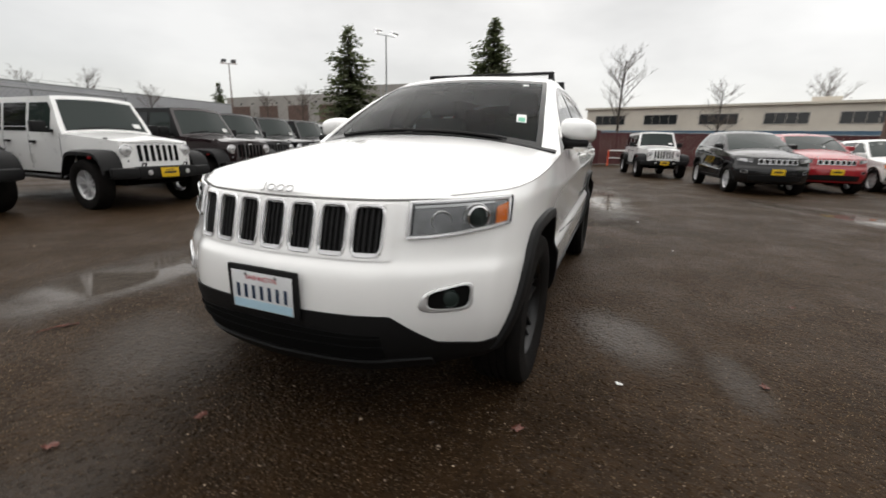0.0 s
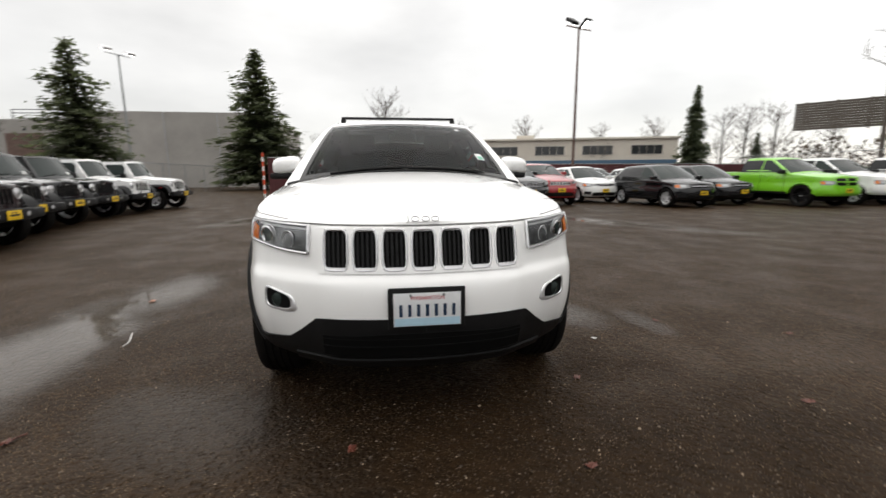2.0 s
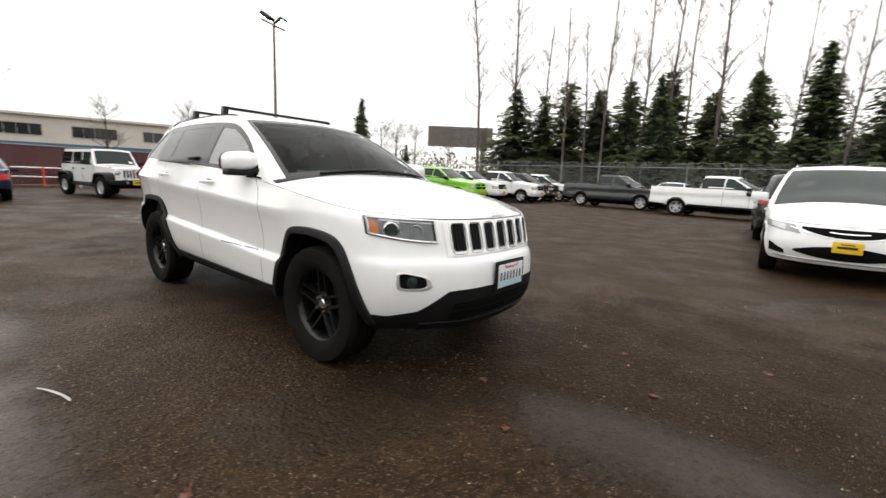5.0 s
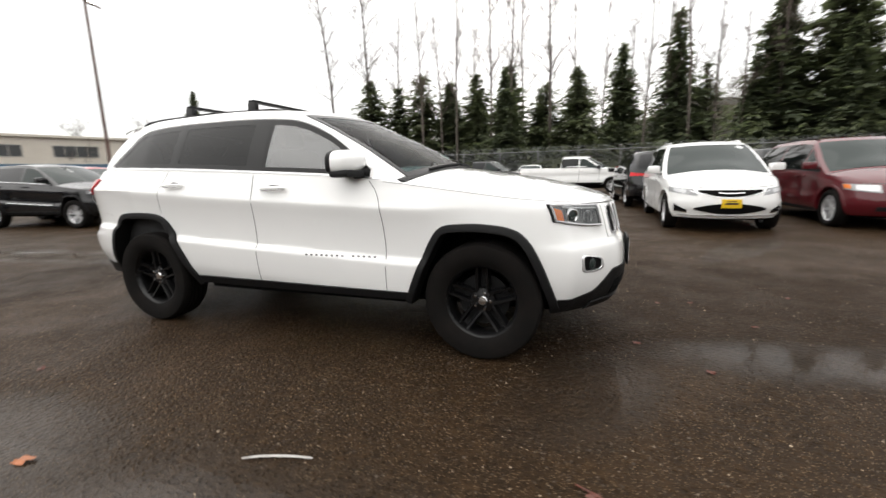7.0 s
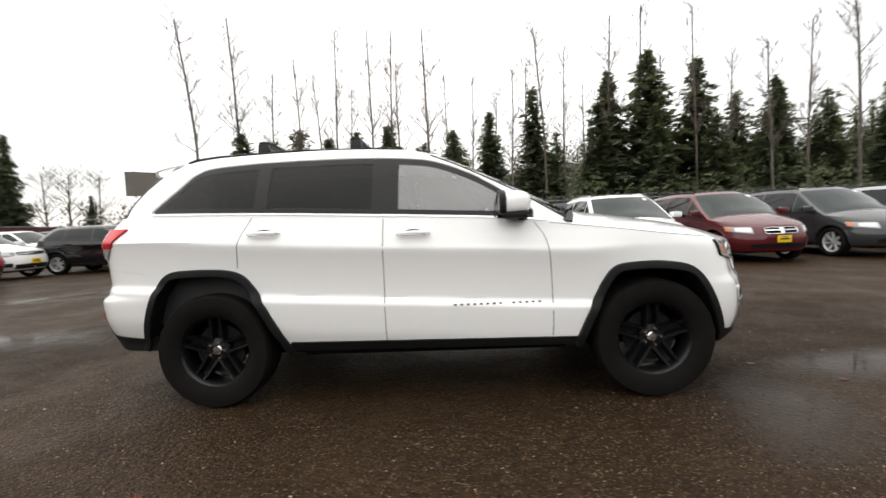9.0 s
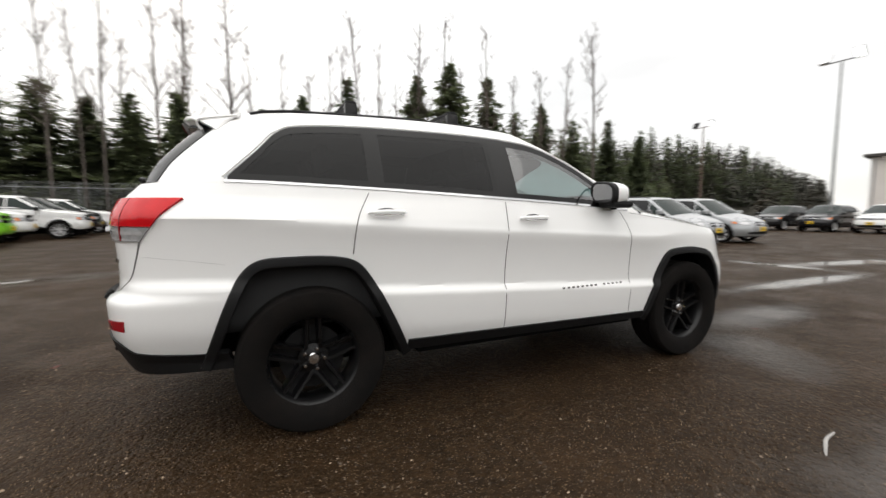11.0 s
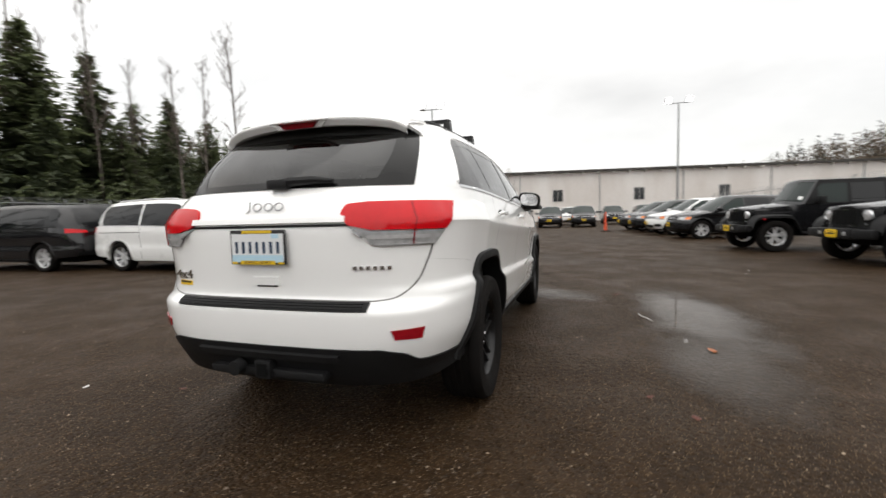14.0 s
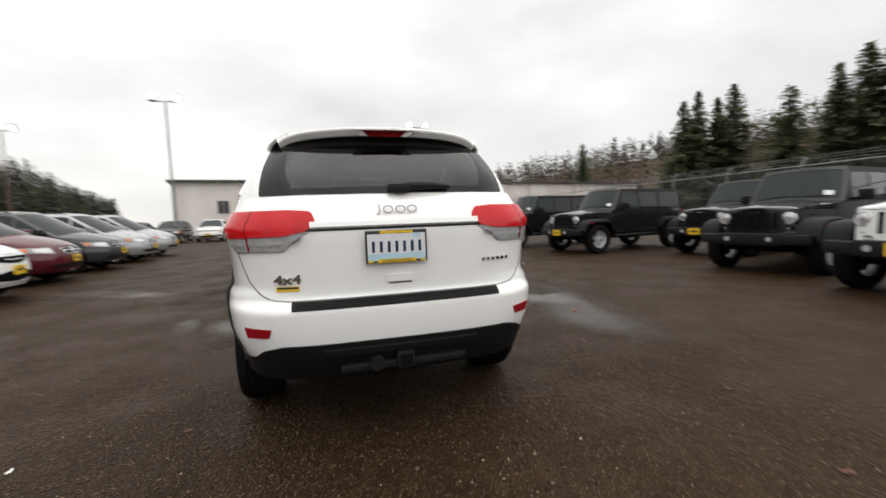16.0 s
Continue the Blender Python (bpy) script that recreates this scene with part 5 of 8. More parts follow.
def ground_material():
    m = bpy.data.materials.new("wet_gravelly_asphalt")
    m.use_nodes = True
    n, l = m.node_tree.nodes, m.node_tree.links
    b = n["Principled BSDF"]
    tc = n.new("ShaderNodeTexCoord")
    co = tc.outputs["Object"]

    def noise_tex(scale, detail=5.0, rough=0.6):
        q = n.new("ShaderNodeTexNoise")
        q.inputs["Scale"].default_value, q.inputs["Detail"].default_value, q.inputs["Roughness"].default_value = scale, detail, rough
        l.new(co, q.inputs["Vector"])
        return q

    def math_node(op, a, c=None):
        q = n.new("ShaderNodeMath")
        q.operation = op
        for i, v in enumerate((a, c)):
            if v is None:
                continue
            if isinstance(v, (int, float)):
                q.inputs[i].default_value = v
            else:
                l.new(v, q.inputs[i])
        return q.outputs[0]

    def ramp(v, a, c, lo=0.0, hi=1.0):
        q = n.new("ShaderNodeMapRange")
        q.interpolation_type = "SMOOTHSTEP"
        q.inputs["From Min"].default_value, q.inputs["From Max"].default_value = a, c
        q.inputs["To Min"].default_value, q.inputs["To Max"].default_value = lo, hi
        l.new(v, q.inputs["Value"])
        return q.outputs[0]

    def mix(f, a, c, kind="MIX"):
        q = n.new("ShaderNodeMix")
        q.data_type, q.blend_type = "RGBA", kind
        for i, v in ((0, f), (6, a), (7, c)):
            if isinstance(v, (int, float)):
                q.inputs[i].default_value = v
            elif isinstance(v, tuple):
                q.inputs[i].default_value = (*v, 1)
            else:
                l.new(v, q.inputs[i])
        return q.outputs[2]

    big, mid, fine, grit = noise_tex(0.22), noise_tex(1.3, 6), noise_tex(22, 4), noise_tex(95, 3)
    vor = n.new("ShaderNodeTexVoronoi")
    vor.inputs["Scale"].default_value = 85
    l.new(co, vor.inputs["Vector"])
    vor2 = n.new("ShaderNodeTexVoronoi")
    vor2.inputs["Scale"].default_value = 34
    l.new(co, vor2.inputs["Vector"])
    # standing water: low places with uneven shores
    edge = noise_tex(2.2, 6, 0.65).outputs["Fac"]
    sep = n.new("ShaderNodeSeparateXYZ")
    l.new(co, sep.inputs[0])
    water = pool = None
    for cx, cy, rx, ry, turn, deep in PUDDLES:
        mp = n.new("ShaderNodeMapping")
        mp.vector_type = "TEXTURE"
        mp.inputs["Location"].default_value = (cx, cy, 0)
        mp.inputs["Rotation"].default_value = (0, 0, radians(turn))
        mp.inputs["Scale"].default_value = (rx, ry, 1)
        l.new(co, mp.inputs["Vector"])
        ln = n.new("ShaderNodeVectorMath")
        ln.operation = "LENGTH"
        l.new(mp.outputs[0], ln.inputs[0])
        d = math_node("SUBTRACT", 1.0, ln.outputs["Value"])
        d = math_node("ADD", d, math_node("MULTIPLY", math_node("SUBTRACT", edge, 0.5), 1.25 if ry >= 0.4 else 0.9))
        pool_k = math_node("MULTIPLY", ramp(d, -0.22, 0.60), deep)
        water = d if water is None else math_node("MAXIMUM", water, d)
        pool = pool_k if pool is None else math_node("MAXIMUM", pool, pool_k)
    far = math_node("MULTIPLY", math_node("SUBTRACT", math_node("ADD", math_node("MULTIPLY", mid.outputs["Fac"], 0.5), math_node("MULTIPLY", big.outputs["Fac"], 0.5)), 0.60), 5.0)
    damp = math_node("MAXIMUM", ramp(water, -0.55, 0.05), ramp(far, -0.3, 0.8))
    patchy = ramp(math_node("ADD", math_node("MULTIPLY", big.outputs["Fac"], 0.6), math_node("MULTIPLY", mid.outputs["Fac"], 0.4)), 0.42, 0.60)
    c0 = mix(patchy, (0.0250, 0.0133, 0.0058), (0.0112, 0.0064, 0.0033))
    c1 = mix(ramp(fine.outputs["Fac"], 0.35, 0.7), c0, (0.033, 0.0186, 0.0088))
    c1 = mix(math_node("MULTIPLY", ramp(noise_tex(7, 5, 0.7).outputs["Fac"], 0.40, 0.62), 0.50), c1, (0.0095, 0.0056, 0.0030))
    # pale chips of stone
    chips = math_node("MULTIPLY", ramp(vor.outputs["Distance"], 0.36, 0.16), ramp(noise_tex(42, 2).outputs["Fac"], 0.41, 0.57))
    c2 = mix(math_node("MULTIPLY", chips, 0.9), c1, (0.28, 0.20, 0.125))
    c3 = mix(math_node("MULTIPLY", damp, 0.42), c2, (0.009, 0.0065, 0.005))
    # ground colour and gloss are both lowered inside the dark patches
    dark_patch = None
    for cx, cy, rx, ry, turn in DARK_PATCHES:
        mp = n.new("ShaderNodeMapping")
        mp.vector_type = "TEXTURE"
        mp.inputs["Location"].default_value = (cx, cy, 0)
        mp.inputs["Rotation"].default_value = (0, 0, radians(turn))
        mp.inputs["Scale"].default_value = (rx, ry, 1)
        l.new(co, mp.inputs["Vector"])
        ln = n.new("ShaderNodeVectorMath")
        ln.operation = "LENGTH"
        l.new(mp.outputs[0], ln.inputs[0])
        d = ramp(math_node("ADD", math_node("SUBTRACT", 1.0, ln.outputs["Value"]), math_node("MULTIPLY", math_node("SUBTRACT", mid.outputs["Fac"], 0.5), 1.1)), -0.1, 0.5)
        dark_patch = d if dark_patch is None else math_node("MAXIMUM", dark_patch, d)
    c3 = mix(math_node("MULTIPLY", dark_patch, 0.40), c3, (0.0038, 0.0023, 0.0014))
    mud = ramp(pool, 0.80, 0.97)
    c4 = mix(math_node("MULTIPLY", mud, 0.8), mix(math_node("MULTIPLY", pool, 0.35), c3, (0.007, 0.0042, 0.0024)), (0.021, 0.0150, 0.0098))
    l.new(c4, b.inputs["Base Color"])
    rough = math_node("SUBTRACT", ramp(mid.outputs["Fac"], 0.3, 0.7, 0.48, 0.68), math_node("MULTIPLY", damp, 0.16))
    l.new(rough, b.inputs["Roughness"])
    l.new(mix(pool, (1.0, 0.74, 0.52), (1.0, 0.80, 0.62)), b.inputs["Specular Tint"])
    l.new(math_node("ADD", math_node("SUBTRACT", 0.15, math_node("MULTIPLY", dark_patch, 0.06)), math_node("MULTIPLY", math_node("MULTIPLY", damp, 0.30), 0.13)), b.inputs["Specular IOR Level"])
    bp = n.new("ShaderNodeBump")
    bp.inputs["Distance"].default_value = 0.02
    hgt = math_node("ADD", math_node("MULTIPLY", ramp(vor2.outputs["Distance"], 0.0, 0.5), 0.5), math_node("ADD", fine.outputs["Fac"], math_node("MULTIPLY", chips, 0.5)))
    l.new(hgt, bp.inputs["Height"])
    l.new(math_node("SUBTRACT", 1.0, mud), bp.inputs["Strength"])
    # standing water: a smooth clear layer
    l.new(pool, b.inputs["Coat Weight"])
    b.inputs["Coat IOR"].default_value = 1.29
    b.inputs["Coat Roughness"].default_value = 0.015
    b.inputs["Coat Tint"].default_value = (1.0, 0.93, 0.85, 1)
    l.new(bp.outputs[0], b.inputs["Normal"])
    return m


GROUND = ground_material()
rings = [0, 2, 4, 6, 9, 13, 18, 26, 40, 65, 110, 200, 420, 900, 2000]
GV = [(0, 0, 0)]
for r in rings[1:]:
    for k in range(48):
        a = 2 * math.pi * k / 48
        GV.append((r * math.cos(a), r * math.sin(a), 0))
GF = [(0, 1 + k, 1 + (k + 1) % 48) for k in range(48)]
for i in range(len(rings) - 2):
    for k in range(48):
        a, b2 = 1 + i * 48 + k, 1 + i * 48 + (k + 1) % 48
        GF.append((a, a + 48, b2 + 48, b2))
ground = part("ground", obj_mesh("ground", GV, GF, GROUND, smooth=False))
tagged(ground, "wet brown-grey gravelly asphalt yard with puddles", "ground", kind="structure")

# ---- buildings and fences ----
M["concrete"] = material("weathered_concrete_wall", (0.40, 0.38, 0.355), rough=0.85, var=0.2, mix_scale=0.25, bump=0.3, bump_scale=14, colour2=(0.31, 0.295, 0.275))
M["whitewash"] = material("stained_whitewashed_wall", (0.80, 0.765, 0.735), rough=0.85, var=0.2, mix_scale=0.35, bump=0.25, bump_scale=10, colour2=(0.68, 0.63, 0.59), stretch=(1, 1, 0.3))
M["cream"] = material("cream_stucco", (0.68, 0.63, 0.55), rough=0.85, var=0.15, mix_scale=0.4, bump=0.2, bump_scale=20, colour2=(0.60, 0.55, 0.48))
M["metal_wall"] = material("grey_metal_cladding", (0.40, 0.41, 0.43), rough=0.55, var=0.15, mix_scale=0.4)
M["roof_dark"] = material("dark_roof_edge", (0.06, 0.055, 0.05), rough=0.8)
M["blue_band"] = material("blue_painted_band", (0.07, 0.14, 0.22), rough=0.6)
M["red_wood"] = material("red_brown_slat_fence", (0.095, 0.022, 0.023), rough=0.8, var=0.3, mix_scale=0.8, colour2=(0.085, 0.020, 0.022), bump=0.3, bump_scale=40)
M["galv"] = material("galvanised_steel", (0.30, 0.31, 0.31), rough=0.5, metal=0.6, var=0.2)
M["rust_pole"] = material("weathered_brown_pole", (0.16, 0.10, 0.08), rough=0.8, var=0.3, mix_scale=2)
M["pane"] = material("dark_window_pane", (0.03, 0.033, 0.036), rough=0.08, var=0.2, mix_scale=0.8)
M["box_green"] = material("pale_green_cabinet", (0.24, 0.29, 0.25), rough=0.6)
M["brown_board"] = material("weathered_billboard_boards", (0.13, 0.11, 0.09), rough=0.85, var=0.3, bump=0.3, bump_scale=12)
M["cone_orange"] = material("orange_cone", (0.72, 0.09, 0.03), rough=0.5)
M["bark"] = material("bark", (0.075, 0.062, 0.05), rough=0.9, var=0.4, mix_scale=3, bump=0.5, bump_scale=18)
M["bark_pale"] = material("pale_alder_bark", (0.15, 0.125, 0.105), rough=0.9, var=0.4, mix_scale=2.0, colour2=(0.085, 0.07, 0.06))
M["twig"] = material("twigs", (0.15, 0.115, 0.095), rough=0.9, var=0.3)
M["needle"] = material("fir_needles", (0.105, 0.125, 0.068), rough=0.8, var=0.4, mix_scale=0.6, colour2=(0.062, 0.080, 0.046), obj_random=0.18)
M["needle2"] = material("cedar_foliage", (0.115, 0.128, 0.062), rough=0.8, var=0.4, mix_scale=0.5, colour2=(0.066, 0.082, 0.042), obj_random=0.18)
for key_ in ("needle", "needle2"):
    # thin sprays let part of the light through
    nt_ = M[key_].node_tree
    pb_ = nt_.nodes["Principled BSDF"]
    out_ = [q for q in nt_.nodes if q.type == "OUTPUT_MATERIAL"][0]
    tl_, mx_ = nt_.nodes.new("ShaderNodeBsdfTranslucent"), nt_.nodes.new("ShaderNodeMixShader")
    tl_.inputs["Color"].default_value = (0.16, 0.19, 0.09, 1)
    mx_.inputs[0].default_value = 0.4
    nt_.links.new(pb_.outputs[0], mx_.inputs[1])
    nt_.links.new(tl_.outputs[0], mx_.inputs[2])
    nt_.links.new(mx_.outputs[0], out_.inputs[0])
M["brush"] = material("winter_brush", (0.125, 0.085, 0.055), rough=0.95, var=0.4, mix_scale=0.09, colour2=(0.080, 0.064, 0.040))
M["far_wood"] = material("far_woods", (0.040, 0.046, 0.034), rough=0.95, var=0.5, mix_scale=0.08, colour2=(0.065, 0.052, 0.038))


def wall_run(p, name, a, b, h, mat, thick=0.3, z0=0.0):
    """A wall from a to b under p; x runs along it."""
    a, b = Vector((*a, 0)), Vector((*b, 0))
    L = (b - a).length
    ob = part(name, obj_mesh(name, *box(0, L, -thick, 0, z0, h), mat, smooth=False), p)
    ob.matrix_basis = Matrix.Translation(a) @ pose(0, 0, 0, 0, 0, math.degrees(math.atan2(b.y - a.y, b.x - a.x)))
    return ob, L


def window_unit(p, x, z, w, h, panes=2, y=-0.0):
    """A sunk window in a wall whose face is y = 0, looking to +y."""
    wn_ = part("window", obj_mesh("window", *pack(box(x - w / 2 - 0.05, x - w / 2, -0.04, 0.03, z, z + h), box(x + w / 2, x + w / 2 + 0.05, -0.04, 0.03, z, z + h),
               box(x - w / 2 - 0.05, x + w / 2 + 0.05, -0.04, 0.03, z + h, z + h + 0.06), box(x - w / 2 - 0.08, x + w / 2 + 0.08, -0.04, 0.06, z - 0.07, z)), M["concrete"], smooth=False), p)
    for k in range(panes):
        a = x - w / 2 + w * k / panes
        part("pane", obj_mesh("pane", *box(a + 0.02, a + w / panes - 0.02, -0.02, 0.008, z + 0.02, z + h - 0.02), M["pane"], smooth=False), wn_)
    return wn_


# long whitewashed warehouse behind the yard
wh = thing("warehouse", "long whitewashed industrial hall with a row of rafter ends", "warehouse")
wall, LW = wall_run(wh, "wall", (65.6, -61.0), (52.0, 16.2), 6.35, M["whitewash"])
part("end_wall", obj_mesh("end_wall", *box(LW - 0.3, LW, -30, -0.3, 0, 6.3), M["whitewash"], smooth=False), wall)
part("roof", obj_mesh("roof", *box(-0.6, LW + 0.5, -31, 0.55, 6.36, 6.62), M["roof_dark"], smooth=False), wall)
rafter = obj_mesh("rafter_end", *box(-0.09, 0.09, 0.0, 0.5, 6.08, 6.34), M["whitewash"], smooth=False)
for k in range(40):
    o = part("rafter_end", rafter, wall)
    o.location = (1.0 + k * (LW - 2) / 39, 0, 0)
for k, x in enumerate(np.arange(1.1, LW, 10.3)):
    window_unit(wall, x, 2.6, 1.25, 1.5, 2)
    part("downpipe", obj_mesh("downpipe", *box(x + 4.9, x + 5.0, 0.0, 0.1, 0.1, 6.1), M["galv"]), wall)
# concrete hall
ch = thing("concrete_hall", "tall grey concrete panel hall with brown bay doors", "industrial hall")
wall, L = wall_run(ch, "wall", (-52, -14.5), (-52, -36), 8.9, M["concrete"])
part("return_wall", obj_mesh("return_wall", *box(0, 0.3, -25, -0.3, 0, 8.9), M["concrete"], smooth=False), wall)
for k in range(3):
    part("panel_joint", obj_mesh("panel_joint", *box(5 + 6 * k, 5.08 + 6 * k, 0, 0.05, 0, 8.9), M["metal_wall"], smooth=False), wall)
w2, L2 = wall_run(ch, "low_wall", (-52.5, -36), (-56, -66), 8.0, M["concrete"])
for k in range(4):
    part("bay_door", obj_mesh("bay_door", *box(3 + 7 * k, 7.5 + 7 * k, 0, 0.06, 3.4, 6.4), M["rust_pole"], smooth=False), w2)
for k in range(9):
    part("vent", obj_mesh("vent", *box(2 + 3 * k, 2.3 + 3 * k, 0, 0.1, 6.7, 6.95), M["pane"], smooth=False), w2)
part("roof_frame", obj_mesh("roof_frame", *pack(box(1, 8, -2, -1.9, 8.9, 9.0), box(1, 1.1, -2, -1.9, 8.0, 9.4), box(4.5, 4.6, -2, -1.9, 8.0, 9.4), box(8, 8.1, -2, -1.9, 8.0, 9.4), box(1, 8.1, -2, -1.9, 9.3, 9.4)), M["galv"], smooth=False), w2)
# grey metal hall
mh = thing("metal_hall", "low grey metal-clad hall", "industrial hall")
wall, L = wall_run(mh, "wall", (-44, -52), (8, -50), 5.6, M["metal_wall"])
wall.scale = (1, -1, 1)
part("roof_trim", obj_mesh("roof_trim", *box(-0.2, L + 0.2, -0.1, 0.35, 5.6, 5.8), M["galv"], smooth=False), wall)
for k in range(40):
    part("rib", obj_mesh("rib", *box(0.6 + k * 1.3, 0.68 + k * 1.3, -0.05, 0.0, 0, 5.6), M["metal_wall"], smooth=False), wall)
# cream two-storey building beyond the red fence
cb = thing("office_building", "cream two-storey building with ribbon windows and a blue band", "office building")
wall, L = wall_run(cb, "wall", (-58, 46.0), (-74, -5.0), 6.9, M["cream"])
part("return_wall", obj_mesh("return_wall", *box(0, 0.3, -18, -0.3, 0, 6.9), M["cream"], smooth=False), wall)
part("roof", obj_mesh("roof", *box(-0.3, L + 0.3, -18, 0.35, 6.9, 7.2), M["cream"], smooth=False), wall)
part("roof_box", obj_mesh("roof_box", *box(22, 25, -6, -3, 7.2, 8.0), M["cream"], smooth=False), wall)
part("blue_band", obj_mesh("blue_band", *box(0, L, 0, 0.12, 3.05, 3.65), M["blue_band"], smooth=False), wall)
for k in range(7):
    window_unit(wall, 4.6 + k * 7.5, 4.55, 4.6, 1.35, 4)


def link_fence(name, a, b, h, group="yard fences", barbed=True, slats=None, label="galvanised chain-link fence with barbed wire"):
    """Posts, rails and a diamond mesh of real wires, or slats."""
    a, b = Vector((*a, 0)), Vector((*b, 0))
    L = (b - a).length
    p = thing(name, label, "fence", group)
    p.matrix_world = Matrix.Translation(a) @ pose(0, 0, 0, 0, 0, math.degrees(math.atan2(b.y - a.y, b.x - a.x)))
    post = obj_mesh("post", *tube([(0, 0, 0), (0, 0, h)], 0.035, 8), M["galv"])
    arm = obj_mesh("arm", *tube([(0, 0, h), (0, -0.28, h + 0.34)], 0.02, 6), M["galv"])
    for k in range(int(L / 3) + 1):
        o = part("post", post, p)
        o.location = (k * 3.0, 0, 0)
        if barbed:
            o = part("arm", arm, p)
            o.location = (k * 3.0, 0, 0)
    part("top_rail", obj_mesh("top_rail", *tube([(0, 0, h), (L, 0, h)], 0.025, 6), M["galv"]), p)
    if barbed:
        part("barbed_wire", obj_mesh("barbed_wire", *pack(*[tube([(0, -0.28 * t, h + 0.34 * t), (L, -0.28 * t, h + 0.34 * t)], 0.006, 4) for t in (0.35, 0.7, 1.0)]), M["galv"]), p)
    if slats:
        sl = obj_mesh("slat", *box(0.0, 0.115, -0.012, 0.012, 0.05, h - 0.04), slats, smooth=False)
        n = int(L / 0.125)
        for k in range(min(n, 300)):
            o = part("slat", sl, p)
            o.location = (k * 0.125, 0.05 + 0.008 * math.sin(k * 2.3), 0.01 * math.sin(k * 1.7))
        if n > 300:
            rest = part("slats", obj_mesh("slats", *pack(*[box(k * 0.125, k * 0.125 + 0.115, 0.04, 0.064, 0.05, h - 0.04 + 0.01 * math.sin(k * 1.7)) for k in range(300, n)]), slats, smooth=False), p)
            rest["kind"] = "stuff"
    else:
        wires = []
        step = 0.16
        n = int(L / step)
        for k in range(n):
            x = k * step
            for d in (1, -1):
                x1 = x + d * h * 0.9
                if 0 <= x1 <= L:
                    wires.append(([(x, 0, 0.02), (x + 0.012, 0, 0.02), (x1 + 0.012, 0, h), (x1, 0, h)], [(0, 1, 2, 3)]))
        part("wire_mesh", obj_mesh("wire_mesh", *pack(*wires), M["galv"], smooth=False), p)
    return p


link_fence("red_fence", (-27.5, 40), (-27.5, -0.5), 2.1, barbed=False, slats=M["red_wood"], label="red-brown slatted boundary fence")
link_fence("red_fence", (-20.0, -2.6), (-21.6, -6.6), 2.3, barbed=False, slats=M["red_wood"], label="red-brown slatted gate leaf, shut")
link_fence("red_fence", (-26.8, -0.3), (-20.3, -2.8), 2.2, barbed=False, slats=M["red_wood"], label="red-brown slatted fence beside the gate")
link_fence("chain_link_fence", (46, 33), (-30, 30), 2.7)
link_fence("chain_link_fence", (-8, -17.2), (56, -17.2), 2.6)
link_fence("chain_link_fence", (-44, -14.5), (-10, -17), 2.2, barbed=False)

gp = thing("gate_post", "red and white striped steel gate post", "post")
for k in range(10):
    part("stripe", obj_mesh("stripe", *tube([(-21.8, -6.9, k * 0.26), (-21.8, -6.9, k * 0.26 + 0.26)], 0.06, 10), M["cone_orange"] if k % 2 else M["paper"]), gp)
cab = thing("utility_cabinet", "white electric cabinet at the fence", "cabinet")
part("body", obj_mesh("body", *box(-19.9, -19.45, -4.9, -4.1, 0.35, 1.35, 0.03), M["paper"]), cab)
part("leg", obj_mesh("leg", *box(-19.75, -19.6, -4.6, -4.4, 0, 0.35), M["galv"]), cab)
tb = thing("transformer_box", "pale green metal utility box by the fence", "utility box")
part("body", obj_mesh("body", *box(-20.0, -19.0, -3.7, -2.2, 0.0, 1.05, 0.04), M["box_green"]), tb)
part("lid", obj_mesh("lid", *box(-20.03, -18.97, -3.73, -2.17, 1.05, 1.12, 0.02), M["box_green"]), tb)
bk = thing("barrier", "yellow and white steel barrier rail", "barrier")
for y in (0.4, 1.6, 3.0, 4.2):
    part("post", obj_mesh("post", *tube([(-25.5, y, 0), (-25.5, y, 1.0)], 0.05, 8), M["cone_orange"] if y < 2 else M["paper"]), bk)
for z in (0.5, 0.95):
    part("rail", obj_mesh("rail", *tube([(-25.5, 0.4, z), (-25.5, 4.2, z)], 0.035, 8), M["paper"]), bk)


def lamp_post(at, h, heads, mat="galv", turn=0.0, label="tall steel floodlight pole with two lamp heads"):
    p = thing("street_lamp", label, "street lamp", "yard lamps")
    p.matrix_world = pose(at[0], at[1], 0, 0, 0, turn)
    part("pole", obj_mesh("pole", *tube([(0, 0, 0), (0, 0, h)], [0.095, 0.055], 10), M[mat]), p)
    part("base", obj_mesh("base", *lathe([(0.3, 0.0), (0.3, 0.5), (0.12, 0.55)], 16, "z"), M["concrete"]), p)
    part("crossarm", obj_mesh("crossarm", *tube([(0, -0.9, h), (0, 0.9, h)], 0.04, 8), M[mat]), p)
    for y, tilt in heads:
        hd = part("lamp_head", obj_mesh("lamp_head", *moved(box(-0.32, 0.32, -0.25, 0.25, -0.09, 0.09, 0.03), pose(0, 0, 0.28, 0, tilt, 0)), M["trim" if mat == "rust_pole" else "satin"]), p)
        hd.location = (0, y, h)
        part("bracket", obj_mesh("bracket", *tube([(0, 0, 0), (0, 0, 0.3)], 0.025, 6), M[mat]), hd)
        part("lens", obj_mesh("lens", *moved(box(-0.27, 0.27, -0.2, 0.2, -0.105, -0.088), pose(0, 0, 0.28, 0, tilt, 0)), M["lit"]), hd)
    return p


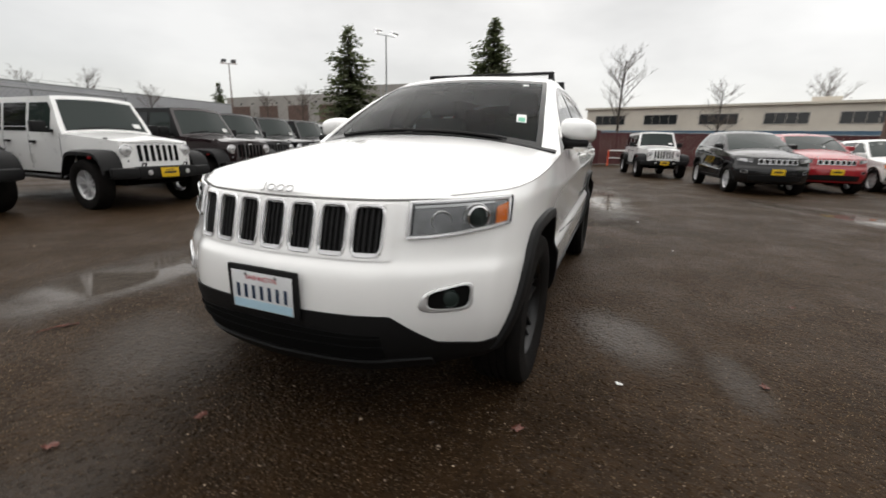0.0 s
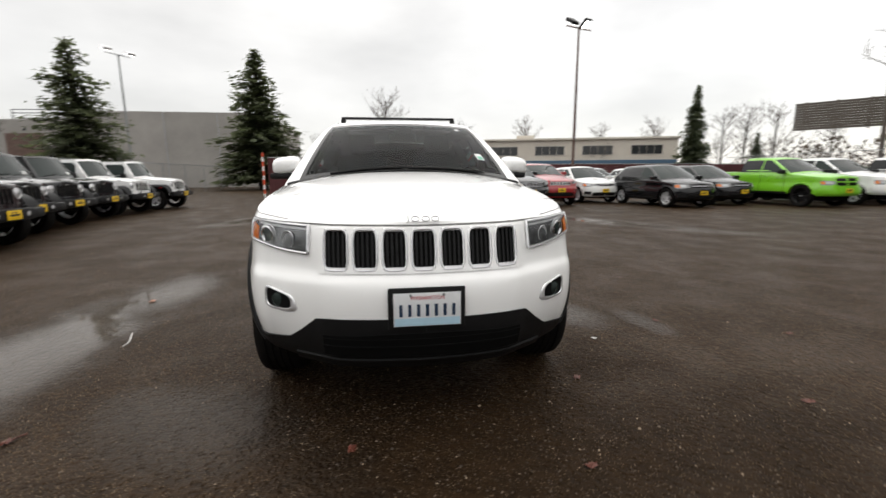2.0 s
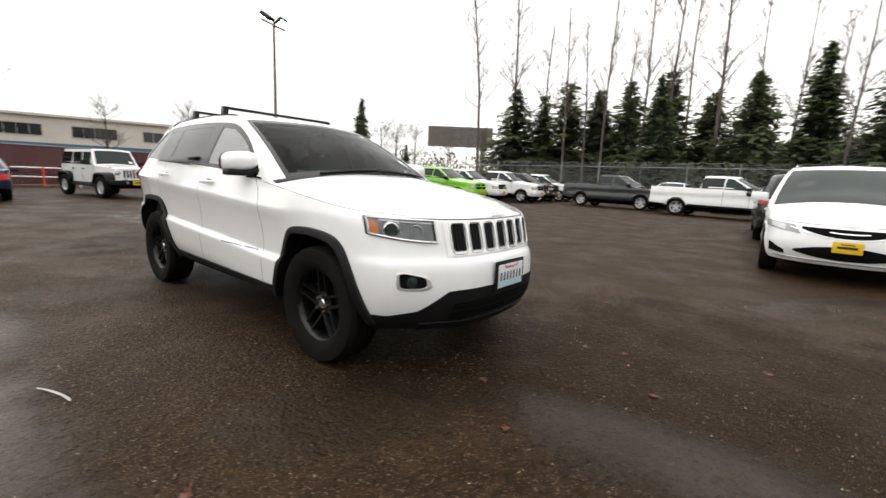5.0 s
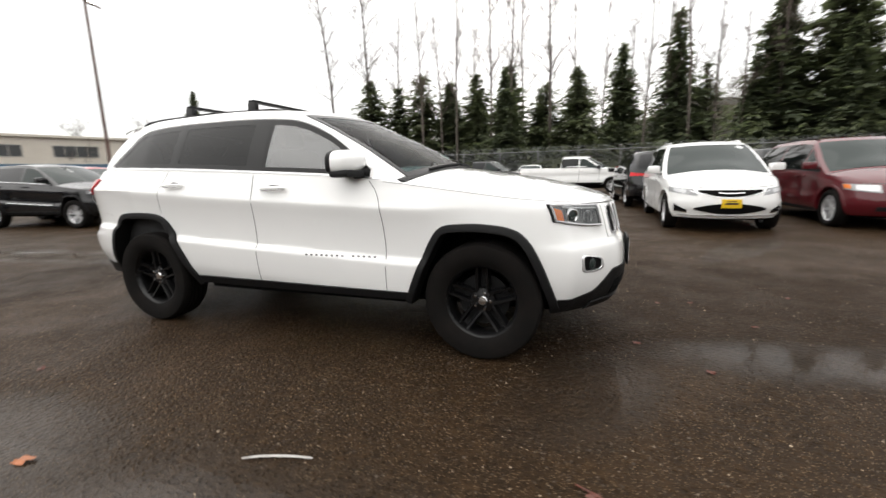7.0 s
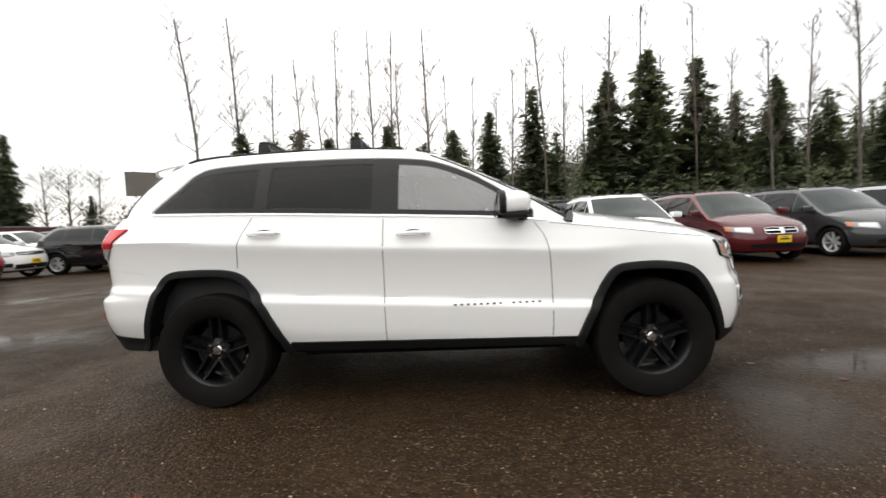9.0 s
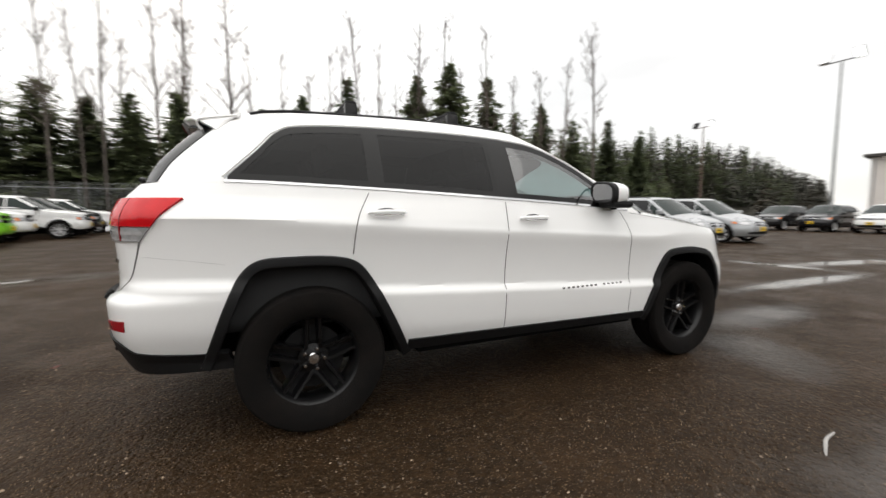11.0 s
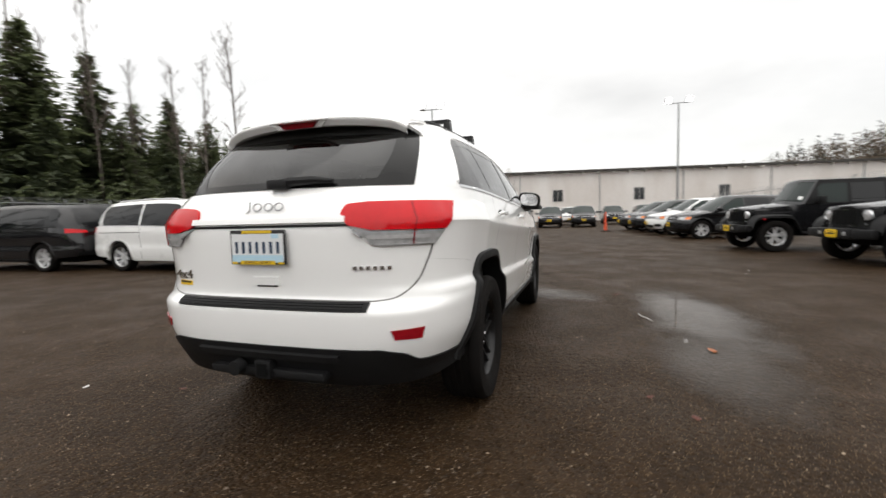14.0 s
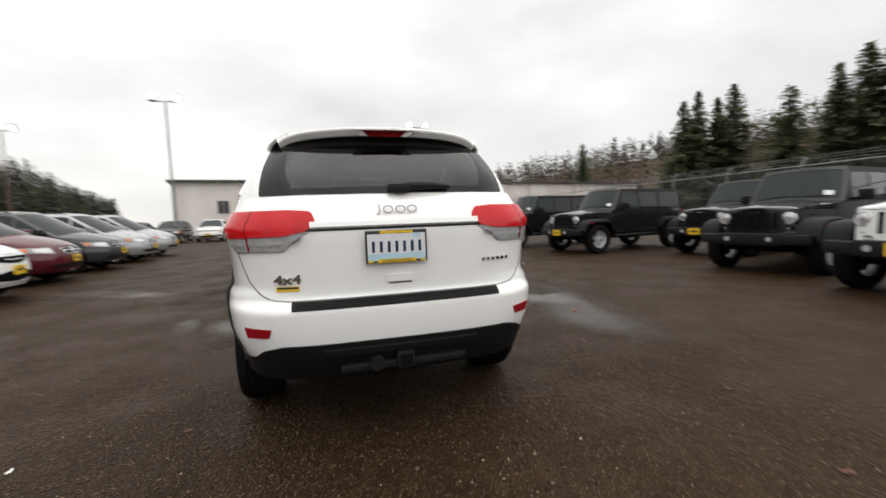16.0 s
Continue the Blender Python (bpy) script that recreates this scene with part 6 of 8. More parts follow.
lamp_post((-19.8, 10.95), 9.3, ((-0.5, 35), (0.5, -35)), "rust_pole", 20)
lamp_post((30.6, 10.2), 10.1, ((-0.8, 60), (0.8, -60)), "galv", 0)
lamp_post((36.5, -9.6), 10.0, ((-0.8, 25), (0.8, 25)), "galv", 0)
lamp_post((-34.6, -41), 9.2, ((-0.5, 30), (0.5, 30)), "rust_pole", 40)
lamp_post((-31, -18.6), 9.9, ((-0.8, 20), (0.8, 20)), "galv", 60)
lamp_post((42, 26), 10.0, ((-0.8, 60), (0.8, -60)), "rust_pole", 0)

bb = thing("billboard", "weathered wooden billboard seen from behind", "billboard")
bb.matrix_world = pose(-33, 46, 0, 0, 0, 38)
for k in range(11):
    part("board", obj_mesh("board", *box(-4.5, 4.5, -0.05, 0.0, 5.75 + k * 0.25, 5.75 + k * 0.25 + 0.235), M["brown_board"], smooth=False), bb)
for x in (-3.6, -1.2, 1.2, 3.6):
    part("strut", obj_mesh("strut", *box(x - 0.08, x + 0.08, 0.0, 0.15, 5.6, 8.6), M["rust_pole"], smooth=False), bb)
part("post", obj_mesh("post", *tube([(3.2, 0.4, 0), (3.2, 0.4, 8)], 0.35, 10), M["galv"]), bb)

cone = thing("traffic_cone", "tall orange delineator cone on a black base", "cone")
part("cone", obj_mesh("cone", *moved(lathe([(0.09, 0.05), (0.05, 1.0), (0.035, 1.1), (0.0, 1.1)], 16, "z"), pose(22, -3.0, 0)), M["cone_orange"]), cone)
part("base", obj_mesh("base", *box(21.75, 22.25, -3.25, -2.75, 0, 0.06, 0.02), M["trim"]), cone)

# ---- trees ----


def conifer_meshes(seed, h=10.0, spread=2.6, droop=0.35, density=1.0, bare=0.08):
    """A fir: tapered trunk, whorls of drooping limbs, each hung with small sprays of needles."""
    rnd = random.Random(seed)
    trunk = tube([(0, 0, 0), (0.05, 0, h * 0.5), (0, 0, h * 0.99)], [0.022 * h, 0.013 * h, 0.002 * h], 8)
    limbs, V, F = [], [], []
    z = h * bare
    while z < h * 0.985:
        t = z / h
        reach = spread * (1 - t) ** 0.8 * rnd.uniform(0.75, 1.12) + 0.12
        n = max(4, int((5 + 5 * (1 - t)) * density))
        a0 = rnd.uniform(0, 6.28)
        for k in range(n):
            a = a0 + 6.283 * k / n + rnd.uniform(-0.35, 0.35)
            r = reach * rnd.choice((1.0, 0.9, 0.75, 0.55, 1.1)) * rnd.uniform(0.75, 1.05)
            dz = -droop * r * rnd.uniform(0.4, 1.2) + 0.25 * r * t
            tip = Vector((r * math.cos(a), r * math.sin(a), z + dz))
            limbs.append(tube([(0, 0, z), tuple(tip * 0.5 + Vector((0, 0, (z * 0.5) + 0.06 * r))), tuple(tip)], [0.012 * r + 0.01, 0.008 * r + 0.006, 0.004], 3, cap=False))
            m = max(8, int(r * 34 * density))
            for j in range(m):
                s = (j + rnd.random()) / m
                s = 0.12 + 0.88 * s
                c = Vector((0, 0, z)).lerp(tip, s) + Vector((rnd.gauss(0, 0.10 * r), rnd.gauss(0, 0.10 * r), 0.06 * r * math.sin(s * 3.1) + rnd.gauss(0, 0.12)))
                L = (0.18 + 0.25 * rnd.random()) * (0.55 + 0.45 * r / max(spread, 0.1)) * (1.1 - 0.3 * s)
                d = Vector((math.cos(a + rnd.uniform(-1.1, 1.1)), math.sin(a + rnd.uniform(-1.1, 1.1)), rnd.uniform(-0.75, 0.25))).normalized()
                w = d.cross(Vector((0, 0, 1)))
                if w.length < 1e-3:
                    continue
                w = w.normalized() * L * rnd.uniform(0.4, 0.7)
                w.z += rnd.uniform(-0.3, 0.3) * L
                o = len(V)
                V += [tuple(c - d * L * 0.4), tuple(c + w * 0.8), tuple(c + d * L), tuple(c - w * 0.8)]
                F += [(o, o + 1, o + 2), (o, o + 2, o + 3)]
        z += h * rnd.uniform(0.020, 0.034) / max(0.7, density)
    return obj_mesh("trunk", *trunk, M["bark"]), obj_mesh("limb_frame", *pack(*limbs), M["bark"]), (V, F)


FIRS = []
for i, (sp, dr, de) in enumerate(((2.6, 0.35, 1.0), (2.1, 0.45, 1.0), (3.0, 0.25, 0.9), (1.9, 0.5, 1.15), (2.4, 0.4, 0.8))):
    tr, br, fol = conifer_meshes(100 + i, 10.0, sp, dr, de)
    FIRS.append((tr, br, obj_mesh("foliage", *fol, M["needle" if i % 2 else "needle2"], smooth=False)))


tr, br, fol = conifer_meshes(131, 10.0, 2.3, 0.4, 0.42)
FAR_FIR = (tr, br, obj_mesh("foliage", *fol, M["needle"], smooth=False))


def fir(at, h, kind=0, wide=1.0, turn=None, label="dark green conifer with drooping limbs", group="conifers"):
    p = thing("conifer", label, "tree", group)
    tr, br, fo = FAR_FIR if kind < 0 else FIRS[kind % len(FIRS)]
    part("trunk", tr, p)
    tagged(part("limb_frame", br, p), kind="stuff")
    part("foliage", fo, p)
    s = h / 10.0
    wide = wide * 1.52
    p.matrix_world = pose(at[0], at[1], 0, 0, 0, turn if turn is not None else (at[0] * 37 + at[1] * 91) % 360) @ Matrix.Diagonal((s * wide, s * wide, s, 1))
    return p


def bare_meshes(seed, h=14.0, tall=True):
    """A leafless tree of tapered limbs and twigs."""
    rnd = random.Random(seed)
    wood, twigs = [], []

    def grow(p, d, L, r, depth):
        pts, rad = [p], [r]
        q, dd = p.copy(), d.copy()
        n = (4, 4, 3, 2)[depth]
        for i in range(n):
            sg = 0.10 if depth else 0.025
            dd = (dd + Vector((rnd.gauss(0, sg), rnd.gauss(0, sg), 0.05 if depth else 0.02))).normalized()
            q = q + dd * (L / n)
            pts.append(q.copy())
            rad.append(r * (1 - 0.65 * (i + 1) / n))
        (wood if depth < 2 else twigs).append(tube([tuple(v) for v in pts], rad, 7 if depth == 0 else (4 if depth == 1 else 3), cap=False))
        if depth >= 3:
            return
        m = {0: (27 if tall else 26), 1: 6 if tall else 8, 2: 4 if tall else 6}[depth]
        for k in range(m):
            s = rnd.uniform(0.25 if (depth or not tall) else 0.4, 1.0)
            i = min(n - 1, int(s * n))
            b = pts[i].lerp(pts[i + 1], s * n - i)
            a = rnd.uniform(0, 6.283)
            out = Vector((math.cos(a), math.sin(a), (rnd.uniform(0.7, 1.9) if tall else rnd.uniform(0.45, 1.4)) if depth < 1 else rnd.uniform(0.0, 1.0))).normalized()
            if depth:
                out = (out * 0.8 + dd * 0.6).normalized()
            ll = L * ({0: 0.155 if tall else 0.42, 1: 0.45, 2: 0.5}[depth]) * rnd.uniform(0.5, 1.1) * (1.25 - 0.7 * s if depth == 0 else 1)
            grow(b, out, ll, max({0: 0.019, 1: 0.013, 2: 0.009}[depth], rad[i] * (0.4 if depth == 0 else 0.55) * 0.85), depth + 1)

    grow(Vector((0, 0, 0)), Vector((0, 0, 1)), h * (0.98 if tall else 0.8), 0.0078 * h if tall else 0.014 * h, 0)
    return pack(*wood), pack(*twigs)


BARE = []
for i in range(5):
    w_, t_ = bare_meshes(200 + i, 14.0, tall=i < 3)
    BARE.append((obj_mesh("trunk", *w_, M["bark_pale" if i < 3 else "bark"]), obj_mesh("twig_crown", *t_, M["twig"])))


def bare_tree(at, h, kind=0, wide=1.0, label="tall leafless alder with thin pale limbs", group="bare trees"):
    p = thing("bare_tree", label, "tree", group)
    part("trunk", BARE[kind][0], p)
    part("twig_crown", BARE[kind][1], p)
    s = h / 14.0
    p.matrix_world = pose(at[0], at[1], 0, 0, 0, (at[0] * 53 + at[1] * 17) % 360) @ Matrix.Diagonal((s * wide, s * wide, s, 1))
    return p


def at_bearing(az, d, ox=0.0, oy=0.0):
    return (ox + d * math.cos(radians(az)), oy + d * math.sin(radians(az)))


fir((-23.5, -17.3), 9.0, 2, 0.95, label="broad dark pine with layered limbs")
fir((-40.5, -11.8), 13.2, 0, 1.05, label="broad dark fir with layered limbs")
fir((-45.0, 38.4), 12.0, 3, 0.75, label="narrow dark conifer standing alone")
fir((-40, 42.5), 6.0, 1, 0.9)
fir((-58, -70), 11.0, 1)
fir((-52, -63), 8.0, 0)
# screen of firs behind the chain-link fence
for az, el, d, k in ((121, 11.8, 56, 0), (117.5, 11.0, 55, 1), (114.5, 12.7, 54, 2), (111, 11.5, 53, 3), (107.5, 12.6, 52, 0), (103, 13.5, 52, 1), (98.5, 11.2, 50, 2), (94.5, 12.5, 49, 4)):
    x, y = at_bearing(az, d, 4.3, -1.6)
    fir((x, y), 1.2 + d * math.tan(radians(el)), k, 1.22)
for x, y, h, k in ((10.0, 47.8, 16.8, 1), (4.8, 48.4, 14.4, 3), (0.4, 43.8, 11.6, 0), (-4.0, 50.1, 10.9, 1), (-6.3, 39.9, 11.1, 3), (25.3, 52.0, 22.2, 0), (19.8, 50.8, 19.2, 3), (31.5, 52.0, 21.0, 1), (36.0, 51.5, 16.5, 2), (41.0, 51.5, 18.0, 3), (46, 50, 16.0, 2), (31, 47, 13, 4), (36.5, 47, 12.5, 1), (24, 47, 14, 3), (17.5, 50, 12.5, 1), (13.0, 49, 12.0, 4), (-10.5, 46, 10.5, 0), (-15, 50, 12.5, 1), (50.5, 47, 15.5, 1), (55, 45, 13, 3)):
    fir((x, y), h, k, 1.0 if h > 18 else 0.92)
rt = random.Random(5)
for az in (124, 119.5, 116, 113, 110.5, 108.5, 106, 104, 101.5, 99.5, 96.5, 93, 90, 87.5, 85.5, 83, 80.5, 78, 75.5, 72.5, 69, 66, 62.5, 59, 55.5, 52.5, 48.5):
    d = rt.uniform(45, 60)
    x, y = at_bearing(az, d, 3, -2.5)
    bare_tree((x, y), 1.2 + d * math.tan(radians(rt.uniform(17, 25))), rt.randrange(3), rt.uniform(0.75, 1.1))
for az, el, d, k in ((179.4, 12.3, 48, 3), (169.5, 7.8, 56, 4), (161, 8.4, 80, 3), (152, 7, 75, 4), (146, 7.5, 80, 3), (139, 8.0, 66, 4), (137, 8.4, 70, 3), (134.5, 8.0, 72, 4), (130, 7, 75, 3), (-172, 6, 52, 4), (-141, 7, 50, 3), (-137, 6, 48, 4), (-125, 6, 60, 3), (-120, 7, 62, 4), (-115, 6.5, 60, 3)):
    x, y = at_bearing(az, d, 3.8, 0)
    bare_tree((x, y), 1.2 + d * math.tan(radians(el)), k, 1.0, "leafless spreading tree with fine twigs")
bare_tree((46, 6.4), 7.2, 4, 0.8, "small leafless tree before the hall wall")


def woods(name, rnd, spots, mat, label, kind="needle"):
    """A far stand of trees: many small clumps, one mesh."""
    V, F = [], []
    for x, y, z, h, w in spots:
        if kind == "needle":
            n = 44
            for k in range(n):
                t = rnd.random() ** 0.8
                a = rnd.uniform(0, 6.283)
                r = w * (1 - t) ** 0.85 * rnd.uniform(0.4, 1.0) + 0.12
                c = Vector((x + r * math.cos(a), y + r * math.sin(a), z + h * (0.06 + 0.94 * t)))
                L = h * rnd.uniform(0.045, 0.09) * (1.25 - 0.8 * t)
                d = Vector((math.cos(a), math.sin(a), rnd.uniform(-0.9, -0.1))).normalized()
                s = d.cross(Vector((0, 0, 1))).normalized() * L * 0.7
                o = len(V)
                V += [tuple(c - d * L), tuple(c + s), tuple(c + d * L), tuple(c - s)]
                F += [(o, o + 1, o + 2), (o, o + 2, o + 3)]
        else:
            for k in range(46):
                t = rnd.random()
                a = rnd.uniform(0, 6.283)
                r = w * math.sqrt(rnd.random()) * (0.5 + 0.5 * math.sin(3.1 * min(1, t + 0.15)))
                c = Vector((x + r * math.cos(a), y + r * math.sin(a), z + h * t))
                L = h * rnd.uniform(0.05, 0.11)
                d = Vector((rnd.gauss(0, 0.5), rnd.gauss(0, 0.5), 1)).normalized()
                s = d.cross(Vector((math.cos(a + 1.5), math.sin(a + 1.5), 0))).normalized() * L * 0.25
                o = len(V)
                V += [tuple(c - d * L * 0.5), tuple(c + s), tuple(c + d * L * 0.7), tuple(c - s)]
                F += [(o, o + 1, o + 2), (o, o + 2, o + 3)]
    ob = part(name, obj_mesh(name, V, F, mat, smooth=False))
    return tagged(ob, label, "woods", kind="stuff")


def hill(name, az0, az1, d, top, label, n=60, depth=60, mat="brush"):
    """A rising slope of ground; top(az) is the height of its crest."""
    V = []
    for k in range(n):
        az = az0 + (az1 - az0) * k / (n - 1)
        for j in range(7):
            t = j / 6
            x, y = at_bearing(az, d + depth * t)
            V.append((x, y, -0.3 + (float(top(az)) + 0.3) * (math.sin(t * 1.57) ** 1.3)))
    ob = part(name, obj_mesh(name, V, grid_faces(n, 7), M[mat]))
    return tagged(ob, label, "hillside", kind="structure")


rh = random.Random(9)
CREST_R = Curve((-75, 27), (-62, 23), (-55, 20.5), (-45, 18), (-38, 16.5), (-30, 14), (-24, 11), (-19, 7), (-12, 3))
hill("hill", -80, -8, 95, CREST_R, "brown brushy hillside behind the hall")
spots, brushes = [], []
for k in range(1700):
    az = rh.uniform(-78, -10)
    t = rh.random()
    x, y = at_bearing(az, 96 + 58 * t)
    z = float(CREST_R(az)) * math.sin(t * 1.57) ** 1.3 - 0.3
    if rh.random() < 0.25:
        spots.append((x, y, z, rh.uniform(5, 9), rh.uniform(1.3, 2.2)))
    else:
        brushes.append((x, y, z, rh.uniform(3, 7.0), rh.uniform(1.8, 3.6)))
woods("hill_woods", rh, spots, M["far_wood"], "far dark conifers scattered on the hillside")
woods("hill_brush", rh, brushes, M["brush"], "brown leafless brush on the hillside", kind="brush")
for az, el, d, k, wd_ in ((-46.2, 12.2, 80, 0, 0.8), (-47.6, 13.0, 82, 1, 0.8), (-49.5, 12.0, 84, 3, 0.8), (-51, 13.2, 82, 0, 0.8), (-55.8, 12.2, 82, 2, 0.85), (-59.4, 13.3, 80, 1, 0.9), (-61.5, 14.6, 80, 0, 0.9), (-63.5, 15.5, 80, 3, 0.9), (-66, 15, 80, 2, 0.9), (-35, 8.6, 90, 1, 0.7)):
    x, y = at_bearing(az, d, -4.6, 0.4)
    fir((x, y), 1.2 + d * math.tan(radians(el)), k, wd_ * 0.95)
for az, el, d in ((-52.2, 9.0, 78), (-53.0, 9.4, 78), (-57.5, 10, 82)):
    x, y = at_bearing(az, d, -4.6, 0.4)
    bare_tree((x, y), 1.2 + d * math.tan(radians(el)), 1, 0.7)
CREST_F = Curve((21, 1.0), (24, 5), (27, 10.5), (30, 14.5), (34, 17), (40, 19), (48, 18), (56, 17), (66, 16), (76, 22), (84, 17), (92, 8), (100, 4))
hill("hill", 20, 102, 100, CREST_F, "dark wooded slope in the distance", mat="far_wood")
spots, brushes = [], []
for k in range(1500):
    az = 22 + 78 * rh.random() ** 1.6
    t = rh.random() ** 0.7
    x, y = at_bearing(az, 100 + 58 * t)
    z = float(CREST_F(az)) * math.sin(t * 1.57) ** 1.3 - 0.3
    if rh.random() < (0.95 if az < 47 else 0.3):
        spots.append((x, y, z, rh.uniform(4, 8), rh.uniform(1.3, 2.2)))
    else:
        brushes.append((x, y, z, rh.uniform(3, 6), rh.uniform(1.6, 3.0)))
woods("distant_woods", rh, spots, M["far_wood"], "far dark conifer wood on a slope")
woods("distant_brush", rh, brushes, M["brush"], "far brown leafless brush", kind="brush")
for k in range(30):
    az = 24.5 + 33 * ((k * 0.618) % 1.0)
    d = 96 + 22 * ((k * 0.377) % 1.0)
    x, y = at_bearing(az, d)
    fir((x, y), 4.0 + float(CREST_F(az)) * (0.62 + 0.30 * ((k * 0.83) % 1.0)), -1, 0.72 + 0.15 * (k % 3), label="dark fir on the wooded slope")
# low woods closing the view all round
spots = []
for k in range(500):
    az = rh.uniform(95, 345)
    d = rh.uniform(110, 170)
    x, y = at_bearing(az, d)
    spots.append((x, y, -0.5, rh.uniform(3.5, 8.5), rh.uniform(1.8, 3.5)))
woods("boundary_brush", rh, spots, M["brush"], "low brown leafless trees far beyond the buildings", kind="brush")
spots = []
for k in range(150):
    x = rh.uniform(-24, 58)
    y = rh.uniform(39, 46) if x > -12 else rh.uniform(45, 50)
    spots.append((x, y, 0, rh.uniform(2.5, 7.0), rh.uniform(1.5, 2.4)))
woods("hedge", rh, spots, M["needle2"], "dark evergreen undergrowth behind the chain-link fence")
spots = [(rh.uniform(-50, -22), rh.uniform(44, 58), 0, rh.uniform(3, 6), rh.uniform(1.5, 2.5)) for k in range(60)]
woods("thicket", rh, spots, M["brush"], "brown leafless thicket beside the billboard", kind="brush")

# ---- parked cars ----
STOCK = {}


def park(kind, colour, x, y, heading, label, category, rim="rim_silver", group="parked cars"):
    key = (kind, colour, rim)
    m = pose(x, y, 0, 0, 0, heading)
    if key not in STOCK:
        STOCK[key] = parked(kind, colour, label, category, group, rim)
        STOCK[key].matrix_world = m
        return STOCK[key]
    c = copy_thing(STOCK[key], m)
    c["label"] = label
    return c


DKW = "black hardtop off-road car with round lamps, parked nose out"
WHW = "white off-road car with black wheel wings, parked nose out"
for x, y, hd, col, lab in ((-1.48, -8.15, 90, "white", WHW), (-3.85, -8.6, 92, "dark_red", "dark maroon off-road car with black hardtop, parked nose out"), (-5.65, -9.4, 90, "dark_grey", "dark grey off-road car, parked nose out"),
                           (-7.6, -9.9, 90, "black", DKW), (-9.75, -10.3, 90, "dark_grey", "dark grey off-road car, parked nose out"), (-11.9, -10.4, 90, "white", WHW), (-14.2, -10.2, 90, "white", WHW),
                           (1.25, -8.85, 99, "black", DKW), (3.75, -10.6, 95, "black", DKW), (6.5, -8.45, 97, "dark_grey", "dark grey long off-road car, parked nose out"), (9.75, -7.6, 97, "black", DKW)):
    car = park("boxy", col, x, y, hd, lab, "off-road car", group="row of off-road cars")
    if x == 1.25:
        # this one carries no card plate
        for q in [q for q in car.children if q.name.startswith("number_plate")]:
            for r in list(q.children):
                bpy.data.objects.remove(r)
            bpy.data.objects.remove(q)
park("crossover", "black", 15.2, -7.1, 100, "black crossover with silver wheels", "crossover")
park("crossover", "white", 18.0, -6.7, 100, "white crossover with black lower trim", "crossover")
park("crossover", "black", 20.8, -6.3, 100, "black crossover with silver wheels", "crossover")
park("crossover", "dark_grey", 23.6, -6.0, 100, "dark grey crossover with silver wheels", "crossover")
park("van", "white", 4.45, 7.85, -90, "white minivan with a dark grille, yellow card plate", "minivan", group="row of minivans")
park("van", "maroon", 7.35, 8.35, -89, "maroon minivan, parked nose out", "minivan", group="row of minivans")
park("van", "grey", 10.2, 8.45, -89, "dark grey minivan, parked nose out", "minivan", group="row of minivans")
park("van", "silver", 13.0, 8.5, -89, "silver minivan, parked nose out", "minivan", group="row of minivans")
park("van", "silver", 15.8, 8.6, -89, "silver minivan, parked nose out", "minivan", group="row of minivans")
park("van", "black", 3.95, 13.2, 94, "black minivan, tail to tail with the white minivan", "minivan", group="row of minivans")
park("suv", "dark_grey", 7.4, 14.2, 92, "dark grey sport utility car", "suv")
park("van", "grey", 10.4, 14.3, 92, "dark grey minivan behind the row", "minivan", group="row of minivans")
park("suv", "dark_grey", -12.55, 4.77, 7, "dark grey sport utility car with a seven-slot grille", "suv")
park("boxy", "white", -17.6, 2.4, 10, WHW, "off-road car")
park("suv", "red", -14.2, 6.7, 4, "red sport utility car, yellow card plate", "suv")
park("crossover", "white", -15.4, 9.3, 4, "white crossover with black lower trim", "crossover")
park("crossover", "black", -12.0, 11.2, 5, "black crossover with silver wheels", "crossover")
park("crossover", "black", -12.8, 13.6, 5, "black crossover with silver wheels", "crossover")
park("truck", "green", -11.75, 16.3, 5, "lime green crew-cab pickup with black wheels", "pickup truck", rim="rim_black")
park("truck", "white", -12.1, 19.1, 5, "white crew-cab pickup with chrome grille bars", "pickup truck")
park("truck", "white", -10.95, 21.7, 5, "white crew-cab pickup with chrome grille bars", "pickup truck")
park("truck", "black", -11.2, 24.6, 5, "black crew-cab pickup with chrome bumper", "pickup truck")
park("truck", "white", -11.0, 27.3, 5, "white crew-cab pickup with chrome grille bars", "pickup truck")
park("truck", "grey", -4.2, 23.6, -8, "dark grey crew-cab pickup parked side on", "pickup truck")
park("truck", "white", 1.45, 21.1, -8, "white crew-cab pickup parked side on", "pickup truck")
for x, col, lab in ((-2.0, "white", "white crossover by the fence"), (1.2, "black", "black crossover by the fence"), (4.6, "red", "red sport utility car by the fence"), (8.2, "white", "white crossover by the fence"), (11.6, "white", "white crossover by the fence"), (15.2, "dark_grey", "dark grey crossover by the fence"), (19, "white", "white crossover by the fence")):
    park("suv" if col == "red" else "crossover", col, x, 27.2, -90, lab, "crossover")
for x, y, col, kind in ((-19.5, 12.0, "white", "crossover"), (-19.2, 14.8, "white", "crossover"), (-19.0, 9.3, "dark_grey", "crossover"), (-19.3, 17.5, "dark_grey", "crossover")):
    park(kind, col, x, y, 4, {"white": "white crossover in the second row", "dark_grey": "dark grey crossover in the second row"}[col], "crossover")
park("sedan", "navy", -16.9, -1.35, 176, "dark navy sedan seen from its tail", "sedan", group="lone cars")
for y, col, kind in ((7.9, "white", "crossover"), (5.4, "white", "crossover"), (3.0, "dark_grey", "suv"), (0.6, "black", "crossover"), (-1.9, "black", "crossover"), (10.6, "black", "crossover"), (13.2, "dark_grey", "crossover")):
    park(kind, col, 31.4, y, 181, {"white": "white crossover facing the yard", "black": "black crossover facing the yard", "dark_grey": "dark grey car facing the yard"}[col], "crossover", group="row before the hall")
